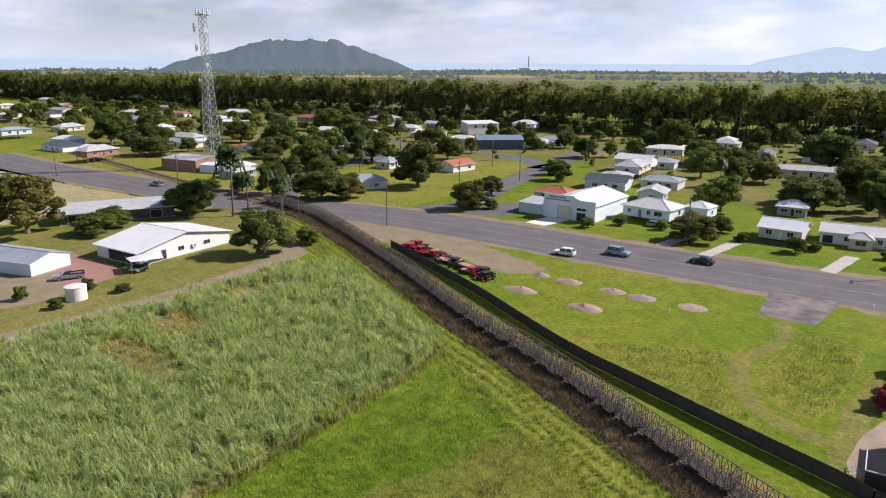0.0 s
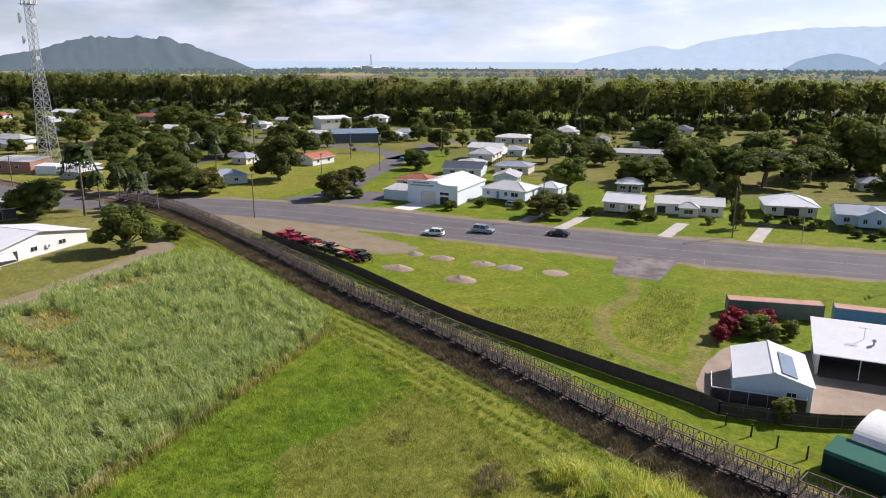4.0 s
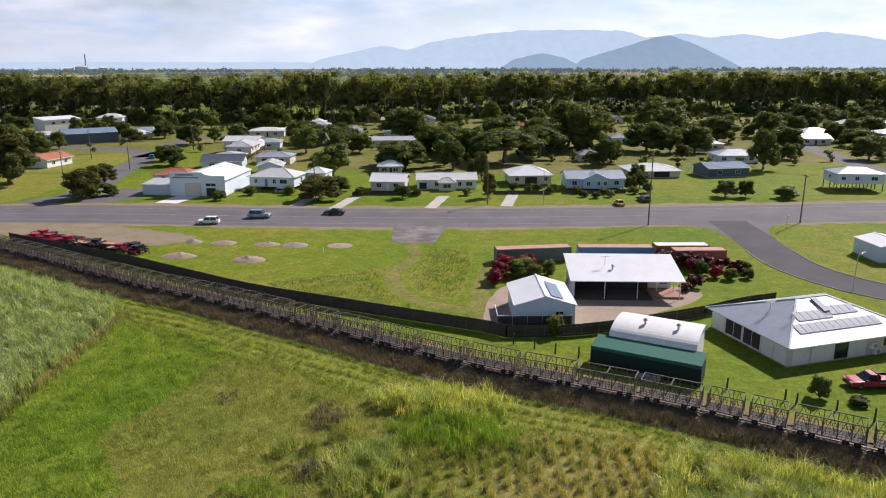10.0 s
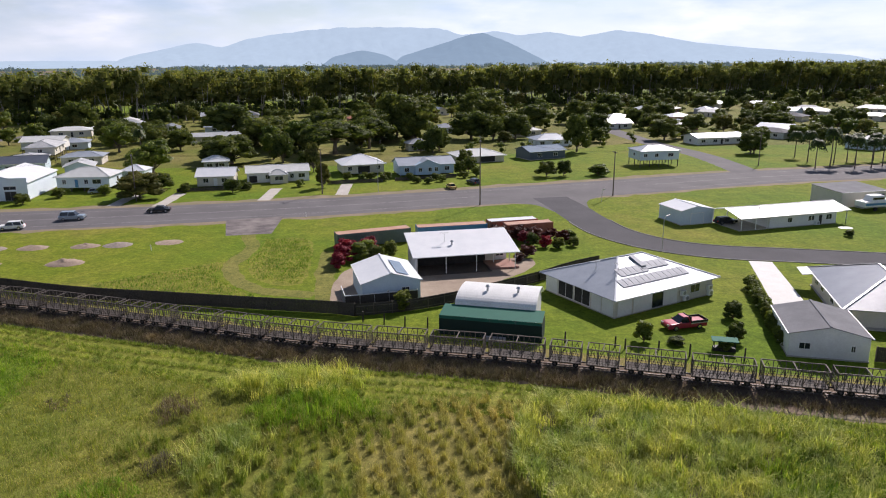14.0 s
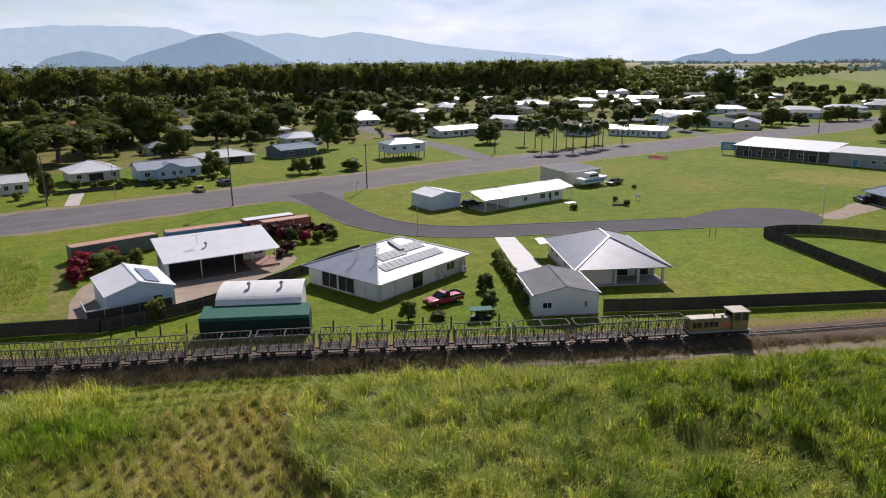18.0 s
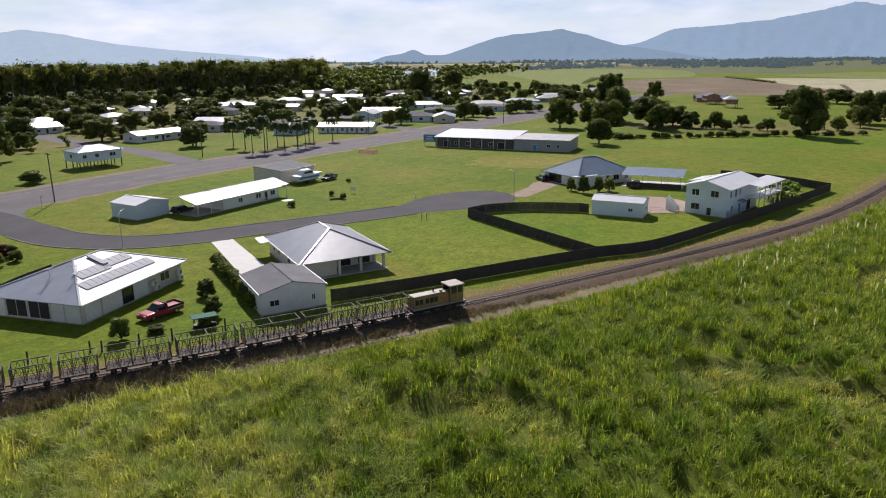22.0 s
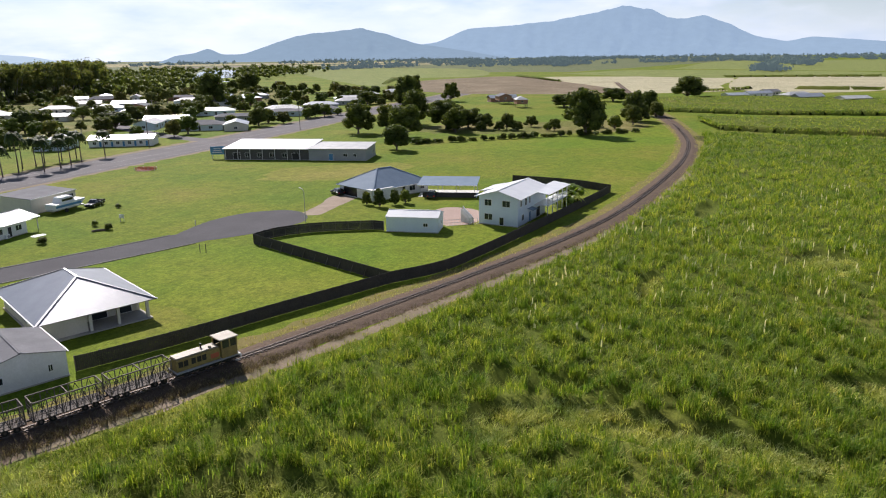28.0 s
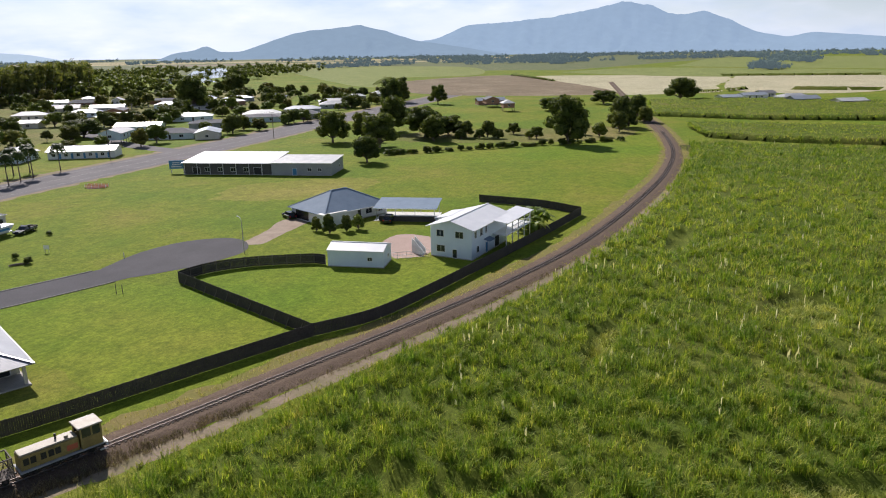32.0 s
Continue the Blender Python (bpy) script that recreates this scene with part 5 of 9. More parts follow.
house("bungalow_porch", -26.2, 182.0, 9, 4.6, 3.6, 2.5, 1.0, "hip", "cream_wall", "cream_roof", 0.3, label="projecting bay with a small hipped roof", cat="porch", wins=(("f", 0, 0.8, 2.2, 1.2),))
house("verandah_house", -4.4, 196.4, 12, 11.6, 10.6, 2.8, 2.0, "hip", "cream_wall", "white_roof", 0.7, 0.5, label="white hip-roofed house with a dark front verandah", wins=(("f", -4.0, 0.9, 1.2, 1.2), ("f", 4.2, 0.9, 1.2, 1.2)), doors=(("f", 0, 3.6, 2.1, "dark_inside"),))
bh = house("blue_timber_house", 13.6, 190.8, 9, 15.6, 9.0, 2.8, 1.5, "gable", "blue_wall", "silver_roof", 0.5, 0.6, label="light blue timber house with gables and white trim",
           wins=(("f", -5.8, 0.8, 1.4, 1.2), ("f", 5.8, 0.8, 1.4, 1.2), ("f", -2.4, 0.8, 1.0, 1.2), ("f", 2.4, 0.8, 1.0, 1.2)), doors=(("f", 0, 1.2, 2.1, "white_paint"),))
g2 = part("front_gable", gable_shell(6.0, 7.2, 3.3, 1.5, 0.6), M["blue_wall"], bh)
g2.matrix_basis = pose(0, -2.6, 0, 0, 0, 90)
rf = part("front_gable_roof", roof_slabs([[(-3.3, -4.0, 3.06), (3.3, -4.0, 3.06), (3.3, 0, 4.86), (-3.3, 0, 4.86)], [(3.3, 4.0, 3.06), (-3.3, 4.0, 3.06), (-3.3, 0, 4.86), (3.3, 0, 4.86)]]), M["silver_roof"], bh)
rf.matrix_basis = pose(0, -2.6, 0, 0, 0, 90)
for x in (-2.2, 0.6, 2.4):
    ob = window_on(bh, "f", x, 1.4, 1.0, 1.2, 1, 1)
    ob.matrix_basis = pose(x, -5.6, 1.4)
house("low_carport", 33.0, 216.0, 10, 15.0, 11.0, 2.3, 1.5, "hip", "cream_wall", "cream_roof", 0.8, label="low open garage under a wide cream roof", cat="garage", doors=(("f", 2, 5.0, 2.0, "dark_inside"),))
house("navy_house", 55.0, 219.0, 18, 13.4, 9.0, 2.8, 1.3, "gable", "navy_wall", "blue_roof", 0.5, label="navy blue clad house with solar panels", wins=(("f", -3, 0.9, 1.6, 1.1), ("f", 3, 0.9, 1.6, 1.1)))
house("stilt_house", 84.6, 196.6, 3, 12.4, 8.4, 2.8, 1.3, "hip", "pale_blue_wall", "silver_roof", 0.35, 2.1, label="pale blue house raised on tall stumps", wins=(("f", -4.5, 0.9, 1.2, 1.1), ("f", -1, 0.9, 1.2, 1.1), ("f", 3.5, 0.9, 1.8, 1.1), ("l", 0, 0.9, 1.2, 1.1)))
house("motel_block", 192.4, 209.0, -56, 22.0, 9.0, 2.8, 1.2, "gable", "white_wall", "white_roof", 0.6, label="long white motel block with blue doors", cat="motel", wins=tuple(("f", x, 0.9, 1.2, 1.1) for x in (-9, -5, -1, 3, 7)), doors=tuple(("f", x, 0.9, 2.0, "blue_paint") for x in (-7, -3, 1, 5, 9)))

# west side
# wide dark door panels stand for the shade of an open carport
wh = house("lowset_house", -140.4, 80.8, 8, 14.0, 23.0, 2.8, 2.1, "gable", "white_wall", "white_roof", 0.6, label="white lowset house with a broad white gable roof", wins=(("r", -1.5, 1.1, 1.6, 1.0), ("r", 5.2, 1.1, 1.8, 1.0)), doors=(("f", 1.5, 9.0, 2.3, "dark_inside"), ("r", -7.4, 4.6, 2.2, "dark_inside")))
air_unit(wh, 7.2, 1.6, 1.2, 90)
sail = thing("shade_sail", "pale shade sail over a parked car", "shade sail", -128.4, 70.2, 0, 70)
posts_for(sail, [(-3, -2.2), (-3.4, 2.6), (2.8, -2.4)], 2.6, 0.1, "galv")
part("sail", roof_slabs([[(-3, -2.2, 2.5), (2.8, -2.4, 2.6), (3.0, 2.4, 3.2), (-3.4, 2.6, 2.2)]], 0.03), M["white_wall"], sail)
house("long_steel_shed", -150.0, 54.6, 20, 18.0, 9.0, 2.6, 1.2, "gable", "pale_blue_wall", "silver_roof", 0.2, label="long pale blue steel shed", cat="shed")
# the open side's shade is painted as a dark wall and door panels
house("machinery_shed", -180.0, 89.2, 68, 27.0, 9.0, 2.9, 1.1, "mono", "shade_wall", "old_roof", 0.7, label="old open machinery shed with a weathered grey roof", cat="shed", doors=(("f", -6, 11.0, 2.4, "dark_inside"), ("f", 9, 3.0, 2.2, "dark_inside")))
house("brick_hall", -247.0, 149.0, 15, 17.0, 10.0, 4.2, 0.6, "mono", "brick_wall", "old_roof", 0.3, label="brown brick hall with a flat grey roof", cat="hall", wins=(("f", -4, 1.5, 1.4, 1.2), ("f", 3, 1.5, 1.4, 1.2)))
house("corner_house", -166.0, 164.0, 60, 13.0, 9.0, 2.8, 1.7, "hip", "pale_blue_wall", "silver_roof", 0.6, label="pale blue house with an old silver hip roof", wins=(("f", -3, 0.9, 1.4, 1.1), ("f", 3, 0.9, 1.4, 1.1)))
house("red_roof_house", -168.0, 214.0, 86, 12.0, 8.0, 2.8, 1.5, "gable", "white_wall", "red_roof", 0.5, label="white house with a rust-red roof", wins=(("f", -3, 0.9, 1.4, 1.1), ("f", 3, 0.9, 1.4, 1.1)))
house("navy_shed", -200.0, 285.0, 42, 22.0, 14.0, 4.6, 1.6, "gable", "navy_wall", "blue_roof", 0.2, label="large navy blue steel shed", cat="shed")
house("white_block", -252.0, 338.0, 60, 19.0, 12.0, 6.0, 1.0, "mono", "white_wall", "white_roof", 0.3, label="two-storey white block building", cat="building", wins=(("f", -5, 3.8, 1.8, 1.2), ("f", 0, 3.8, 1.8, 1.2), ("f", 5, 3.8, 1.8, 1.2)))

# containers by the carport
def container(x, y, rz, L, top, side, label):
    c = thing("shipping_container", label, "container", x, y, 0, rz, "containers behind the carport")
    bevelled(part("box", Shape().box(0, 0, 0.1, L, 2.44, 2.4), M[side], c), 0.05)
    part("roof_sheet", Shape().box(0, 0, 2.5, L - 0.15, 2.3, 0.06), M[top], c)
    for k in range(int(L / 0.55)):
        part("rib", Shape().box(-L / 2 + 0.35 + k * 0.55, -1.24, 0.25, 0.22, 0.05, 2.1), M[side], c)
    for sx in (-1, 1):
        for sy in (-1, 1):
            part("corner_post", Shape().box(sx * (L / 2 - 0.08), sy * 1.18, 0.0, 0.18, 0.16, 2.62), M[side], c)


container(-2.2, 112.2, 15, 13.4, "rust_roof", "green_sheet", "dark green container with a rusty top")
container(12.2, 114.6, 6, 13.0, "rust_roof", "blue_paint", "blue container with a rust-streaked top")
container(24.0, 117.4, 8, 9.4, "white_roof", "red_roof", "rust-red container with a pale top")
container(26.4, 114.2, 8, 9.0, "rust_roof", "red_roof", "faded red container with a pinkish top")
# ---- fences ----
def paling_fence(name, pts, h, label, gap=2.4, rail_side=1):
    """Posts, rails and panels of upright palings along a line."""
    f = thing(name, label, "fence")
    line = spline(pts, 0.6) if len(pts) > 2 else [Vector((*pts[0], 0)).lerp(Vector((*pts[1], 0)), k / 40) for k in range(41)]
    run = [0.0]
    for a, b in zip(line, line[1:]):
        run.append(run[-1] + (b - a).length)
    n = max(1, round(run[-1] / gap))

    def at(d):
        i = max(0, min(len(run) - 2, int(np.searchsorted(run, d)) - 1))
        return line[i].lerp(line[i + 1], min(1, max(0, (d - run[i]) / max(1e-6, run[i + 1] - run[i]))))

    for k in range(n + 1):
        p = at(run[-1] * k / n)
        part("post", Shape().box(p.x, p.y, 0, 0.12, 0.12, h + 0.06), M["post_wood"], f)
    for k in range(n):
        p, q = at(run[-1] * k / n), at(run[-1] * (k + 1) / n)
        d = (q - p).normalized()
        side = Vector((-d.y, d.x, 0)) * rail_side
        s = Shape()
        c = max(1, round((q - p).length / 0.2))
        for j in range(c):
            m = p.lerp(q, (j + 0.5) / c) + side * 0.07
            hh = h * (1 + 0.02 * noise.noise(m * 3.1))
            s.box(m.x, m.y, 0.03, (q - p).length / c - 0.012, 0.022, hh, math.degrees(math.atan2(d.y, d.x)))
        tagged(part("panel", s, M["fence_wood"], f), kind="stuff")
        for z in (0.35, h - 0.3):
            part("rail", Shape().bar(p + Vector((0, 0, z)), q + Vector((0, 0, z)), 0.05, 0.09), M["post_wood"], f)
    return f


paling_fence("timber_fence_long", [(-104.6, 113.8), (-86, 106.6), (-70.2, 100.2), (-45.7, 88.6), (-30.6, 83.6), (-16.6, 79.2), (-7.4, 76.4), (-5.2, 75.2)], 1.75, "long dark-stained paling fence beside the railway", rail_side=-1)
paling_fence("timber_fence_yard", [(-5.2, 75.2), (1.5, 76.2), (7.2, 78.2), (14, 81.8), (21.6, 86.2)], 1.6, "dark paling fence round the yard")
paling_fence("timber_fence_yard_east", [(21.6, 86.2), (27.5, 90.5), (33, 93.4)], 1.6, "dark paling fence between two yards")
paling_fence("timber_fence_lawn", [(50.4, 53.8), (56, 51.2), (62, 48.6), (73, 44.4), (88.8, 38.2)], 1.7, "dark paling fence along the lawn", rail_side=-1)
paling_fence("timber_fence_cross", [(88.8, 38.2), (98.6, 70.7)], 1.75, "dark paling fence with strutted posts across the lawn")
paling_fence("timber_fence_shed", [(98.6, 70.7), (103.5, 70.0), (109.5, 65.6), (115.2, 57.0), (115.4, 54.6)], 1.75, "dark paling fence behind the lawn")
paling_fence("timber_fence_track", [(88.8, 38.2), (96.5, 33.9), (107, 31.8), (121.3, 29.8), (134, 28.2), (147.1, 26.6), (158, 25.4), (167.6, 24.6)], 1.75, "dark paling fence following the railway curve", rail_side=-1)
paling_fence("timber_fence_far", [(167.6, 24.6), (171.5, 35), (172, 50)], 1.75, "dark paling fence at the end of the yard")
paling_fence("garden_fence_blue_house", [(5.0, 179.0), (22.0, 182.6)], 0.95, "low grey paling fence before the blue timber house", 4.2)
paling_fence("garden_fence_verandah", [(-13.0, 176.4), (1.5, 178.6)], 0.95, "low grey paling fence before the verandah house", 4.2)
paling_fence("garden_fence_cottage", [(-50.0, 170.6), (-33.0, 172.6)], 0.95, "low grey paling fence before the cream cottage", 4.2)
gate = thing("wire_gate", "light galvanised mesh gate between shed and house", "gate", 124.4, 43.0, 0, -50)
for z in (0.15, 0.7, 1.25):
    part("bar", Shape().bar((-3.2, 0, z), (3.2, 0, z), 0.05), M["galv"], gate)
for k in range(9):
    part("upright", Shape().box(-3.2 + 0.8 * k, 0, 0, 0.045, 0.045, 1.3), M["galv"], gate)
for k in range(11):
    a, b = Vector((88.8, 38.2, 0)), Vector((98.6, 70.7, 0))
    p = a.lerp(b, (k + 0.7) / 11.6)
    tagged(part("fence_strut", Shape().bar((p.x - 0.7, p.y + 0.2, 0.05), (p.x - 0.05, p.y, 1.3), 0.09), M["post_wood"]), "short grey timber strut leaning on the fence", "strut", "fence struts")
for x, y, h in ((18.9, 63.2, 1.4), (24.2, 61.3, 1.3), (25.1, 60.6, 1.25), (28.6, 59.6, 1.2), (31.3, 57.6, 1.5), (36.6, 55.7, 1.5), (-4.2, 73.1, 1.4), (-1.6, 71.9, 1.4), (0.9, 70.7, 1.4), (3.6, 69.7, 1.5)):
    s = Shape().tube([(0, 0, 0), (0.02, 0, h * 0.6), (0.03, 0.02, h)], [0.10, 0.095, 0.085], 8)
    ob = tagged(part("timber_post", s, M["fence_wood"]), "dark weathered timber post standing in the lawn", "post", "posts along the railway")
    ob.matrix_basis = pose(x, y, 0)

# ---- train ----
def wheel_set(owner, x, r=0.29):
    for sy in (-0.33, 0.33):
        w = part("wheel", Shape().disc((x, sy, r), (0, 1, 0), r, 0.1, 14), M["black_steel"], owner)
        part("hub", Shape().disc((x, sy * 1.22, r), (0, 1, 0), r * 0.4, 0.05, 10), M["rail_steel"], w)
    part("axle", Shape().bar((x, -0.36, r), (x, 0.36, r), 0.09), M["black_steel"], owner)


def cane_bin(L):
    b = thing("cane_bin", "empty open-topped steel mesh cane bin on rail wheels", "cane bin", group="train of cane bins")
    W, z0, z1 = 1.9, 0.82, 2.5
    part("chassis", Shape().box(0, 0.42, 0.5, L - 0.3, 0.14, 0.24).box(0, -0.42, 0.5, L - 0.3, 0.14, 0.24).box(0, 0, 0.74, L - 0.25, W, 0.07), M["mesh_steel"], b)
    part("coupler", Shape().bar((-L / 2 - 0.15, 0, 0.6), (L / 2 + 0.15, 0, 0.6), 0.14, 0.12), M["black_steel"], b)
    for x in (-L * 0.3, L * 0.3) if L < 5 else (-L * 0.37, -L * 0.22, L * 0.22, L * 0.37):
        wheel_set(b, x)
    hx, hy = L / 2 - 0.2, W / 2
    for a, c in (((-hx, -hy), (hx, -hy)), ((hx, -hy), (hx, hy)), ((hx, hy), (-hx, hy)), ((-hx, hy), (-hx, -hy))):
        part("top_rail", Shape().bar((*a, z1), (*c, z1), 0.095), M["bin_steel"], b)
    n = 5 if L > 5 else 3
    for k in range(n + 1):
        x = -hx + 2 * hx * k / n
        for sy in (-hy, hy):
            part("post", Shape().bar((x, sy, z0), (x, sy, z1), 0.075), M["bin_steel"], b)
    part("cross_bar", Shape().bar((0, -hy, z1 - 0.02), (0, hy, z1 - 0.02), 0.1), M["bin_steel"], b)
    for sy in (-hy, hy):
        s = Shape()
        m = int(L / 0.34)
        for k in range(m + 1):
            x = -hx + 2 * hx * k / m
            s.bar((x, sy, z0), (x, sy, z0 + 0.85), 0.032)
        for k in range(n):
            xa, xb = -hx + 2 * hx * k / n, -hx + 2 * hx * (k + 1) / n
            s.bar((xa, sy, z0 + 0.05), ((xa + xb) / 2, sy, z1 - 0.1), 0.045)
            s.bar(((xa + xb) / 2, sy, z1 - 0.1), (xb, sy, z0 + 0.05), 0.045)
        for z in (1.05, 1.3, 1.6):
            s.bar((-hx, sy, z), (hx, sy, z), 0.03)
        part("side_mesh", s, M["mesh_steel"], b)
    for sx in (-hx, hx):
        s = Shape()
        for k in range(1, 6):
            s.bar((sx, -hy + W * k / 6, z0), (sx, -hy + W * k / 6, z1), 0.035)
        for z in (1.1, 1.5, 1.9):
            s.bar((sx, -hy, z), (sx, hy, z), 0.03)
        part("end_mesh", s, M["mesh_steel"], b)
    return b


def rail_at(x):
    """Place, heading along the rails at a given x."""
    i = min(range(len(rail_line) - 1), key=lambda k: abs(rail_line[k].x - x))
    p, q = rail_line[max(0, i - 1)], rail_line[min(len(rail_line) - 1, i + 2)]
    return rail_line[i], math.degrees(math.atan2(q.y - p.y, q.x - p.x))


run_len = [0.0]
for a, b in zip(rail_line, rail_line[1:]):
    run_len.append(run_len[-1] + (b - a).length)


def rail_by(d):
    i = max(1, min(len(run_len) - 3, int(np.searchsorted(run_len, d))))
    p = rail_line[i - 1].lerp(rail_line[i], (d - run_len[i - 1]) / max(1e-6, run_len[i] - run_len[i - 1]))
    q = rail_line[i + 1] - rail_line[i - 2]
    return p, math.degrees(math.atan2(q.y, q.x))


LOCO_X = 56.0
d = run_len[min(range(len(rail_line)), key=lambda k: abs(rail_line[k].x - LOCO_X))]
p, hd_deg = rail_by(d)
lo = thing("cane_locomotive", "yellow and cream narrow-gauge cane locomotive with front cab", "locomotive", p.x, p.y, RAIL_Z + 0.06, hd_deg)
part("frame", Shape().box(0, 0, 0.42, 6.9, 1.5, 0.34), M["black_steel"], lo)
bevelled(part("running_board", Shape().box(0, 0, 0.76, 7.0, 2.1, 0.12), M["grey_wall"], lo, "grey dusty running board"), 0.02)
for x in (-2.2, -0.6, 1.0, 2.4):
    wheel_set(lo, x, 0.36)
bevelled(part("hood", Shape().box(-1.0, 0, 0.88, 4.7, 1.55, 1.25), M["loco_yellow"], lo), 0.08, 2)
bevelled(part("hood_top", Shape().box(-1.0, 0, 2.13, 4.6, 1.35, 0.16), M["loco_cream"], lo), 0.05)
for sy in (-0.79, 0.79):
    for x in (-2.9, -2.35, -1.55, -0.95, -0.4):
        part("louvre", Shape().box(x, sy, 1.32, 0.44, 0.03, 0.6), M["black_steel"], lo)
    part("stripe", Shape().box(0.75, sy, 1.2, 0.9, 0.02, 0.5), M["orange_paint"], lo)
part("exhaust", Shape().tube([(-0.2, 0.2, 2.28), (-0.2, 0.2, 2.75)], [0.09, 0.09], 10), M["black_steel"], lo)
part("air_intake", Shape().tube([(0.5, -0.3, 2.28), (0.5, -0.3, 2.5)], [0.16, 0.16], 10), M["loco_cream"], lo)
bevelled(part("cab", Shape().box(2.35, 0, 0.88, 1.8, 1.95, 1.05), M["loco_yellow"], lo), 0.05)
for x, y in ((1.5, -0.92), (1.5, 0.92), (3.2, -0.92), (3.2, 0.92), (2.4, -0.92), (2.4, 0.92)):
    part("cab_pillar", Shape().box(x, y, 1.93, 0.13, 0.12, 0.9), M["loco_yellow"], lo)
for sy in (-0.91, 0.91):
    part("cab_window", Shape().box(1.95, sy, 1.95, 0.76, 0.04, 0.85), M["glass"], lo)
    part("cab_window", Shape().box(2.8, sy, 1.95, 0.66, 0.04, 0.85), M["glass"], lo)
part("windscreen", Shape().box(3.2, 0, 1.95, 0.05, 1.7, 0.85), M["glass"], lo)
bevelled(part("cab_roof", Shape().box(2.35, 0, 2.83, 2.15, 2.15, 0.14), M["loco_cream"], lo), 0.05)
for k in range(7):
    part("chevron", Shape().add([(3.27, -0.96 + 0.27 * k, 0.9), (3.27, -0.82 + 0.27 * k, 0.9), (3.27, -0.72 + 0.27 * k, 1.35), (3.27, -0.86 + 0.27 * k, 1.35), (3.29, -0.96 + 0.27 * k, 0.9), (3.29, -0.82 + 0.27 * k, 0.9), (3.29, -0.72 + 0.27 * k, 1.35), (3.29, -0.86 + 0.27 * k, 1.35)],
                                [(0, 1, 2, 3), (7, 6, 5, 4), (0, 4, 5, 1), (1, 5, 6, 2), (2, 6, 7, 3), (3, 7, 4, 0)]), M["red_paint"] if k % 2 else M["white_paint"], lo)
for y in (-0.5, 0.5):
    part("headlight", Shape().disc((3.3, y, 2.7), (1, 0, 0), 0.13, 0.12), M["lamp_glass"], lo)
part("buffer_beam", Shape().box(3.55, 0, 0.45, 0.18, 1.9, 0.34), M["white_paint"], lo)
part("step", Shape().box(3.1, -1.05, 0.25, 0.5, 0.2, 0.06), M["white_paint"], lo)
part("step", Shape().box(3.1, 1.05, 0.25, 0.5, 0.2, 0.06), M["white_paint"], lo)
d -= 3.6
first = {}
k = 0
while d > 20 and k < 40:
    L = 3.6 if k % 9 in (5, 6) else 6.2
    d -= L / 2 + 0.1
    p, a = rail_by(d)
    m = pose(p.x, p.y, RAIL_Z + 0.06, 0, 0, a)
    if L not in first:
        first[L] = cane_bin(L)
        first[L].matrix_basis = m
    else:
        copy_thing(first[L], m)
    d -= L / 2 + 0.15
    k += 1

# ---- poles, lamps, wires ----
def power_pole(x, y, h, rz, arms=1):
    p = thing("power_pole", "weathered timber power pole with cross-arm", "pole", x, y, 0, rz, "power poles")
    part("shaft", Shape().tube([(0, 0, 0), (0, 0, h)], [0.16, 0.11], 10), M["pole_wood"], p)
    for k in range(arms):
        z = h - 0.35 - 0.9 * k
        part("cross_arm", Shape().box(0, 0.12, z, 0.11, 2.3, 0.11), M["pole_wood"], p)
        for y2 in (-0.9, -0.35, 0.35, 0.9):
            part("insulator", Shape().tube([(0, 0.12 + y2, z + 0.11), (0, 0.12 + y2, z + 0.3)], [0.05, 0.035], 8), M["grey_paint"], p)
    return p


POLES = [(-218, 128, 9.5), (-163.7, 231, 10.5), (-120.6, 128.7, 11), (-56.8, 160.2, 11), (-13.7, 163, 11), (22.3, 143.7, 15.4), (55.4, 149.9, 10.6), (-136, 209.5, 10), (-140.6, 182, 9), (-264.7, 108, 10),
         (115, 190, 10), (190, 194, 11), (259, 179, 11), (320, 186, 10), (-140, 263, 10)]
for x, y, h in POLES:
    power_pole(x, y, h, 8 if h < 15 else 5, 1 if h < 12 else 2)


def wire(a, b, sag=0.8):
    s = Shape()
    a, b = Vector(a), Vector(b)
    pts = [a.lerp(b, t / 10) - Vector((0, 0, sag * 4 * (t / 10) * (1 - t / 10))) for t in range(11)]
    s.tube(pts, [0.012] * 11, 4)
    tagged(part("power_line", s, M["black_steel"]), "thin black power line between poles", "wire", "power lines")


for (x1, y1, h1), (x2, y2, h2) in ((POLES[2], POLES[3]), (POLES[3], POLES[4]), (POLES[4], POLES[5]), (POLES[5], POLES[6]), (POLES[6], POLES[10]), (POLES[10], POLES[11]), (POLES[11], POLES[12])):
    for o in (-0.8, 0.9):
        wire((x1, y1 + o, h1 - 0.1), (x2, y2 + o, h2 - 0.1))


def street_lamp(x, y, h, rz, reach=1.6):
    p = thing("street_lamp", "slim galvanised street lamp with a short arm", "street lamp", x, y, 0, rz, "street lamps")
    part("pole", Shape().tube([(0, 0, 0), (0, 0, h * 0.93), (reach * 0.4, 0, h * 0.99), (reach, 0, h)], [0.07, 0.05, 0.04, 0.035], 8), M["galv"], p)
    part("lamp_head", Shape().box(reach + 0.2, 0, h - 0.06, 0.55, 0.2, 0.12, taper=0.8), M["galv"], p)


for x, y, h, rz in ((46.4, 100.3, 6.0, 40), (115.6, 72.2, 6.5, 60), (0, 163.5, 8.5, -90), (-144.9, 120.6, 6.0, 0)):
    street_lamp(x, y, h, rz)

mast = thing("radio_mast", "tall grey lattice radio mast carrying dish antennas", "radio mast", -240.0, 155.5, 0, 20)
MH = 57.0
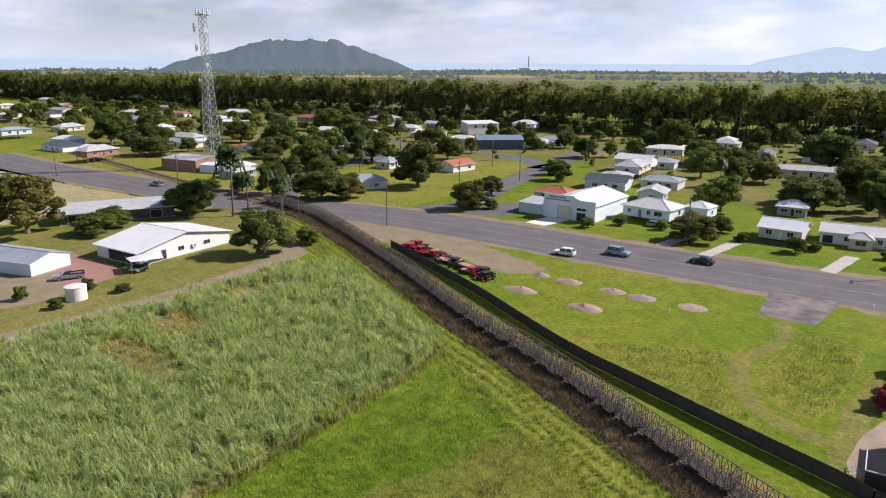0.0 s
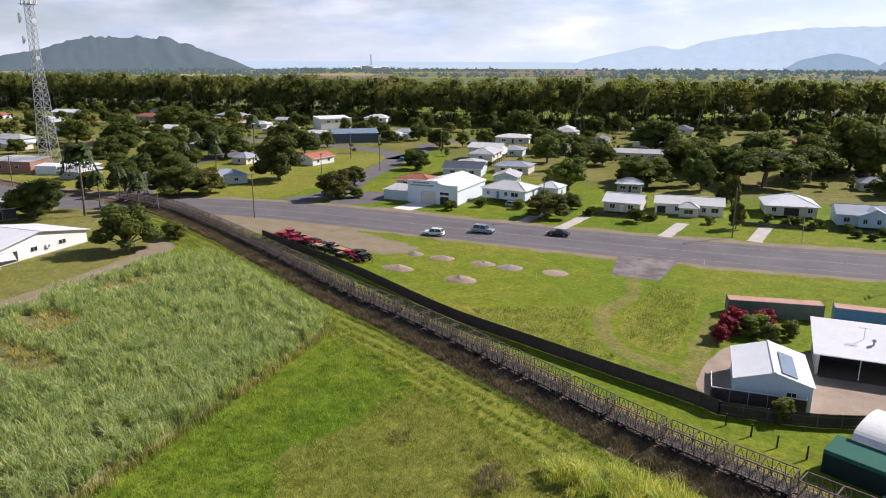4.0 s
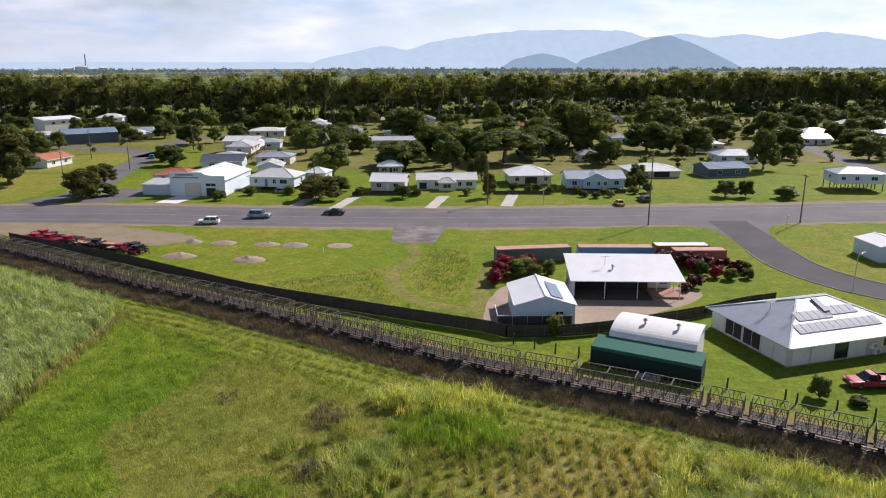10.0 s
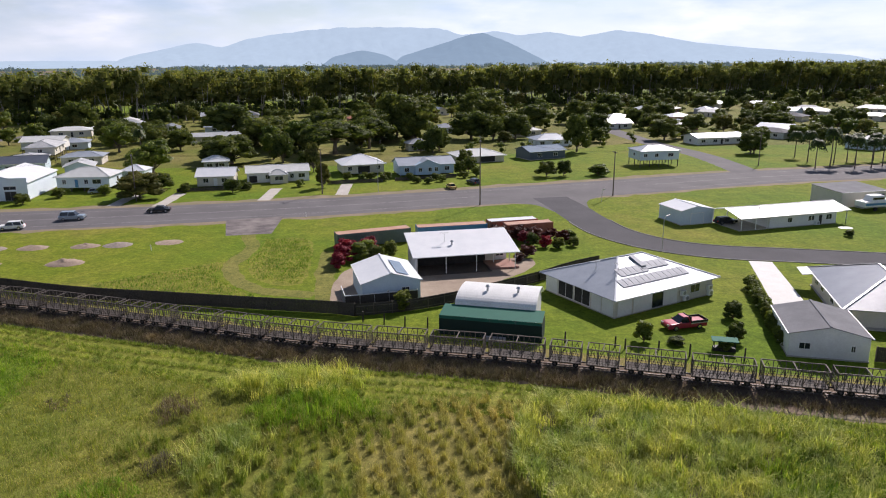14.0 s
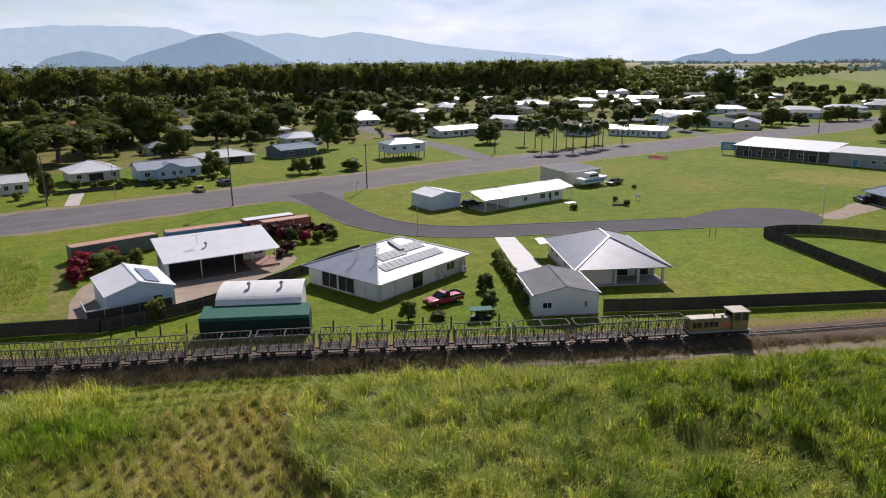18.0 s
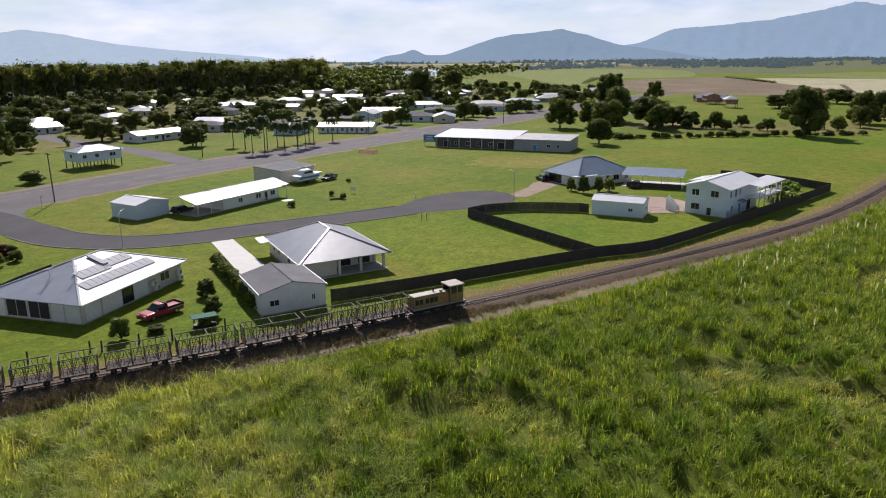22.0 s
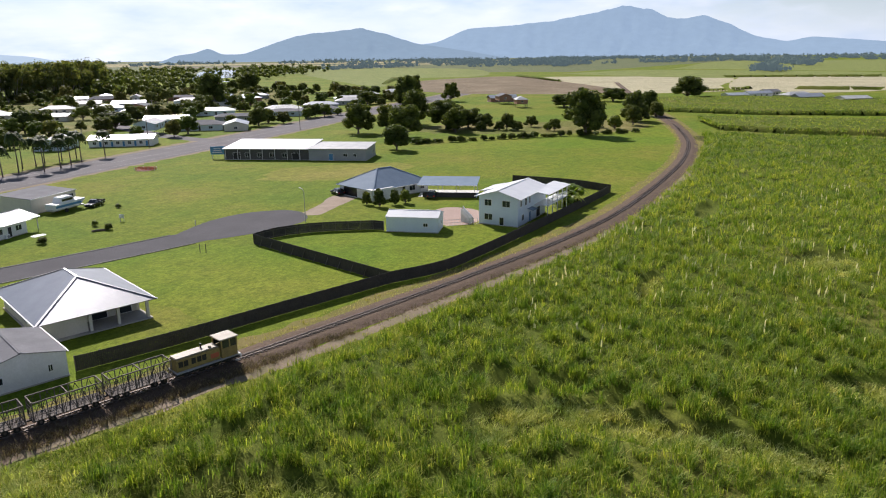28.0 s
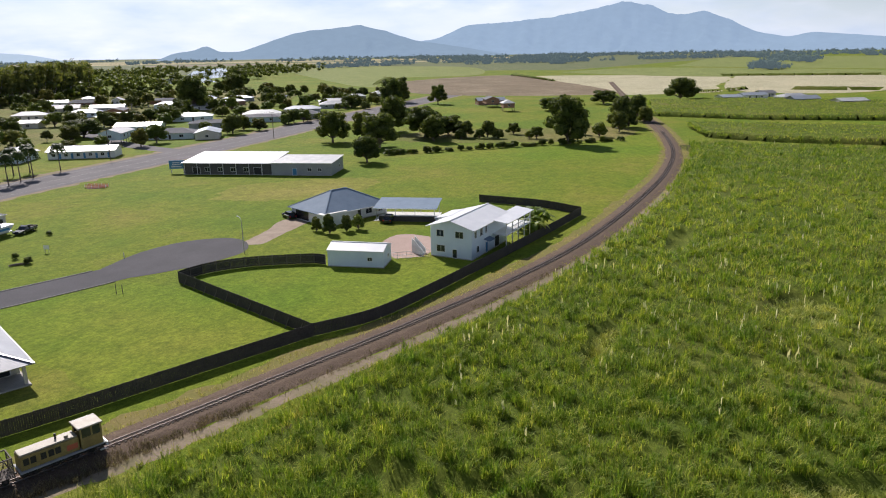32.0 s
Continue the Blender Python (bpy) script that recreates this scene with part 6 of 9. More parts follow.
def mast_half(z):
    return 2.6 - 1.55 * min(1, z / 42.0)


legs = [(-1, -1), (1, -1), (1, 1), (-1, 1)]
for sx, sy in legs:
    part("leg", Shape().tube([(sx * mast_half(z), sy * mast_half(z), z) for z in (0, 14, 28, 42, MH)], [0.13, 0.12, 0.1, 0.09, 0.08], 6), M["galv"], mast)
z = 0.0
while z < MH - 1:
    st_h = 3.4 - 1.6 * z / MH
    a, b = mast_half(z), mast_half(z + st_h)
    for (x1, y1), (x2, y2) in zip(legs, legs[1:] + legs[:1]):
        part("brace", Shape().bar((x1 * a, y1 * a, z), (x2 * b, y2 * b, z + st_h), 0.09), M["galv"], mast)
        part("brace", Shape().bar((x2 * a, y2 * a, z), (x1 * b, y1 * b, z + st_h), 0.09), M["galv"], mast)
        part("ring_bar", Shape().bar((x1 * b, y1 * b, z + st_h), (x2 * b, y2 * b, z + st_h), 0.08), M["galv"], mast)
    z += st_h
part("platform", Shape().box(0, 0, MH - 1.0, 4.4, 4.4, 0.15), M["galv"], mast)
for k in range(9):
    a = k * 0.698
    part("panel_antenna", Shape().box(2.3 * math.cos(a), 2.3 * math.sin(a), MH - 1.4, 0.35, 0.25, 2.5), M["white_paint"], mast)
for x, y, zz, r in ((-2.0, -2.0, 51.5, 1.7), (-1.8, -1.8, 44.5, 1.4), (1.8, -1.2, 50.5, 0.9), (-1.6, -1.6, 33.0, 0.8), (1.6, -1.4, 38.5, 0.7)):
    dv = Vector((x, y, 0)).normalized()
    dish = part("dish", Shape().tube([Vector((x, y, zz)) - dv * 0.2, Vector((x, y, zz)) + dv * 0.25, Vector((x, y, zz)) + dv * 0.55], [0.2, r * 0.8, r], 18), M["grey_paint"], mast)
    part("dish_cover", Shape().tube([Vector((x, y, zz)) + dv * 0.55, Vector((x, y, zz)) + dv * 0.7], [r, r * 0.95], 18), M["white_wall"], dish)
eq = house("equipment_hut", -232.0, 150.0, 20, 8, 5, 3.0, 0.4, "mono", "ice_wall", "white_roof", 0.2, label="pale equipment hut below the mast", cat="hut")

# ---- vehicles ----
def car(name, x, y, rz, paint, label, L=4.6, W=1.85, H=1.5, style="suv"):
    c = thing(name, label, "car", x, y, 0.0, rz, "parked cars")
    h0 = 0.32
    belt = H * 0.58
    s = Shape()
    prof = [(-L / 2, h0), (L / 2, h0), (L / 2, belt * 0.86), (L / 2 - 0.25, belt * 0.98), (L * 0.22, belt), (-L / 2 + 0.08, belt), (-L / 2, belt * 0.9)]
    s.extrude(prof, -W / 2, W / 2)
    bevelled(part("body", s, M[paint], c), 0.09, 2)
    back = {"suv": -L / 2 + 0.28, "sedan": -L * 0.36, "ute": -L * 0.06}[style]
    roof_back = {"suv": -L / 2 + 0.6, "sedan": -L * 0.2, "ute": -L * 0.02}[style]
    s = Shape()
    cab = [(back, belt - 0.04), (L * 0.25, belt - 0.04), (L * 0.10, H - 0.08), (roof_back, H - 0.08)]
    vs = [(px, -W / 2 + 0.07, pz) if pz < H * 0.8 else (px, -W / 2 + 0.26, pz) for px, pz in cab] + [(px, W / 2 - 0.07, pz) if pz < H * 0.8 else (px, W / 2 - 0.26, pz) for px, pz in cab]
    s.add(vs, [(0, 1, 2, 3), (7, 6, 5, 4), (0, 4, 5, 1), (1, 5, 6, 2), (2, 6, 7, 3), (3, 7, 4, 0)])
    part("window_glass", s, M["car_glass"], c)
    bevelled(part("roof_panel", Shape().box((roof_back + L * 0.10) / 2, 0, H - 0.09, L * 0.10 - roof_back + 0.1, W - 0.48, 0.09), M[paint], c), 0.03)
    for sy in (-1, 1):
        for px in ([back + 0.05, (back + L * 0.25) / 2 - 0.1] if style != "ute" else [back]):
            part("pillar", Shape().bar((px, sy * (W / 2 - 0.08), belt - 0.02), (px + 0.22, sy * (W / 2 - 0.27), H - 0.06), 0.09), M[paint], c)
        part("mirror", Shape().box(L * 0.2, sy * (W / 2 + 0.08), belt, 0.12, 0.2, 0.16), M[paint], c)
        part("headlight", Shape().box(L / 2 - 0.06, sy * (W / 2 - 0.28), belt * 0.72, 0.16, 0.42, 0.18), M["lamp_glass"], c)
        part("tail_light", Shape().box(-L / 2 + 0.04, sy * (W / 2 - 0.22), belt * 0.7, 0.12, 0.3, 0.25), M["tail_red"], c)
        for px in (-L * 0.3, L * 0.31):
            w = part("wheel", Shape().disc((px, sy * (W / 2 - 0.1), 0.34), (0, 1, 0), 0.34, 0.24, 16), M["rubber"], c)
            part("rim", Shape().disc((px, sy * (W / 2 + 0.02), 0.34), (0, 1, 0), 0.2, 0.03, 12), M["chrome"], w)
    part("bumper", Shape().box(L / 2 - 0.02, 0, h0 + 0.02, 0.16, W - 0.2, 0.22), M["black_paint"], c)
    if style == "ute":
        t = part("tray", Shape().box(-L * 0.29, 0, belt * 0.82, L * 0.44, W + 0.05, 0.1), M["galv"], c)
        for sy in (-1, 1):
            part("tray_side", Shape().box(-L * 0.29, sy * (W / 2), belt * 0.82 + 0.1, L * 0.44, 0.05, 0.28), M["black_steel"], t)
        part("tailboard", Shape().box(-L * 0.5 - 0.02, 0, belt * 0.82 + 0.1, 0.05, W, 0.28), M["black_steel"], t)
        part("headboard", Shape().box(-L * 0.07, 0, belt * 0.82 + 0.1, 0.05, W, 0.75), M["black_steel"], t)
    return c


car("white_suv", -72.6, 133.6, 190, "white_paint", "white sport utility car parked at the road edge", 4.6, 1.9, 1.65)
car("silver_four_wheel_drive", -64.0, 141.0, 3, "silver_paint", "silver-blue four-wheel drive on the main road", 5.0, 1.95, 1.85)
car("black_sedan", -48.0, 146.4, 184, "black_paint", "black sedan on the main road", 4.8, 1.85, 1.42, "sedan")
car("yellow_car", 18.5, 165.5, 100, "yellow_paint", "small yellow car parked on the verge", 4.2, 1.75, 1.4, "sedan")
car("dark_car", 25.2, 171.6, 110, "navy_paint", "dark blue car parked by a driveway", 4.6, 1.85, 1.5)
car("red_utility", 34.5, 66.0, 188, "red_paint", "red utility truck with an empty flat tray on the lawn", 5.2, 1.85, 1.65, "ute")
car("grey_utility", -133.6, 57.6, 250, "grey_paint", "grey utility carrying red gear in the yard", 5.3, 1.9, 1.75, "ute")
car("silver_hatchback", -129.0, 69.0, 300, "silver_paint", "silver hatchback under a shade sail", 4.4, 1.8, 1.45)
car("silver_pickup", -219.0, 121.0, 190, "silver_paint", "silver pickup on the road below the mast", 5.0, 1.85, 1.7, "ute")
car("blue_car", -143.0, 236.0, 120, "blue_paint", "blue car on the town street", 4.5, 1.8, 1.5)
car("blue_hatchback", -69.5, 172.2, 10, "silver_paint", "pale blue car parked beside the timber house", 4.4, 1.8, 1.45)
car("black_utility", 110.5, 124.6, 200, "black_paint", "black utility with an open tray beside the caravan", 5.2, 1.9, 1.5, "ute")
car("dark_hatchback", 141.6, 82.0, 60, "black_paint", "dark hatchback parked by the garage", 4.3, 1.8, 1.5)
car("grey_car", 67.0, 118.2, 10, "black_paint", "dark car under the carport", 4.5, 1.8, 1.45)
cv = thing("boat_on_trailer", "white cabin boat on a trailer", "boat", 104.5, 126.0, 0, 8)
s = Shape()
s.extrude([(-3.0, 0.7), (2.2, 0.7), (3.4, 1.7), (-3.0, 1.6)], -1.1, 1.1)
bevelled(part("hull", s, M["white_paint"], cv), 0.12, 2)
part("hull_band", Shape().box(-0.3, -1.12, 1.0, 5.2, 0.03, 0.35), M["blue_paint"], cv)
bevelled(part("cabin", Shape().box(-0.2, 0, 1.6, 3.0, 1.8, 0.9, taper=0.8), M["white_paint"], cv), 0.06)
part("cabin_window", Shape().box(-0.2, -0.84, 1.85, 2.2, 0.06, 0.35), M["car_glass"], cv)
part("trailer_frame", Shape().box(0, 0, 0.5, 6.4, 1.4, 0.14), M["galv"], cv)
for sy in (-1, 1):
    part("wheel", Shape().disc((-0.8, sy * 1.0, 0.32), (0, 1, 0), 0.32, 0.22, 14), M["rubber"], cv)
# row of old machinery frames behind the fence
rnd = random.Random(5)
for k in range(30):
    t = k / 29
    x, y = -102 + 27 * t + rnd.uniform(-1.2, 1.2), 115.6 - 8.4 * t + rnd.uniform(0.3, 3.4)
    L, w = rnd.uniform(2.6, 5.5), rnd.uniform(0.8, 1.5)
    red = rnd.random() < 0.38
    mat = M["red_paint"] if red else M[rnd.choice(["black_steel", "black_steel", "rubber", "grey_paint", "rust_roof"])]
    ob = thing("scrap_machine", "old red farm machinery frame in the scrap row" if red else "dark rusted steel frame in the scrap row", "scrap", x, y, 0, -17 + rnd.uniform(-22, 22), "scrap row behind the fence")
    fr = Shape()
    z = rnd.uniform(0.45, 0.75)
    for sy in (-1, 1):
        fr.box(0, sy * w / 2, z, L, 0.12, 0.2)
    for j in range(4):
        fr.box(-L / 2 + 0.1 + (L - 0.2) * j / 3, 0, z, 0.12, w, 0.16)
    part("frame", fr, mat, ob)
    body = rnd.random()
    if body < 0.4:
        part("hopper", Shape().add([(-0.5, -w / 2, z + 0.2), (0.5, -w / 2, z + 0.2), (0.5, w / 2, z + 0.2), (-0.5, w / 2, z + 0.2), (-0.8, -w / 2 - 0.2, z + 0.8), (0.8, -w / 2 - 0.2, z + 0.8), (0.8, w / 2 + 0.2, z + 0.8), (-0.8, w / 2 + 0.2, z + 0.8)],
                                   [(3, 2, 1, 0), (4, 5, 6, 7), (0, 1, 5, 4), (1, 2, 6, 5), (2, 3, 7, 6), (3, 0, 4, 7)]), mat, ob)
    elif body < 0.75:
        part("tray", Shape().box(0.2, 0, z + 0.2, L * 0.7, w + 0.3, 0.08), M["black_steel"] if red else M["rust_roof"], ob)
    part("drawbar", Shape().bar((L / 2, 0, z + 0.1), (L / 2 + 0.9, 0, 0.12), 0.1), mat, ob)
    for sx in (-0.3, 0.25):
        for sy in (-1, 1):
            part("wheel", Shape().disc((L * sx, sy * (w / 2 + 0.12), 0.36), (0, 1, 0), 0.36, 0.2, 12), M["rubber"], ob)
# heaps
def heap(x, y, w, d, h, mat, label, seed):
    s = Shape()
    n, rr = 22, 7
    s.v.append((0, 0, h))
    for r in range(1, rr + 1):
        t = r / rr
        for k in range(n):
            a = 6.2832 * k / n
            q = Vector((math.cos(a) * w / 2 * t, math.sin(a) * d / 2 * t, 0))
            z = 0.85 * h * (1 - t) ** 0.8 * (1 + 0.5 * noise.noise(q * 1.5 + Vector((seed, 0, 0)))) + 0.02 * (1 - t)
            e = 1 + 0.12 * noise.noise(Vector((math.cos(a) * 2, math.sin(a) * 2, seed)))
            s.v.append((q.x * e, q.y * e, z + 0.006))
    s.f += [(0, 1 + k, 1 + (k + 1) % n) for k in range(n)]
    for r in range(rr - 1):
        s.f += [(1 + r * n + k, 1 + (r + 1) * n + k, 1 + (r + 1) * n + (k + 1) % n, 1 + r * n + (k + 1) % n) for k in range(n)]
    ob = tagged(part("gravel_heap", s, mat, smooth=True), label, "heap", "heaps on the grass")
    ob.matrix_basis = pose(x, y, 0)


for i, (x, y, w, d, h, m, lb2) in enumerate(((-66.0, 107.4, 8.2, 4.6, 0.8, "gravel", "pale gravel heap on the mown grass"), (-68.2, 117.6, 4.4, 3.6, 0.7, "grey_gravel", "small grey gravel heap on the grass"), (-62.0, 117.6, 6.4, 4.4, 0.6, "gravel", "tan gravel heap on the grass"),
                                             (-53.2, 117.6, 6.2, 4.2, 0.6, "gravel", "tan gravel heap on the grass"), (-47.6, 117.6, 6.2, 4.6, 0.6, "grey_gravel", "grey gravel heap on the grass"), (-39.0, 118.4, 6.2, 4.6, 0.25, "gravel", "flat worn patch of reddish gravel"),
                                             (-52.4, 106.4, 7.4, 5.0, 0.9, "gravel", "heap of brown branches and soil"))):
    heap(x, y, w * 0.82, d * 0.86, h, M[m], lb2, i * 3.7)
tank = thing("water_tank", "pale round concrete water tank", "water tank", -120.4, 53.4)
bevelled(part("shell", Shape().tube([(0, 0, 0), (0, 0, 2.4)], [1.7, 1.7], 26), M["pale_concrete"], tank), 0.05)
part("lid", Shape().tube([(0, 0, 2.4), (0, 0, 2.62)], [1.78, 0.5], 26), M["pale_concrete"], tank)
gb = thing("garden_bench_frame", "green-topped planter with leafy plants on the lawn", "planter", 35.9, 58.8, 0, -20)
part("canopy", Shape().box(0, 0, 1.25, 2.8, 1.5, 0.08), M["net_green"], gb)
posts_for(gb, [(-1.1, -0.4), (1.1, -0.4), (-1.1, 0.4), (1.1, 0.4)], 1.25, 0.06, "black_steel")
part("trough", Shape().box(0, 0, 0.0, 2.4, 0.9, 0.4), M["black_steel"], gb)
for x, y, rz in ((-15.8, 137.0, 0), (105.2, 90.4, 20), (-40.6, 113.0, 0)):
    ob = tagged(part("marker_post", Shape().box(0, 0, 0, 0.1, 0.1, 1.0), M["white_paint"]), "short white roadside marker post", "post", "marker posts")
    ob.matrix_basis = pose(x, y, 0, 0, 0, rz)
cv.scale = (1.3, 1.3, 1.3)
barrier = thing("safety_barrier", "orange plastic mesh barrier on short stakes", "barrier", 151.7, 154.0, 0, -68)
for x in (-2.9, -1.0, 1.0, 2.9):
    for y in (-0.8, 0.8):
        part("stake", Shape().box(x, y, 0, 0.06, 0.06, 1.05), M["galv"], barrier)
for y in (-0.8, 0.8):
    net = Shape()
    for k in range(9):
        net.bar((-2.9, y, 0.12 + 0.1 * k), (2.9, y, 0.12 + 0.1 * k), 0.045, 0.05)
    for k in range(20):
        net.bar((-2.9 + 0.305 * k, y, 0.1), (-2.9 + 0.305 * k, y, 0.96), 0.04)
    part("mesh_net", net, M["orange_paint"], barrier)
stand = thing("notice_stand", "white notice board on two short legs in the grass", "sign", 102.0, 106.4, 0, -60)
for x in (-0.35, 0.35):
    part("leg", Shape().box(x, 0, 0, 0.06, 0.06, 1.4), M["galv"], stand)
part("board", Shape().box(0, -0.06, 0.7, 0.95, 0.05, 0.75), M["white_paint"], stand)
log = tagged(part("fallen_log", Shape().tube([(-1.5, 0, 0.2), (-0.4, 0.1, 0.24), (0.7, -0.05, 0.22), (1.5, 0.1, 0.18)], [0.16, 0.22, 0.2, 0.12], 9), M["bark"]), "dark fallen log lying on the mown grass", "log")
log.matrix_basis = pose(94.6, 103.6, 0, 0, 0, -30)
mat_ob = tagged(part("groundsheet", patch([(-1.1, -0.7), (1.0, -0.8), (1.2, 0.6), (-0.9, 0.8)], 0.0, 0.15, 0.5), M["white_wall"]), "white sheet lying flat on the grass", "sheet")
mat_ob.matrix_basis = pose(87.6, 111.4, 0.03)
for x, y in ((90.5, 75.2), (90.9, 74.3)):
    ob = tagged(part("garden_stake", Shape().bar((0, 0, 0), (0, 0, 1.5), 0.07), M["post_wood"]), "thin dark stake standing in the lawn", "stake", "stakes in the lawn")
    ob.matrix_basis = pose(x, y, 0)
car("dark_wagon", 146.6, 60.0, 18, "black_paint", "dark wagon parked under the open carport", 4.7, 1.85, 1.6)
sgn = thing("street_sign", "thin street name sign on a pole", "sign", 50.5, 143.5, 0, 30)
part("pole", Shape().bar((0, 0, 0), (0, 0, 2.8), 0.06), M["galv"], sgn)
part("blade", Shape().box(0.4, 0, 2.6, 0.9, 0.03, 0.2), M["white_paint"], sgn)
# ---- plants ----
# far houses of the town: place and length
FAR = [(-584, 220, 21), (-601, 247, 22), (-416, 147, 15), (-294, 136, 14), (-539, 188, 15), (-368, 155, 14), (-575, 322, 30), (-438, 283, 32), (-342, 236, 19), (-279, 203, 16), (-337, 201, 19), (-305, 294, 17), (-225, 156, 10), (-258, 300, 17),
       (-240, 368, 14), (-190, 317, 13), (-293, 318, 19), (-355, 364, 23), (-186, 300, 11), (-109, 228, 12), (-116, 258, 13), (-122, 299, 15), (-132, 334, 14), (-93, 230, 12), (-122, 374, 12), (-90, 327, 13), (-62, 287, 21), (-78, 385, 18),
       (-66, 405, 17), (-6, 365, 10), (-48, 211, 7), (42, 415, 13), (64, 287, 14), (125, 341, 14), (146, 317, 12), (190, 368, 12), (147, 362, 11), (130, 248, 20), (188, 311, 22), (172, 275, 14), (257, 435, 18), (254, 380, 15), (227, 439, 16),
       (16, 247, 6), (67, 252, 14), (197, 390, 13), (249, 367, 19), (269, 346, 16), (241, 416, 15), (176, 224, 14), (370, 433, 22), (298, 316, 20), (405, 392, 22), (368, 324, 22), (284, 236, 20), (333, 245, 22), (367, 243, 20), (439, 353, 21),
       (262, 259, 24), (245, 222, 24), (342, 375, 24), (364, 457, 20), (253, 331, 19), (397, 371, 20), (317, 232, 18), (224, 230, 15), (343, 155, 17), (455, 160, 18), (531, -16, 20), (543, 8, 18), (521, 21, 14), (509, 271, 18), (409, 334, 18), (428, 262, 22),
       (-470, 240, 18), (-500, 290, 20), (-395, 330, 18), (-340, 330, 16), (310, 355, 17), (330, 400, 18), (215, 335, 15),
       (-667, 274, 26), (-785, 309, 19), (-569, 245, 14), (-700, 241, 14), (-440, 185, 15), (-343, 142, 17), (-318, 147, 15), (-481, 330, 26), (-539, 274, 15), (-374, 208, 11), (-316, 186, 20), (-385, 269, 14), (-216, 150, 10), (-311, 275, 11), (-429, 370, 17), (-298, 351, 10), (-338, 313, 12), (-239, 228, 12), (-192, 202, 8), (-529, 211, 10), (-226, 291, 15), (-116, 273, 18), (-110, 243, 16), (-106, 217, 13), (-86, 207, 9), (-117, 360, 11), (-79, 367, 10), (-65, 363, 9), (-67, 331, 16), (34, 307, 10), (58, 371, 10), (114, 313, 13), (140, 344, 10), (141, 303, 14), (178, 400, 12), (162, 262, 13), (234, 371, 16), (328, 351, 17), (375, 355, 21), (310, 273, 24), (252, 208, 15), (337, 223, 20), (461, 337, 16), (403, 246, 17), (475, 275, 15), (430, 373, 16), (396, 429, 13), (407, 474, 17), (436, 152, 10), (409, 131, 8), (513, -22, 18), (501, -46, 17), (567, 1, 11)]


def rand_dirs(rng, n):
    v = rng.normal(size=(n, 3))
    return v / np.linalg.norm(v, axis=1, keepdims=True)


def leaf_quads(rng, centres, outward, size, mat, name, aspect=0.6, tilt=0.7, core=None):
    """A mesh of small bent leaf sprays, each a folded quad facing roughly outward."""
    n = len(centres)
    nrm = outward + tilt * rand_dirs(rng, n)
    nrm /= np.linalg.norm(nrm, axis=1, keepdims=True)
    a = np.cross(nrm, rand_dirs(rng, n))
    a /= np.linalg.norm(a, axis=1, keepdims=True) + 1e-9
    b = np.cross(nrm, a)
    sz = size * rng.uniform(0.6, 1.5, (n, 1))
    p0 = centres - a * sz
    p1 = centres - b * sz * aspect + nrm * sz * 0.15
    p2 = centres + a * sz
    p3 = centres + b * sz * aspect + nrm * sz * 0.15
    v = np.stack([p0, p1, p2, p3], 1).reshape(-1, 3)
    f = np.arange(4 * n).reshape(n, 4)
    if core is not None:
        f = np.concatenate([f, core[1] + len(v)])
        v = np.concatenate([v, core[0]])
    return fast_mesh(name, v, f, mat)


def lump_unit(k):
    """Quads of a rounded lump, k by k on each of six sides."""
    vs, fs = [], []
    for ax in range(3):
        for sg in (-1, 1):
            o = len(vs)
            for i in range(k + 1):
                for j in range(k + 1):
                    p = [0.0, 0.0, 0.0]
                    p[ax], p[(ax + 1) % 3], p[(ax + 2) % 3] = sg, 2 * i / k - 1, 2 * j / k - 1
                    vs.append(Vector(p).normalized())
            fs += [(o + i * (k + 1) + j, o + (i + 1) * (k + 1) + j, o + (i + 1) * (k + 1) + j + 1, o + i * (k + 1) + j + 1) for i in range(k) for j in range(k)]
    return np.array(vs), np.array(fs)


LUMP = {k: lump_unit(k) for k in (1, 2)}


def cores(rng, blobs, k=2, size=0.8):
    """The dense inner mass of twigs and leaves in each lobe of a crown."""
    u, f = LUMP[k]
    b = np.array(blobs)
    r = b[:, 3][:, None, None] * size * rng.uniform(0.82, 1.12, (len(b), len(u), 1))
    v = b[:, None, :3] + u[None] * r * np.array([1, 1, 0.85])
    ff = f[None] + (np.arange(len(b)) * len(u))[:, None, None]
    return v.reshape(-1, 3), ff.reshape(-1, 4)


def crown_points(rng, blobs, n):
    """Places near the skin of a cluster of lumpy balls (x, y, z, r)."""
    bl = np.array(blobs)
    w = bl[:, 3] ** 2
    pick = rng.choice(len(bl), n, p=w / w.sum())
    d = rand_dirs(rng, n)
    d[:, 2] = np.abs(d[:, 2]) * rng.choice([1, 1, 1, -0.6], n)
    r = bl[pick, 3] * rng.uniform(0.55, 1.06, n) ** 0.5
    return bl[pick, :3] + d * r[:, None] * np.array([1, 1, 0.85]), d


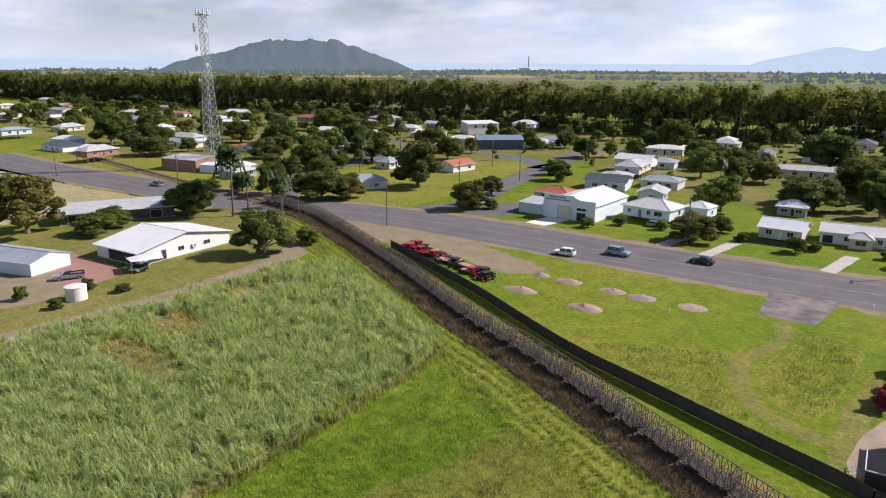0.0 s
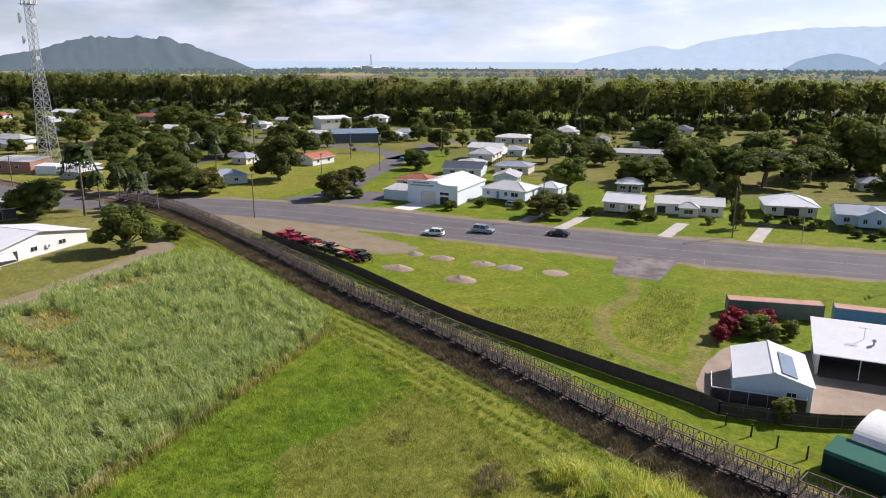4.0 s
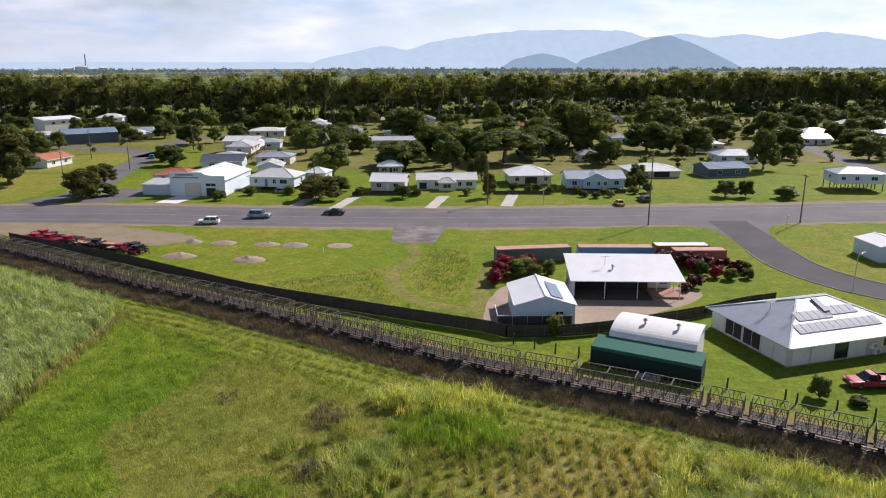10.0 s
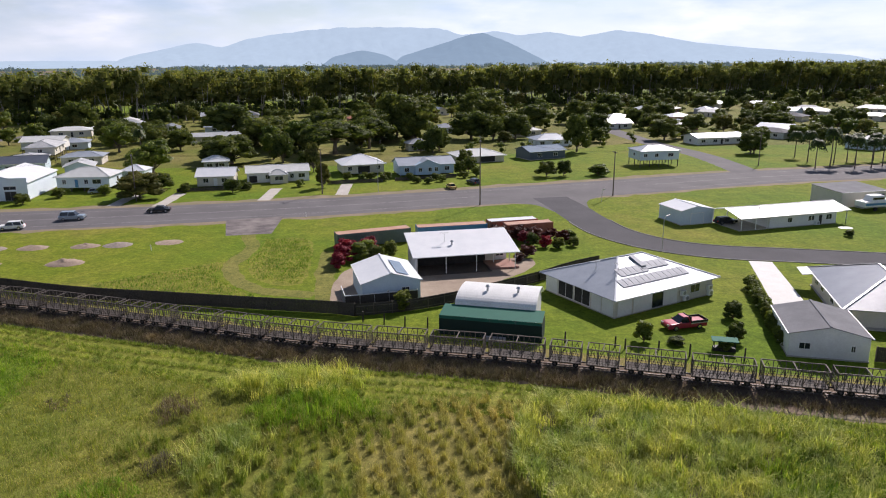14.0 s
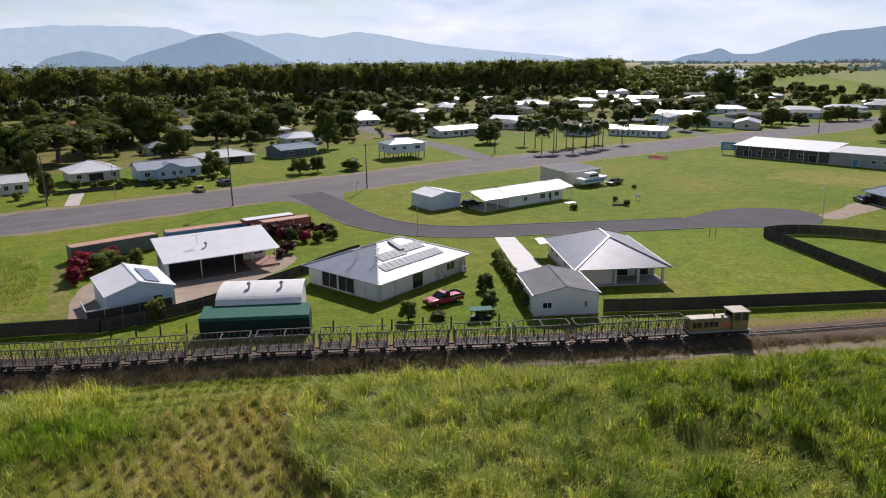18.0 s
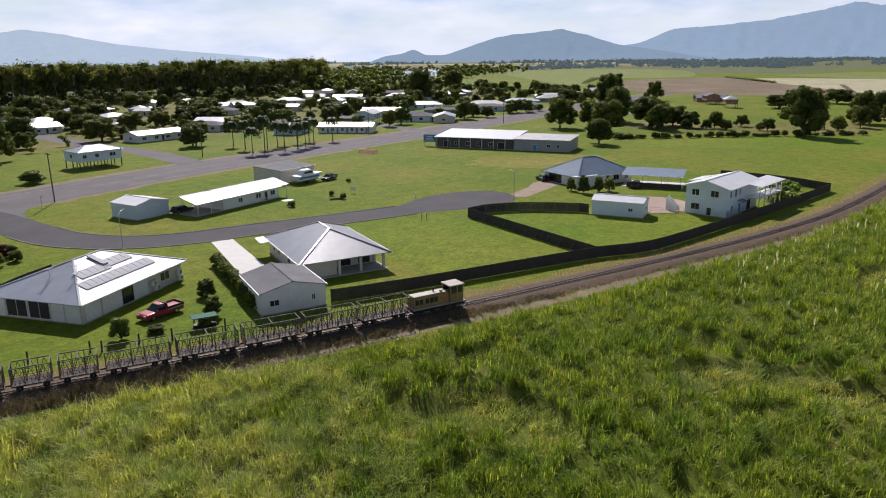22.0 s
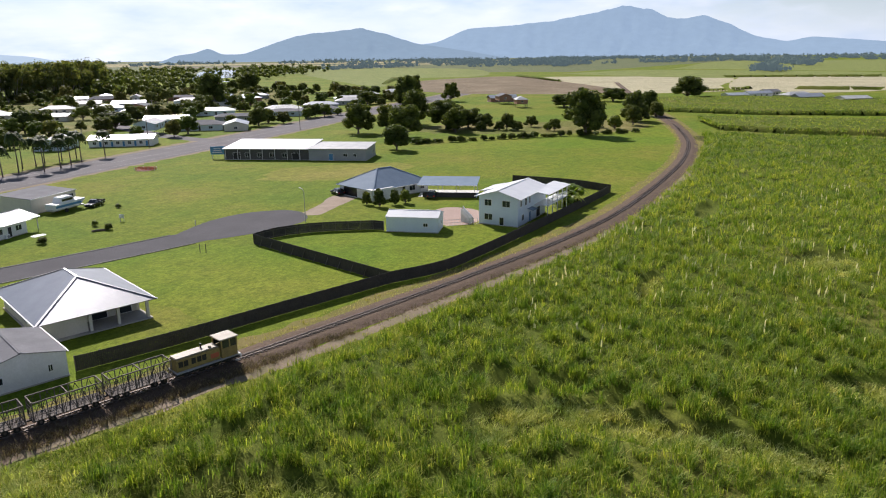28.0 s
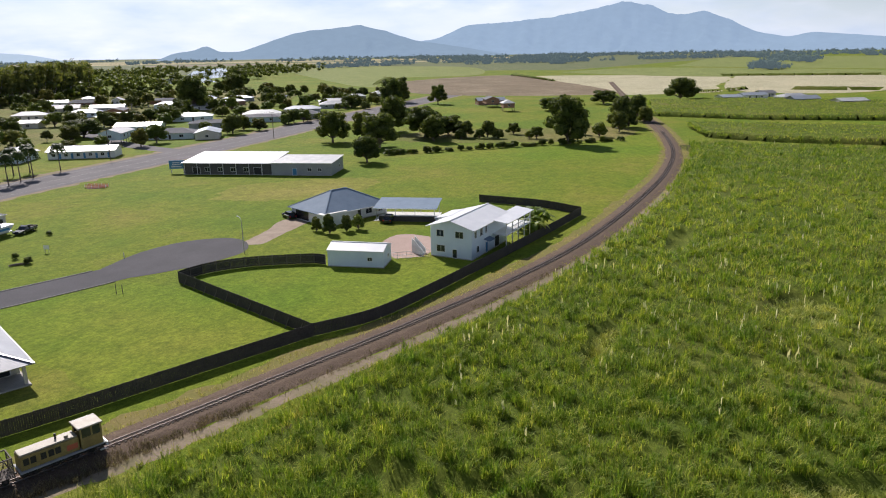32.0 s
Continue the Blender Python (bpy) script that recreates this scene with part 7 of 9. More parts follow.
def tree_kind(seed, mat, bark, n=1500, leaf=0.032, trunk=0.14, lobes=11, spread=0.36, flat=1.0, low=0.12):
    """Trunk and crown meshes for a tree one unit wide and one unit high."""
    rng = np.random.default_rng(seed)
    top = 1.0 - low
    blobs = [(0, 0, low + 0.45 * top, 0.30), (0.05, -0.04, low + 0.66 * top, 0.24)]
    s = Shape()
    s.tube([(0, 0, 0), (0.01, 0.008, trunk * 0.5), (0.0, 0.015, trunk), (0.01, 0.0, low + 0.45 * top)], [0.036, 0.028, 0.024, 0.012], 8)
    for k in range(lobes):
        a = 2.39996 * k + rng.uniform(-0.4, 0.4)
        u = (k + 0.5) / lobes
        z = low + top * (0.16 + 0.68 * u * flat + (1 - flat) * 0.3)
        rr = spread * (1.0 - 0.62 * max(0.0, u - 0.3)) * rng.uniform(0.7, 1.08)
        r = rng.uniform(0.12, 0.20)
        c = (rr * math.cos(a), rr * math.sin(a), z)
        blobs.append((*c, r))
        m = (c[0] * 0.45, c[1] * 0.45, trunk + (z - trunk) * 0.45)
        s.tube([(0, 0, trunk * 0.9), m, c], [0.018, 0.011, 0.004], 5)
    pts, out = crown_points(rng, blobs, n)
    return mesh_of("trunk", s, bark), leaf_quads(rng, pts, out, leaf, mat, "crown", core=cores(rng, blobs, 2, 0.78))


KINDS = {
    "round": [tree_kind(k, M["leaf"], M["bark"], 2800, 0.029, lobes=16, low=0.05) for k in range(5)],
    "olive": [tree_kind(20 + k, M["leaf_olive"], M["bark"], 2800, 0.029, lobes=16, low=0.05) for k in range(3)],
    "bright": [tree_kind(30 + k, M["leaf_bright"], M["bark"], 2400, 0.030) for k in range(2)],
    "flat": [tree_kind(40 + k, M["leaf"], M["bark"], 2800, 0.026, 0.4, 16, 0.40, 0.6, 0.36) for k in range(2)],
    "gum": [tree_kind(50 + k, M["leaf_gum"], M["pale_bark"], 2400, 0.029, 0.3, 12, 0.30, 1.0, 0.22) for k in range(3)],
    "bush": [tree_kind(60 + k, M["leaf"] if k else M["leaf_bright"], M["bark"], 2600, 0.032, 0.05, 16, 0.30, 1.0, 0.02) for k in range(3)],
    "red": [tree_kind(70 + k, M["leaf_red"], M["bark"], 1700, 0.040, 0.05, 11, 0.36, 1.0, 0.02) for k in range(2)],
    "maroon": [tree_kind(75 + k, M["leaf_maroon"], M["bark"], 1600, 0.042, 0.05, 11, 0.36, 1.0, 0.02) for k in range(2)],
}
LABELS = {"round": ("leafy_tree", "dense dark green leafy tree with a short trunk", "tree"), "olive": ("spreading_tree", "broad olive-green tree with a rounded crown", "tree"), "bright": ("young_tree", "fresh green garden tree", "tree"),
          "flat": ("flat_crown_tree", "wide flat-crowned shade tree", "tree"), "gum": ("paperbark_tree", "tall pale-trunked paperbark tree", "tree"), "bush": ("garden_shrub", "rounded dark green garden shrub", "shrub"),
          "red": ("bougainvillea_bush", "bougainvillea bush covered in crimson flowers", "shrub"), "maroon": ("maroon_shrub", "maroon-leaved ornamental shrub in a garden bed", "shrub")}


def plant(kind, x, y, w, h, k=0, rz=0.0, z=0.0):
    nm, lab, cat = LABELS[kind]
    ob = thing(nm, lab, cat, x, y, z, rz)
    ob.scale = (w, w, h)
    t, c = KINDS[kind][k % len(KINDS[kind])]
    a, b = new("trunk", t), new("crown", c)
    a.parent = b.parent = ob
    return ob


TREES = {
    "olive": [(-179, 67, 18, 15), (-154, 177, 17, 16), (-118, 159, 11, 8.5), (-127, 181, 9, 6), (-57, 164, 12, 6.5), (-18, 199, 5, 9), (-14, 172, 4.4, 7), (-156, 147, 12, 8)],
    "bright": [(-64, 202, 13, 10.5), (-25, 248, 12, 12), (-36, 249, 9, 10), (-91, 258, 12, 11), (-33, 229, 8, 9), (-66, 198, 9, 8)],
    "flat": [(-13, 239, 24, 12), (-38, 262, 20, 12), (-1, 254, 17, 12)],
    "round": [(-121, 92, 12.5, 10), (-168, 103, 14, 9.5), (-45, 220, 17, 9.5), (-50, 229, 16, 8), (-209, 180, 15, 11), (-211, 211, 22, 13), (-271, 211, 18, 15), (-352, 169, 20, 16), (-295, 160, 22, 9), (-76, 248, 8, 10),
              (-160, 141, 14, 9.5), (-178, 137, 11, 10), (-126, 219, 10, 7), (18, 280, 22, 19), (11, 292, 20, 19), (21, 236, 8, 10), (2, 278, 14, 13), (41, 278, 19, 12), (59, 277, 15, 11), (71, 231, 9.5, 13.5),
              (47, 180, 6, 4.6), (52, 180, 4.6, 4.6), (-29, 221, 8, 10), (-61, 310, 24, 15), (-18, 285, 20, 13), (57, 340, 27, 19), (76, 314, 20, 12), (116, 261, 13, 9), (128, 302, 15, 8), (141, 289, 13, 8), (172, 297, 14, 9),
              (127, 216, 9.5, 8), (255, 147, 13.5, 13), (264, 138, 11.5, 12), (294, 142, 14.5, 16), (215, 107, 10, 9), (247, 121, 15, 13), (282, 120, 17, 13), (272, 111, 11.6, 11), (289, 95, 7, 7), (303, 89, 6, 5), (291, 75, 6, 5),
              (286, 104, 8.4, 7), (280, 59.5, 17.5, 19), (342, 53, 11, 14), (372, 51, 10, 13), (324, 49.5, 8, 9), (414, 210, 14.5, 19), (456, 228, 17, 18), (514, 50, 22, 15), (448, 194, 12, 13), (290, 113, 13, 8.6), (366, 327, 19, 22), (234, 262, 17, 8.5),
              (181, 291, 16, 8), (502, 413, 20, 19), (613, 504, 21, 20), (474, 91, 18, 9), (418, 107, 20, 8), (407, 235, 15, 9), (-184, 292, 9, 6), (-175, 305, 11, 8), (-129, 325, 17, 16), (-134, 229, 8.3, 6), (142, 402, 18, 12),
              (55, 330, 20, 15), (-188, 165, 11, 8), (-230, 195, 15, 11), (-310, 215, 18, 12), (-380, 205, 18, 13), (-250, 240, 16, 12), (-285, 265, 18, 13), (-225, 265, 14, 10), (-330, 290, 20, 14), (-190, 235, 13, 10),
              (-150, 280, 12, 9), (-100, 290, 14, 10), (-70, 260, 10, 8), (95, 285, 15, 10), (105, 340, 16, 12), (150, 345, 15, 10), (205, 340, 16, 10), (225, 300, 15, 9), (260, 300, 14, 9), (300, 280, 14, 9), (330, 300, 15, 10), (200, 400, 18, 12)],
    "bush": [(28.0, 62.4, 2.6, 2.6), (38.3, 60.8, 2.6, 2.5), (41.9, 68.1, 2.7, 2.4), (36.0, 58.9, 2.2, 0.95), (31.4, 61.2, 2.4, 0.9), (1.0, 77.0, 3.2, 2.8), (62, 179.5, 7, 3.3), (133.5, 66.0, 3.0, 4.0), (136.4, 64.0, 2.6, 3.4), (138.6, 62.6, 2.8, 3.2),
             (134.2, 69.6, 2.4, 3.0), (9, 180.5, 3, 2), (3, 183, 3.4, 2.2), (16, 180, 3, 1.8), (24, 181.5, 3.2, 2), (28, 184, 3.4, 3), (-8, 183.5, 3, 2.2), (-3, 184.2, 3, 2), (-4.0, 102.5, 5.5, 3.2), (29.5, 104.5, 2.6, 2.0), (32.6, 105.6, 2.4, 1.8),
             (97, 108, 1.6, 1.2), (95.9, 103.0, 1.8, 1.3), (84, 105.2, 2.2, 1.3), (111, 118, 1.5, 1.0), (-124, 57, 3, 2.2), (-118.5, 60.5, 3.4, 1.6), (-127, 47, 3, 2.5), (-118, 49, 2.6, 1.8)],
    "red": [(-7.4, 100.6, 3.6, 3.2), (-6.6, 104.6, 4.0, 3.2), (-3.2, 107.0, 4.2, 2.8), (-7.8, 97.6, 3.0, 2.6), (24.6, 108.6, 3.4, 2.4), (27.6, 105.4, 2.6, 2.2)],
    "maroon": [(20.4, 112.4, 4.4, 2.8), (23.6, 111.6, 4.4, 2.8), (26.8, 110.8, 4.0, 2.6), (29.4, 110.0, 3.4, 2.4), (31.4, 108.6, 2.8, 2.4), (22.8, 99.4, 3.2, 2.2), (21.2, 97.6, 2.4, 1.4)],
}
TREES["round"] += [(-165, 140, 11, 8), (-157, 146, 10, 7), (-199, 160, 9, 8), (-213, 178, 12, 8), (-224, 192, 11, 9), (-204, 186, 10, 7), (-223, 170, 9, 6), (-250, 186, 12, 9), (-255, 198, 12, 9), (-233, 232, 14, 10), (-190, 134, 8, 6), (-197, 127, 7, 4), (-172, 105, 8, 5),
                   (-166, 77, 11, 5), (-170, 83, 10, 5), (-121, 104, 6, 4), (24, 189, 4, 4), (27, 192, 4, 4.4), (28, 205, 6, 5), (24, 243, 9, 8), (89, 259, 8, 6), (-20, 205, 7, 6), (-55, 176, 6, 4.5), (-36, 168, 5, 3.6), (-82, 160, 4, 2.6)]
TREES["bush"] += [(279, 115, 7, 5), (294, 111, 6, 4), (285, 97, 5, 4), (282, 104, 5, 4), (291, 78, 4, 3.4), (291, 60.5, 6, 3), (287, 89.5, 5, 4), (306, 53.5, 7, 6), (345, 50, 9, 8), (364, 46, 8, 8), (310, 62, 6, 5), (13.6, 174.2, 3, 1.8), (10.6, 175.8, 3, 1.8),
                  (17.5, 176.6, 3, 2), (1.8, 179.6, 3, 2), (-1.3, 183.4, 3, 2), (-4, 181.2, 3, 1.8), (62.5, 181.7, 4, 3), (-33, 172, 3, 2), (-20, 174.5, 3.2, 2), (-48, 170.5, 3.4, 2.4), (-14, 178, 3, 2), (-67, 170, 4, 2.6), (-77, 167.6, 4, 2.4),
                  (-118, 160, 7, 4), (-122, 165, 7, 4.4), (-114, 163, 5, 3), (25.5, 107, 3, 2.4), (33.0, 109.5, 2.6, 2), (-2, 100, 3.4, 3), (0.5, 103.5, 3.2, 2.8)]
rt = random.Random(3)
for kind, rows in TREES.items():
    for i, (x, y, w, h) in enumerate(rows):
        plant(kind, x, y, w * 1.06, h * 1.02, i, rt.uniform(0, 360))
# row of shrubs along the meadow's far side
for k in range(34):
    t = (k + rt.uniform(-0.35, 0.35)) / 33
    plant("bush", 232 + 63 * t, 110 - 66 * t + rt.uniform(-1, 1), rt.uniform(2.6, 5.0), rt.uniform(1.2, 2.6), k, rt.uniform(0, 360))
# clipped hedge along the driveway
for k in range(14):
    t = k / 13
    plant("bush", 50.4 - 7.2 * t, 79.2 - 20.0 * t, 2.5, 1.9 + 0.35 * rt.random(), k, rt.uniform(0, 360))
# dense planting between the houses of the town
TOWN = [(-820, 300), (-640, 205), (-430, 160), (-330, 150), (-235, 165), (-190, 200), (-150, 268), (-130, 250), (-90, 222), (-20, 210), (60, 232), (98, 250), (150, 236), (230, 268), (330, 296), (470, 330), (560, 420), (500, 540), (300, 492), (130, 488), (0, 466), (-75, 415),
        (-177, 384), (-320, 392), (-592, 358)]
LANES = [spline(q, 6) for q in ([(-124, 165), (-134, 196), (-145, 233), (-160, 254), (-195, 266), (-260, 268)], [(-148, 238), (-160, 290), (-150, 330)], [(108, 200), (107, 257), (110, 318), (116, 380)], [(-200, 165), (-215, 210), (-240, 300)], [(225, 230), (262, 300), (330, 380)])]
LANE_PTS = np.array([(p.x, p.y) for q in LANES for p in q])
HOUSE_PTS = np.array([(x, y, w) for x, y, w in FAR] + [(-200, 285, 24), (-252, 338, 20), (-168, 214, 13), (-166, 164, 13), (-4, 196, 14), (13.6, 191, 17), (33, 216, 17), (55, 219, 16), (84.6, 197, 16), (-27, 187, 18), (-74, 180, 15), (-65, 188, 8), (-91, 175, 24)])


def clear(x, y, r):
    return (np.hypot(HOUSE_PTS[:, 0] - x, HOUSE_PTS[:, 1] - y) > HOUSE_PTS[:, 2] * 0.5 + r).all() and (np.hypot(LANE_PTS[:, 0] - x, LANE_PTS[:, 1] - y) > 4 + r).all()


grown, tries = 0, 0
while grown < 385 and tries < 9000:
    tries += 1
    x, y = rt.uniform(-800, 560), rt.uniform(150, 540)
    w = rt.uniform(6, 12.5)
    if inside(TOWN, np.array([(x, y)]))[0] and clear(x, y, 0.36 * w):
        grown += 1
        plant(rt.choice(["round", "round", "round", "olive", "olive", "gum", "bright"]), x, y, w, w * rt.uniform(0.65, 1.0), grown, rt.uniform(0, 360))

# gardens of the eastern streets
EAST = [(122, 205), (190, 222), (250, 200), (330, 204), (430, 214), (540, 260), (560, 420), (470, 420), (330, 310), (230, 276), (140, 250)]
grown, tries = 0, 0
while grown < 150 and tries < 4000:
    tries += 1
    x, y = rt.uniform(120, 560), rt.uniform(200, 420)
    w = rt.uniform(4.5, 10.5)
    if inside(EAST, np.array([(x, y)]))[0] and clear(x, y, 0.36 * w):
        grown += 1
        plant(rt.choice(["round", "round", "olive", "bush", "bright"]), x, y, w, w * rt.uniform(0.6, 0.95), grown, rt.uniform(0, 360))


def palm_kind(seed, fronds=22):
    rng = np.random.default_rng(seed)
    s = Shape()
    s.tube([(0, 0, 0), (0.01, 0, 0.4), (0.0, 0.01, 0.86)], [0.022, 0.015, 0.012], 8)
    vs, fs = [], []
    for k in range(fronds):
        a = 6.2832 * k / fronds + rng.uniform(-0.15, 0.15)
        up0 = rng.uniform(-0.1, 1.5)
        L = rng.uniform(0.24, 0.32)
        d = np.array([math.cos(a), math.sin(a), 0])
        side = np.array([-d[1], d[0], 0])
        prev = None
        for j in range(9):
            t = j / 8
            p = np.array([0, 0, 0.86]) + d * L * t + np.array([0, 0, L * (1.7 * up0 * t - (1.0 + 1.7 * up0) * t * t)])
            if prev is not None:
                for sg2 in (-1, 1):
                    tip = (p + prev) / 2 + side * sg2 * 0.095 * math.sin(3.0 * t + 0.1) + np.array([0, 0, -0.035])
                    i0 = len(vs)
                    vs += [prev, p, tip + d * 0.02, tip - d * 0.012]
                    fs.append((i0, i0 + 1, i0 + 2, i0 + 3))
            prev = p
    return mesh_of("trunk", s, M["bark"]), fast_mesh("crown", vs, fs, M["palm_leaf"])


PALM = [palm_kind(k) for k in range(3)]
for i, (x, y, h) in enumerate([(-159, 110, 19), (-164, 118, 10), (-154, 122, 10), (-158, 126, 9), (-174, 132, 9), (-150, 119, 8.5), (-202, 187, 13), (-227, 245, 15), (134, 184, 12), (134, 195, 10), (139, 180, 10), (145, 181, 9), (156, 186, 9.5),
                               (136, 205, 9), (140, 191, 10), (150, 195, 9), (156, 195, 9), (162, 196, 9), (145, 192, 9), (128, 182, 9), (-45, 226, 9), (-195, 175, 11), (-185, 180, 10), (-205, 200, 11), (-79, 243, 10), (168, 190, 9), (150, 183, 9)]):
    ob = thing("palm_tree", "tall slender palm with a tuft of drooping fronds", "palm", x, y, 0, i * 47)
    wd = max(9.0, h * 0.8)
    ob.scale = (wd, wd, h)
    t, c = PALM[i % 3]
    for nm, me in (("trunk", t), ("crown", c)):
        o = new(nm, me)
        o.parent = ob
# banana clump by the two-storey house
def banana_kind(seed):
    rng = np.random.default_rng(seed)
    st = Shape().tube([(0, 0, 0), (0.05, 0, 1.2), (0.02, 0.05, 2.4)], [0.16, 0.13, 0.08], 8)
    vs, fs = [], []
    for k in range(13):
        a = 2.39996 * k + rng.uniform(-0.3, 0.3)
        d, side = np.array([math.cos(a), math.sin(a), 0]), np.array([-math.sin(a), math.cos(a), 0])
        L, rise = rng.uniform(2.0, 2.9), rng.uniform(0.5, 1.5)
        z0 = rng.uniform(1.4, 2.4)
        for j in range(8):
            t = j / 7
            c = np.array([0, 0, z0]) + d * L * t * 0.85 + np.array([0, 0, L * (rise * t - (0.35 + rise * 0.75) * t * t)])
            w = 0.46 * math.sin(math.pi * min(1, 0.12 + 0.88 * t)) ** 0.7 + 0.03
            vs += [c - side * w + np.array([0, 0, 0.12 * w]), c, c + side * w + np.array([0, 0, 0.12 * w])]
            if j:
                o = len(vs) - 6
                fs += [(o, o + 1, o + 4, o + 3), (o + 1, o + 2, o + 5, o + 4)]
    return mesh_of("stem", st, M["leaf_olive"]), fast_mesh("crown", vs, fs, M["banana_leaf"])


BANANA = [banana_kind(k) for k in range(2)]
for i, (x, y) in enumerate(((147.6, 28.4), (149.4, 30.2), (151.0, 28.6), (152.8, 30.4), (154.4, 28.8), (156.0, 30.6), (150.6, 32.2), (153.6, 32.6))):
    ob = thing("banana_plant", "banana plant with broad arching leaves", "plant", x, y, 0, i * 70)
    ob.scale = (1.25, 1.25, 1.0 + 0.1 * (i % 4))
    for nm, me in zip(("stem", "crown"), BANANA[i % 2]):
        o = new(nm, me)
        o.parent = ob


# ---- far woods ----
def wood(name, places, h0, h1, per, leaf, mat, label, seed, trunks=True, lobes=8, low=0.34, wide=(0.34, 0.5), k=1, cat="woodland", core=0.62):
    """Many far trees joined into one mesh of leaf sprays and thin trunks."""
    rng = np.random.default_rng(seed)
    P, D, B = [], [], []
    s = Shape()
    for x, y in places:
        h = rng.uniform(h0, h1)
        w = h * rng.uniform(*wide)
        blobs = [(x + rng.uniform(-0.42, 0.42) * w, y + rng.uniform(-0.42, 0.42) * w, h * rng.uniform(low, 0.92), w * rng.uniform(0.26, 0.44)) for _ in range(lobes)]
        p, d = crown_points(rng, blobs, per)
        P.append(p)
        D.append(d)
        B += blobs
        if trunks:
            for j in range(2):
                b = blobs[j]
                s.tube([(x + 0.3 * j, y, 0), ((x + b[0]) / 2, (y + b[1]) / 2, b[2] * 0.5), b[:3]], [0.26, 0.2, 0.1], 4)
    me = leaf_quads(rng, np.concatenate(P), np.concatenate(D), leaf, mat, name, core=cores(rng, B, k, core))
    ob = tagged(new(name, me), label, cat, kind="stuff")
    if trunks:
        tagged(part("wood_trunks", s, M["pale_bark"]), "pale trunks of the far paperbark belt", "woodland", kind="stuff")
    return ob


rng = np.random.default_rng(11)
belt = spline([(-1100, 290), (-803, 326), (-592, 364), (-403, 394), (-320, 398), (-244, 392), (-177, 390), (-125, 408), (-75, 424), (0, 476), (64, 498), (133, 496), (218, 498), (317, 500), (396, 512), (480, 566), (540, 640)], 3.4)
front, back, under = [], [], []
for p, q in zip(belt, sides_of(belt)):
    for lo, hi, n, rows in ((0, 9, 1, front), (6, 34, 1, front), (34, 70, 1, back), (50, 150, 1, back), (-3, 6, 2, under)):
        for k in range(n):
            o = rng.uniform(lo, hi)
            rows.append((p.x + q.x * o + rng.uniform(-2, 2), p.y + q.y * o + rng.uniform(-2, 2)))
wood("paperbark_belt", front, 19, 30, 330, 0.55, M["leaf_gum"], "tall belt of paperbark trees behind the town", 4, True, 9, 0.4, (0.36, 0.5), 1)
wood("back_woods", back, 18, 28, 110, 0.85, M["leaf_gum"], "deep woods behind the tree belt", 5, False, 5, 0.3, (0.4, 0.55), 1)
wood("belt_underwood", under, 4, 11, 90, 0.5, M["leaf"], "dark undergrowth along the foot of the tree belt", 8, False, 4, 0.15, (0.6, 0.9), 1)
RIVER = np.array([(690, 640), (740, 715), (800, 760), (870, 790), (950, 860), (1060, 960), (1180, 1060), (1330, 1150)])
low = [(x, y) for x, y in zip(rng.uniform(400, 1250, 1300), rng.uniform(420, 1100, 1300)) if y > 290 + 0.42 * x and y < 500 + 0.62 * x and not ((np.hypot(RIVER[:, 0] - x, RIVER[:, 1] - y) < 60).any())]
wood("river_scrub", low, 7, 16, 46, 1.1, M["leaf"], "low scrub along the river", 6, False, 3, 0.2, (0.6, 0.9), 2)
yard = []
while len(yard) < 700:
    x, y = rng.uniform(-700, 540), rng.uniform(170, 520)
    if inside(TOWN, np.array([(x, y)]))[0] and clear(x, y, 1.0):
        yard.append((x, y))
wood("yard_shrubs", yard, 1.6, 4.5, 40, 0.36, M["leaf"], "garden shrubs between the far houses", 9, False, 3, 0.2, (0.8, 1.3), 2, cat="shrub")
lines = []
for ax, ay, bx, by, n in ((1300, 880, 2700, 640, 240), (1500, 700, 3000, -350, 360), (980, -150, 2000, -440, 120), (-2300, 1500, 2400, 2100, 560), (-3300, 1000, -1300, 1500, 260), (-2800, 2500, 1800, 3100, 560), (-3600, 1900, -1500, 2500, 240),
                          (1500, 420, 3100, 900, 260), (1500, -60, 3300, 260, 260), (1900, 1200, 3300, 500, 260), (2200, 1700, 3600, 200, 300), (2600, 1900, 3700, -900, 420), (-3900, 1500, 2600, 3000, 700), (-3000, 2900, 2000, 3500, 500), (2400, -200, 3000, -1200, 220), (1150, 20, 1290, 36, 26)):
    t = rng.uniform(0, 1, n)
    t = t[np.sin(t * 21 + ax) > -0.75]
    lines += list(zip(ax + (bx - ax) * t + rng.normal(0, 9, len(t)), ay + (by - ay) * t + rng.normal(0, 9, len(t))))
# leaf_far gives these rows a painted haze glow
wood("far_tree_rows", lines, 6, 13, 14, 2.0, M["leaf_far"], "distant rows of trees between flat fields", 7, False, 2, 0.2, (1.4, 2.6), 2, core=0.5)


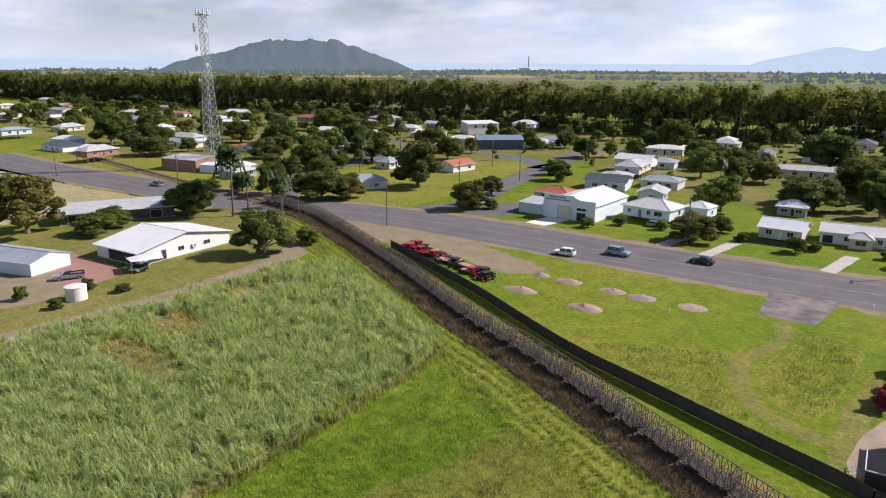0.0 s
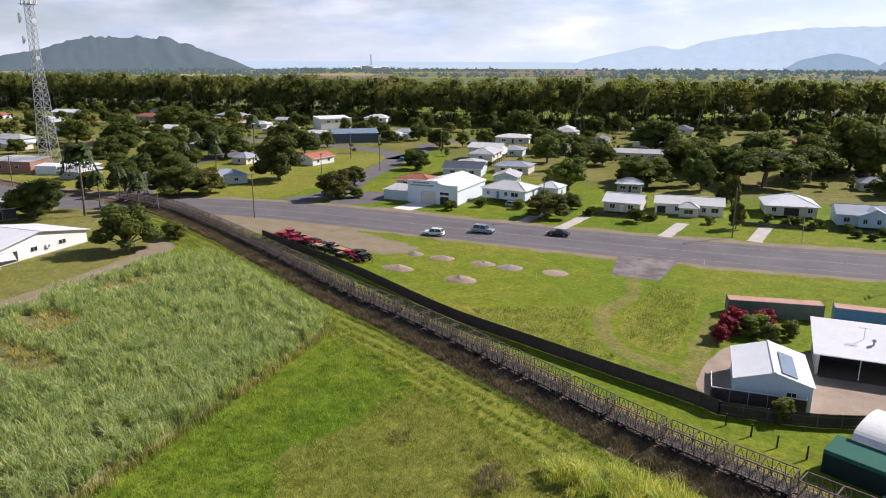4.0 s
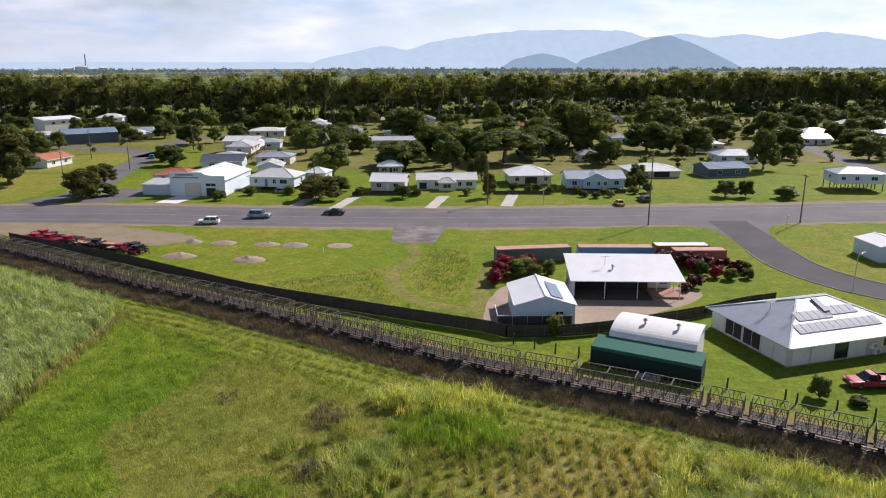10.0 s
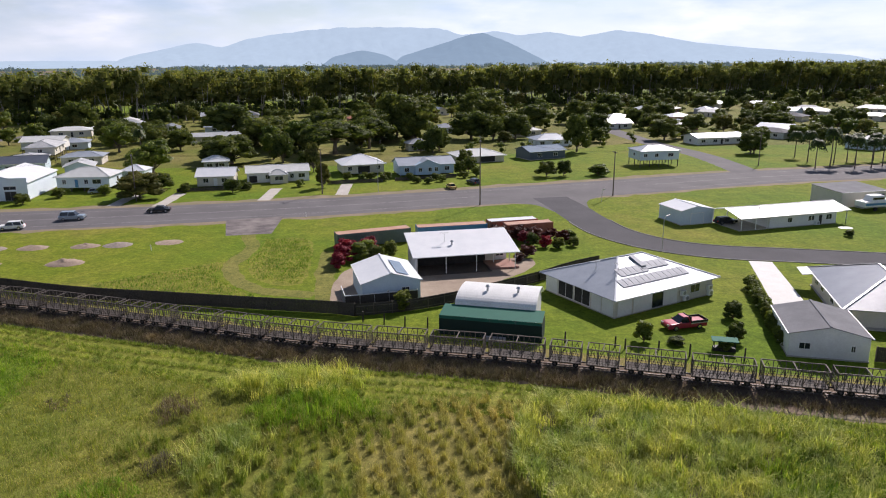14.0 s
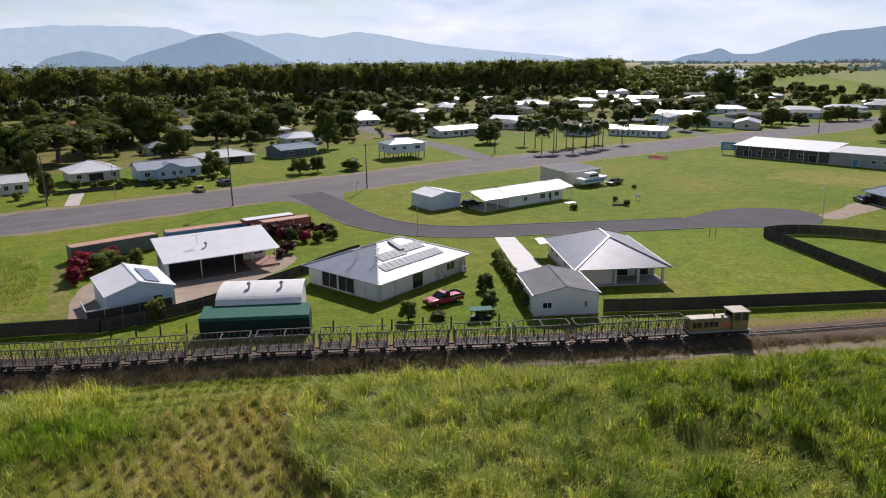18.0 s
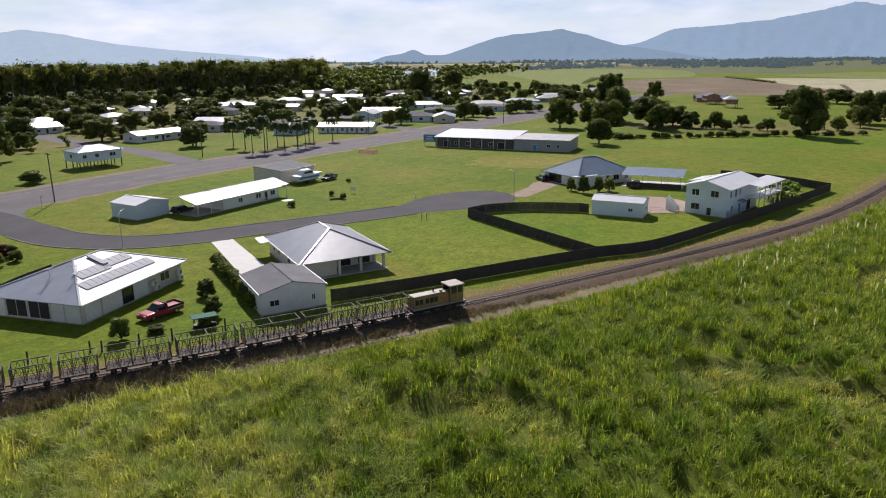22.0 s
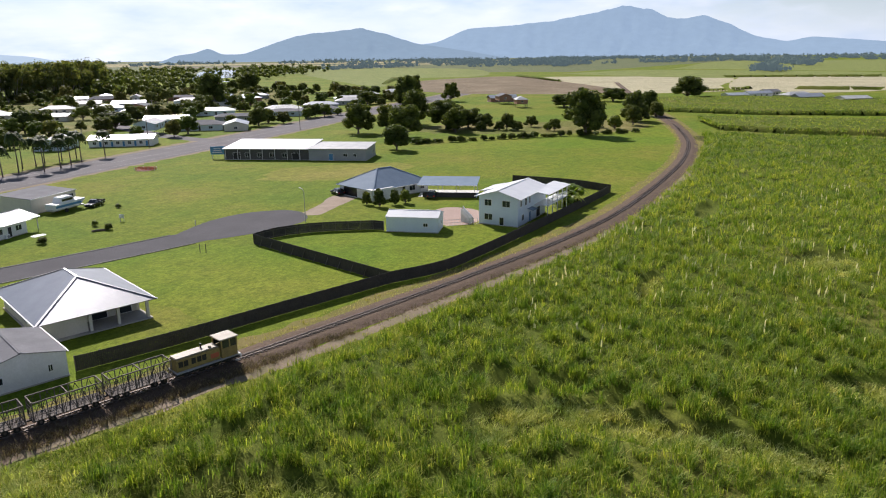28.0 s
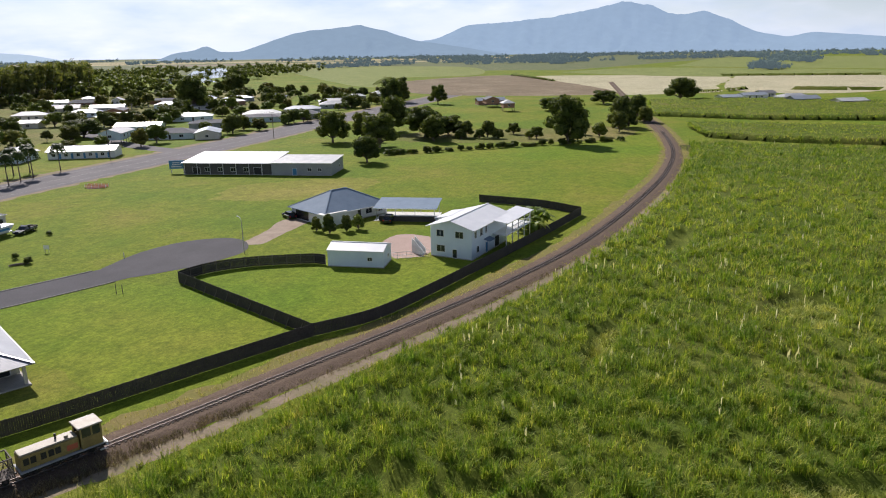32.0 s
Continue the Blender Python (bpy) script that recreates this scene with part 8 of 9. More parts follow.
# ---- grass and cane ----
def blades(rng, pts, h, per, reach, width, mat, name, label, cat, seg=3, jitter=0.35, foot=0.0):
    """Arching ribbons growing in clumps from the given places."""
    n = len(pts) * per
    base = np.repeat(pts, per, 0) + rng.normal(0, jitter, (n, 2))
    hh = np.repeat(h, per) * rng.uniform(0.6, 1.12, n)
    az = rng.uniform(0, 6.2832, n)
    rr = reach * rng.uniform(0.35, 1.2, n) * hh
    d = np.stack([np.cos(az), np.sin(az)], 1)
    side = np.stack([-d[:, 1], d[:, 0]], 1)
    ts = np.linspace(0, 1, seg + 1)
    vs = np.zeros((n, 2 * (seg + 1), 3), np.float32)
    for j, t in enumerate(ts):
        c = base + d * (rr * t**1.7)[:, None]
        z = hh * (foot + (1 - foot) * (1.45 * t - 0.62 * t**2.2) * 1.12)
        w = width * (1 - 0.85 * t**1.5) * (0.5 + 0.5 * min(1, 3 * t + 0.5))
        for k, sg2 in enumerate((-1, 1)):
            vs[:, 2 * j + k, :2] = c + side * w * sg2 / 2
            vs[:, 2 * j + k, 2] = z
    q = np.array([(2 * j, 2 * j + 1, 2 * j + 3, 2 * j + 2) for j in range(seg)])
    f = (np.arange(n)[:, None, None] * (2 * (seg + 1)) + q[None]).reshape(-1, 4)
    return tagged(new(name, fast_mesh(name, vs.reshape(-1, 3), f, mat)), label, cat, kind="stuff")


def scatter(rng, outline, per_m2, eye=(0, -8), near=75.0, power=1.4, least=0.06):
    """Places within an outline, thinner with distance."""
    o = np.array(outline)
    lo, hi = o.min(0), o.max(0)
    n = int(np.prod(hi - lo) * per_m2)
    p = rng.uniform(lo, hi, (n, 2))
    p = p[inside(list(outline), p)]
    d = np.hypot(p[:, 0] - eye[0], p[:, 1] - eye[1])
    keep = rng.uniform(0, 1, len(p)) < np.clip((near / d) ** power, least, 1)
    return p[keep]


def wave(p, scale, seed):
    return np.array([noise.noise(Vector((x * scale, y * scale, seed))) for x, y in p])


def canopy(outline, h, step, mat, name, label, lift=0.42, spots=()):
    """The closed, lumpy top of a standing crop."""
    o = np.array(outline)
    lo, hi = o.min(0), o.max(0)
    xs, ys = np.arange(lo[0], hi[0], step), np.arange(lo[1], hi[1], step)
    gx, gy = np.meshgrid(xs, ys, indexing="ij")
    p = np.stack([gx.ravel(), gy.ravel()], 1)
    ok = inside(list(outline), p).reshape(gx.shape)
    z = np.array([h * (lift + 0.16 * noise.noise(Vector((a * 0.12, b * 0.12, 2))) + 0.2 * noise.noise(Vector((a * 0.8, b * 0.8, 5)))) for a, b in p]).reshape(gx.shape)
    z *= 1 - 0.8 * hollow(p, spots).reshape(gx.shape)
    inner = ok.copy()
    inner[1:-1, 1:-1] &= ok[:-2, 1:-1] & ok[2:, 1:-1] & ok[1:-1, :-2] & ok[1:-1, 2:]
    z = np.where(inner, z, 0.02)
    v = np.stack([gx.ravel(), gy.ravel(), z.ravel()], 1)
    ids = np.arange(gx.size).reshape(gx.shape)
    cell = ok[:-1, :-1] & ok[1:, :-1] & ok[:-1, 1:] & ok[1:, 1:]
    f = np.stack([ids[:-1, :-1], ids[1:, :-1], ids[1:, 1:], ids[:-1, 1:]], -1)[cell]
    return tagged(new(name, fast_mesh(name, v, f, mat)), label, "crop", kind="stuff")


rng = np.random.default_rng(21)


def hollow(p, spots):
    """How deep each place lies in one of the flattened spots (x, y, rx, ry): 0 outside, 1 at the middle."""
    d = np.zeros(len(p))
    for x, y, rx, ry in spots:
        e = ((p[:, 0] - x) / rx) ** 2 + ((p[:, 1] - y) / ry) ** 2
        d = np.maximum(d, np.clip(1.6 * (1.15 - e), 0, 1))
    return d


# ripe cane: stools in rows, arching pale leaves, dry skirts along the open side
LODGED = [(-86, 47, 10, 3.6), (-94, 57, 6, 4), (-99, 74, 3, 6)]
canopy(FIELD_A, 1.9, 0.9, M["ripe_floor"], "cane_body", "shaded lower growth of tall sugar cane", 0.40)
p = scatter(rng, FIELD_A, 2.3, (0, 0), 90, 1.1, 0.3)
flat = hollow(p, LODGED)
hgt = 2.35 + 0.4 * wave(p, 0.16, 9.0) + 0.85 * wave(p, 0.6, 2.0) - 1.35 * flat * (0.75 + 0.5 * wave(p, 0.4, 5.0))
tall = flat + 0.35 * wave(p, 0.5, 33.0) < 0.5
blades(rng, p[tall], np.clip(hgt[tall], 1.2, 3.3), 20, 0.44, 0.085, M["cane"], "sugar_cane", "tall ripe sugar cane with pale arching leaves", "crop", 3, 0.2, 0.56)
blades(rng, p[~tall], np.clip(hgt[~tall], 0.5, 1.6), 16, 0.7, 0.08, M["tussock"], "fallen_cane", "flattened dry cane and grass in the field", "crop", 2, 0.3, 0.45)
skirt = []
for c in spline([(-57.6, 76), (-56.0, 66), (-54.8, 56), (-52.9, 40), (-52, 20), (-52, 5)], 0.35):
    for _ in range(2):
        skirt.append((c.x + rng.normal(0, 0.35), c.y + rng.uniform(-0.3, 0.3)))
skirt = np.array(skirt)
blades(rng, skirt, 1.35 + 0.7 * wave(skirt, 0.7, 6.0), 8, 0.5, 0.07, M["tussock"], "cane_skirt", "dry hanging leaves along the edge of the cane", "crop", 2, 0.2, 0.1)

# green cane: upright tufts, flattened yellow hollows, dark litter between
HOLLOWS = [(61, -3, 3.2, 15), (57, 9, 5, 4), (39, 19, 4.6, 7), (33.5, 25, 3.4, 3), (76, -26, 4, 12), (120, -18, 7, 5), (52, -22, 3, 6), (150, 2, 9, 2.6), (98, 4, 7, 2), (47, 28.5, 4, 1.6)]
PITS = [(x, y, 1.9 + 0.5 * math.sin(x), 1.5 + 0.4 * math.cos(y)) for x, y in [(36, 25), (38, 24), (36, 18), (38, 17), (37, 11), (36, 26), (64, 15), (64, 12), (65, 9), (66, 6), (66, 1), (66, -3), (67, -8), (67, -10), (58, -15), (63, -4), (61, 0), (36, 8), (39, 4)]]
PITS += [(x, y, r, 0.7 * r) for x, y, r in zip(rng.uniform(26, 95, 46), rng.uniform(-28, 33, 46), rng.uniform(0.6, 1.5, 46))]
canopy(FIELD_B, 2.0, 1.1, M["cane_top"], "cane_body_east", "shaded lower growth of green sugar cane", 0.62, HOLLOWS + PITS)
p = scatter(rng, FIELD_B, 2.7, (20, 0), 66, 1.45, 0.05)
far_d = np.hypot(p[:, 0], p[:, 1] + 8)
ok = (wave(p, 0.5, 6.0) > -0.32) & (hollow(p, PITS) < 0.5)
p, far_d = p[ok], far_d[ok]
flat = hollow(p, HOLLOWS)
hgt = 2.15 + 0.35 * wave(p, 0.1, 4.0) + 1.25 * wave(p, 0.62, 12.0) * np.clip(240 / far_d, 0.3, 1)
near_p, mid_p = far_d < 125, far_d < 215
up = flat + 0.3 * wave(p, 0.45, 41.0) < 0.45
blades(rng, p[near_p & up], np.clip(hgt[near_p & up], 1.0, 3.2), 21, 0.36, 0.07, M["cane_green"], "green_cane", "dense standing green sugar cane", "crop", 2, 0.2, 0.6)
blades(rng, p[near_p & ~up], 1.0 + 0.5 * wave(p[near_p & ~up], 0.5, 3.0), 30, 0.8, 0.075, M["reed"], "fallen_green_cane", "yellowed cane lying flat in hollows", "crop", 2, 0.35)
sel = ~near_p & mid_p & up
blades(rng, p[sel], np.clip(hgt[sel], 1.2, 3.0), 16, 0.42, 0.11, M["cane_green"], "green_cane_midway", "standing green sugar cane in the middle of the field", "crop", 2, 0.3, 0.58)
sel = ~mid_p & (flat < 0.7)
blades(rng, p[sel], np.clip(hgt[sel], 1.4, 2.8), 15, 0.6, 0.17, M["cane_green"], "green_cane_beyond", "standing green sugar cane further off", "crop", 2, 0.6, 0.3)
bloom = hollow(p, [(106, 0, 32, 24), (104, 16, 22, 5), (150, -20, 40, 22)])
t_p = p[(p[:, 0] > 72) & (rng.uniform(0, 1, len(p)) < (0.004 + 0.05 * bloom * np.clip(0.6 + 1.6 * wave(p, 0.09, 31.0), 0, 2)))]
blades(rng, t_p, np.full(len(t_p), 2.8), 5, 0.05, 0.13, M["tassel"], "cane_tassels", "silvery flower tassels above the cane", "crop", 2, 0.06, 0.74)
# wild cane at the corner of the field
canopy(REEDS, 1.8, 0.9, M["ripe_floor"], "wild_cane_body", "tangled lower growth of wild cane", 0.42, [(11.5, 41.5, 1.8, 1.5), (20, 36, 2.5, 1.2), (27, 33, 2, 1.6), (33, 25, 3, 3)])
p = scatter(rng, REEDS, 2.6, (0, 0), 90, 0.4, 0.5)
p = p[hollow(p, [(x, y, r, 0.75 * r) for x, y, r in zip(rng.uniform(9, 34, 24), rng.uniform(20, 46, 24), rng.uniform(0.5, 1.1, 24))]) < 0.5]
dip = hollow(p, [(11.5, 41.5, 1.8, 1.5), (20, 36, 2.5, 1.2), (27, 33, 2, 1.6), (16, 44, 1.6, 1.0), (33, 25, 3, 3)])
blades(rng, p, np.clip(2.2 + 0.5 * wave(p, 0.2, 3.5) + 1.0 * wave(p, 0.55, 7.0) - 1.7 * dip, 0.3, 3.2), 26, 0.5, 0.065, M["reed"], "wild_cane", "tall wild cane with light drooping blades", "grass", 3, 0.22, 0.4)
mix = p[wave(p, 0.22, 19.0) > 0.2]
blades(rng, mix, 2.0 + 0.7 * wave(mix, 0.55, 7.0), 9, 0.45, 0.06, M["young_blade"], "wild_cane_green", "fresh green blades among the wild cane", "grass", 3, 0.22, 0.4)
# bright young grass beside the ripe cane
YOUNG = [(-57, 74), (-44, 71.5), (-37, 65), (-38, 56), (-42, 47), (-36, 38), (-38, 22), (-30, 5), (-52, 5), (-53, 38), (-55, 56)]
p = scatter(rng, YOUNG, 9.0, (0, 0), 66, 1.0, 0.25)
blades(rng, p, np.clip(0.42 + 0.2 * wave(p, 0.2, 6.0) + 0.4 * wave(p, 0.8, 2.0), 0.15, 1.0), 5, 0.7, 0.055, M["young_blade"], "young_grass", "knee-high bright green grass", "grass", 2, 0.25)
# yellowing rough grass
WEEDY = [(-39, 67), (-26, 61), (-14, 55), (-4, 52), (2, 47), (-16, 42), (-14, 20), (-36, 20), (-36, 38), (-42, 46), (-39, 56)]
p = scatter(rng, WEEDY, 6.5, (0, 0), 80, 0.8, 0.4)
blades(rng, p, np.clip(0.36 + 0.25 * wave(p, 0.25, 16.0) + 0.45 * wave(p, 0.9, 22.0), 0.12, 1.1), 6, 0.85, 0.05, M["weed_blade"], "rough_grass", "yellowing rough grass with weeds", "grass", 2, 0.3)
# stools of dry grass in rows
DRY = [(-17, 44), (-5, 49), (5, 51.5), (13, 48.5), (9.5, 44), (8, 37), (12, 24), (-6, 20), (-17, 30)]
stools = []
for r in range(-24, 26):
    for k in range(-4, 46):
        y = 16 + 0.98 * k + rng.normal(0, 0.14)
        stools.append((1.5 * r + 0.12 * (36 - y) + rng.normal(0, 0.16), y))
p = np.array(stools)
p = p[inside(DRY, p) & (rng.uniform(0, 1, len(p)) > 0.06)]
green = (p[:, 0] < -4 + 4 * wave(p, 0.2, 2.0)) & (rng.uniform(0, 1, len(p)) < 0.75)
for sel, m, nm, lab in ((~green, "tussock", "dry_tussocks", "rows of dry straw-coloured grass tussocks"), (green, "weed_blade", "green_tussocks", "rows of yellow-green grass tussocks")):
    blades(rng, p[sel], 0.85 + 0.35 * wave(p[sel], 0.8, 3.0), 74, 0.62, 0.045, M[m], nm, lab, "grass", 3, 0.2)
# clumps of wild cane and brown weeds in the rough grass
for x, y, rx, ry, h, m, per, nm, lab in ((-11, 55.5, 7.5, 3.4, 1.9, "reed", 26, "reed_clump", "tall clump of wild cane in the rough grass"), (-9, 49.5, 6.0, 3.6, 1.7, "young_blade", 24, "reed_clump", "dark green clump of wild cane"),
                                         (-15.5, 43, 4.2, 4.4, 1.6, "reed", 24, "reed_clump", "clump of wild cane beside the tussocks"), (-21.5, 51.5, 2.2, 2.6, 1.2, "dead_brush", 20, "weed_clump", "brown bush of dead weeds"),
                                         (-19.0, 48.2, 2.0, 1.6, 1.2, "weed_blade", 22, "weed_clump", "bushy yellow-green weeds"), (-22.8, 45, 2.4, 2.0, 1.3, "weed_blade", 22, "weed_clump", "bushy yellow-green weeds"),
                                         (-20.4, 42.2, 2.0, 1.5, 1.1, "dead_brush", 20, "weed_clump", "brown bush of dead weeds"), (-33, 54.5, 1.8, 1.4, 0.7, "dead_brush", 14, "weed_clump", "low brown patch of dead weeds"),
                                         (-24, 38.5, 3.0, 1.8, 1.1, "young_blade", 18, "weed_clump", "low green bush in the rough grass"), (-24.5, 56, 2.0, 1.4, 0.8, "weed_blade", 18, "weed_clump", "low yellow-green weeds")):
    n = int(rx * ry * 5.2)
    a, r = rng.uniform(0, 6.2832, n), np.sqrt(rng.uniform(0, 1, n))
    q = np.stack([x + rx * r * np.cos(a), y + ry * r * np.sin(a)], 1)
    blades(rng, q, np.clip(h * (1.1 - 0.5 * r**3 + 0.55 * wave(q, 0.7, 4.0)), 0.3, 3), per, 0.55, 0.055, M[m], nm, lab, "grass", 3, 0.22, 0.28)
# windrows mown along the track, dead weeds on the bank
mown, dead, verge, edge = [], [], [], []
sd = sides_of(rail_line)
for c, q in zip(rail_line, sd):
    if -150 < c.x < 130:
        if c.x < 48:
            for off, n in ((-5.4, 7), (-7.0, 5), (-8.5, 6), (-10.2, 5), (-11.6, 4)):
                for _ in range(n):
                    w = off + rng.normal(0, 0.13) + 0.3 * math.sin(c.x * 0.23 + off)
                    mown.append((c.x + q.x * w + rng.uniform(-0.5, 0.5), c.y + q.y * w))
        if c.x < 72:
            for _ in range(24 if c.x < 30 else 12):
                off = -1.25 - (3.3 if c.x < 30 else 2.3) * rng.beta(1.5, 1.3)
                dead.append((c.x + q.x * off + rng.uniform(-0.5, 0.5), c.y + q.y * off))
        for _ in range(5):
            off = rng.uniform(1.8, 4.6)
            verge.append((c.x + q.x * off + rng.uniform(-0.5, 0.5), c.y + q.y * off))
        if c.x > 40:
            for _ in range(14):
                off = -5.0 - 4.2 * rng.beta(1.2, 1.0)
                edge.append((c.x + q.x * off + rng.uniform(-0.5, 0.5), c.y + q.y * off))
            for _ in range(4):
                off = -2.0 - 1.6 * rng.random()
                dead.append((c.x + q.x * off + rng.uniform(-0.5, 0.5), c.y + q.y * off))
    elif c.x < 330:
        for _ in range(4):
            off = rng.choice([-1, 1]) * rng.uniform(1.9, 4.4)
            verge.append((c.x + q.x * off, c.y + q.y * off))
mown, dead, verge, edge = np.array(mown), np.array(dead), np.array(verge), np.array(edge)
blades(rng, mown, np.full(len(mown), 0.45), 8, 1.0, 0.06, M["mown_blade"], "mown_windrows", "rows of freshly mown grass beside the track", "grass", 2, 0.16)
blades(rng, dead, (0.85 + 0.5 * wave(dead, 0.5, 1.0)) * np.where(dead[:, 0] > 62, 0.4, np.where(dead[:, 0] > 30, 0.65, 1.0)), 12, 0.75, 0.045, M["dead_brush"], "dead_weeds", "brown dead weeds on the railway bank", "weeds", 2, 0.22)
blades(rng, verge, np.full(len(verge), 0.35), 5, 0.7, 0.05, M["tussock"], "verge_grass", "dry tufts beside the rails", "grass", 2, 0.25)
blades(rng, edge, np.clip(0.55 + 0.4 * wave(edge, 0.6, 5.0), 0.2, 1.2), 8, 0.8, 0.06, M["weed_blade"], "headland_grass", "yellow-green grass between track and cane", "grass", 2, 0.25)
rough_p = np.concatenate([scatter(rng, q, 7.0, (0, 0), 100, 1, 0.4) for q in ([(-22, 119), (-14, 117), (-12.5, 104), (-13.5, 90), (-20, 93), (-22.5, 103), (-21.5, 112)], [(-46, 93), (-26, 104), (-27, 96), (-20, 86), (-14, 82), (-30, 86.5)])])
blades(rng, rough_p, 0.32 + 0.12 * wave(rough_p, 0.4, 7.0), 3, 0.9, 0.06, M["young_blade"], "uncut_grass", "uncut grass between the wheel tracks", "grass", 2, 0.3)
# ---- the rest of the town ----
rf_m = ["white_roof", "cream_roof", "silver_roof", "old_roof", "white_roof", "old_roof", "grey_roof", "silver_roof", "old_roof", "cream_roof", "white_roof", "red_roof"]
wl_m = ["white_wall", "cream_wall", "ice_wall", "pale_blue_wall", "cream_wall", "grey_wall", "brick_wall"]
NAMES = {"white_roof": "white", "cream_roof": "pale", "silver_roof": "silver", "old_roof": "weathered grey", "grey_roof": "dark grey", "matte_grey_roof": "dull grey", "red_roof": "red"}
WNAME = {"white_wall": "white", "cream_wall": "cream", "ice_wall": "pale blue", "pale_blue_wall": "light blue", "grey_wall": "grey", "brick_wall": "brick"}
rh = random.Random(8)
for x, y, w in FAR:
    r, wm = rh.choice(rf_m if x < 150 else ["silver_roof", "old_roof", "matte_grey_roof", "matte_grey_roof", "silver_roof", "old_roof", "cream_roof"]), rh.choice(wl_m)
    L = max(7.0, min(w, 20.0))
    W = min(L * 0.8, rh.uniform(7.5, 10.5))
    k = rh.choice(["hip", "hip", "gable"])
    rz = (rh.choice([0, 0, 90]) if L < 18 else 0) + (10 if x < 150 else -55 if y < 420 else -40) + rh.uniform(-6, 6)
    base = rh.choice([0, 0, 0, 2.2]) if L < 17 else 0
    nw = 2 if math.hypot(x, y) > 290 else max(2, int(L / 4.5))
    wins = tuple(("f", -L / 2 + L * (j + 0.5) / nw, 0.9, 1.7, 1.1) for j in range(nw)) + (("l", 0, 0.9, 1.4, 1.1),)
    house("town_house", x, y, rz, L, W, 2.8, rh.uniform(1.1, 1.8), k, wm, r, 0.6, base, wins, (("f", 0.3, 1.0, 2.1, "dark_inside"),), "%s town house with a %s %s roof" % (WNAME[wm], NAMES[r], "hipped" if k == "hip" else "gable"), "house", "town houses", math.hypot(x, y) > 290)

# ---- fields and distance ----
structure("ground_town", patch(TOWN, 0.002, 3, 10), M["town_grass"], "worn grass and bare earth between the town houses", "ground")
# plain and cane fields carry painted haze in their base colour
structure("ground_plain", patch([(1150, 380), (1500, 250), (4700, 250), (4700, 4700), (-4700, 4700), (-4700, 700), (-1200, 420), (-700, 460), (-180, 560), (600, 780), (1000, 900)], 0.02, 6, 200), M["hazed_land"], "wide flat farm plain", "ground")
for lv, (nm, mt, lab, out) in enumerate((("far_field_light", "hazed_cane", "far light green cane field", [(1140, 853), (1411, 919), (1384, 597), (970, 379), (831, 450), (640, 372)]),
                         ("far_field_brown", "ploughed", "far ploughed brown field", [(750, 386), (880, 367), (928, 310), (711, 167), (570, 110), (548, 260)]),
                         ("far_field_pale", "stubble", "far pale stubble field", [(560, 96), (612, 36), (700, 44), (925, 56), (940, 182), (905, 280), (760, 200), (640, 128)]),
                         ("far_field_green", "hazed_cane", "far bright green field", [(1051, 296), (1271, 194), (1137, -127), (959, -109), (905, 89)]),
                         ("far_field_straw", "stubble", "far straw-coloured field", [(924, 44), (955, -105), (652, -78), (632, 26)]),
                         ("far_field_east", "hazed_cane", "far bright green field", [(1350, 180), (2300, 100), (2200, -700), (1250, -420), (1190, -140)]))):
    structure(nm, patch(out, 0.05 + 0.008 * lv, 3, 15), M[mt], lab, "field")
rp = random.Random(5)
for r0 in (1750, 2150, 2600, 3150):
    b = -98.0
    while b < 66:
        wd = rp.uniform(7, 17)
        dp = r0 * rp.uniform(0.10, 0.19)
        out = [(-math.sin(radians(-q)) * r, math.cos(radians(-q)) * r) for q, r in ((b, r0), (b + wd * 0.5, r0 * 1.01), (b + wd * 0.94, r0), (b + wd * 0.94, r0 + dp), (b + wd * 0.5, r0 + dp), (b, r0 + dp))]
        if r0 > 2000 or b < 30:
            structure("far_field", patch(out, 0.09 + 0.01 * rp.random(), 8, 60), M[rp.choice(["hazed_cane", "hazed_cane", "straw", "hazed_land", "brown_dirt"])], "flat farm field on the far plain", "field")
        b += wd
structure("far_meadow", patch([(212, 100), (235, 60), (262, 26), (310, 34), (300, 62), (250, 96)], 0.004, 2, 6), M["bright_lawn"], "mown meadow inside the railway curve", "field")
structure("river", ribbon(spline([tuple(q) for q in RIVER.tolist()], 12), 34, -34, 0.12, 6), M["water"], "distant bend of a pale river", "water")
for out in ([(400, 50), (496, 68), (520, 20), (520, -62), (540, -200), (440, -190), (405, -54), (393, 0)], [(360, 27), (352, 26), (314, 14), (307, -13), (310, -44), (340, -190), (400, -180), (366, -50), (362, -10)]):
    canopy(out, 2.6, 1.6, M["cane_top"], "cane_strip_body", "standing strip of young cane", 0.8)
    pp = scatter(rng, out, 0.4, (0, 0), 400, 1, 0.5)
    blades(rng, pp, np.full(len(pp), 2.6), 6, 0.5, 0.2, M["cane_green"], "cane_strip", "standing strip of green cane beyond the headland", "crop", 2, 0.4, 0.6)
for out in ([(546, 104), (553, 98), (618, 33), (612, 27)], [(612, 27), (618, 33), (655, 24), (660, -78), (652, -78), (648, 16)], [(640, 360), (655, 372), (826, 455), (834, 443)], [(922, 62), (934, 60), (965, -106), (953, -108)], [(700, 165), (708, 172), (935, 325), (940, 312)]):
    canopy(out, 2.8, 3.0, M["cane_top"], "cane_margin", "standing margin of cane between far fields", 0.85)


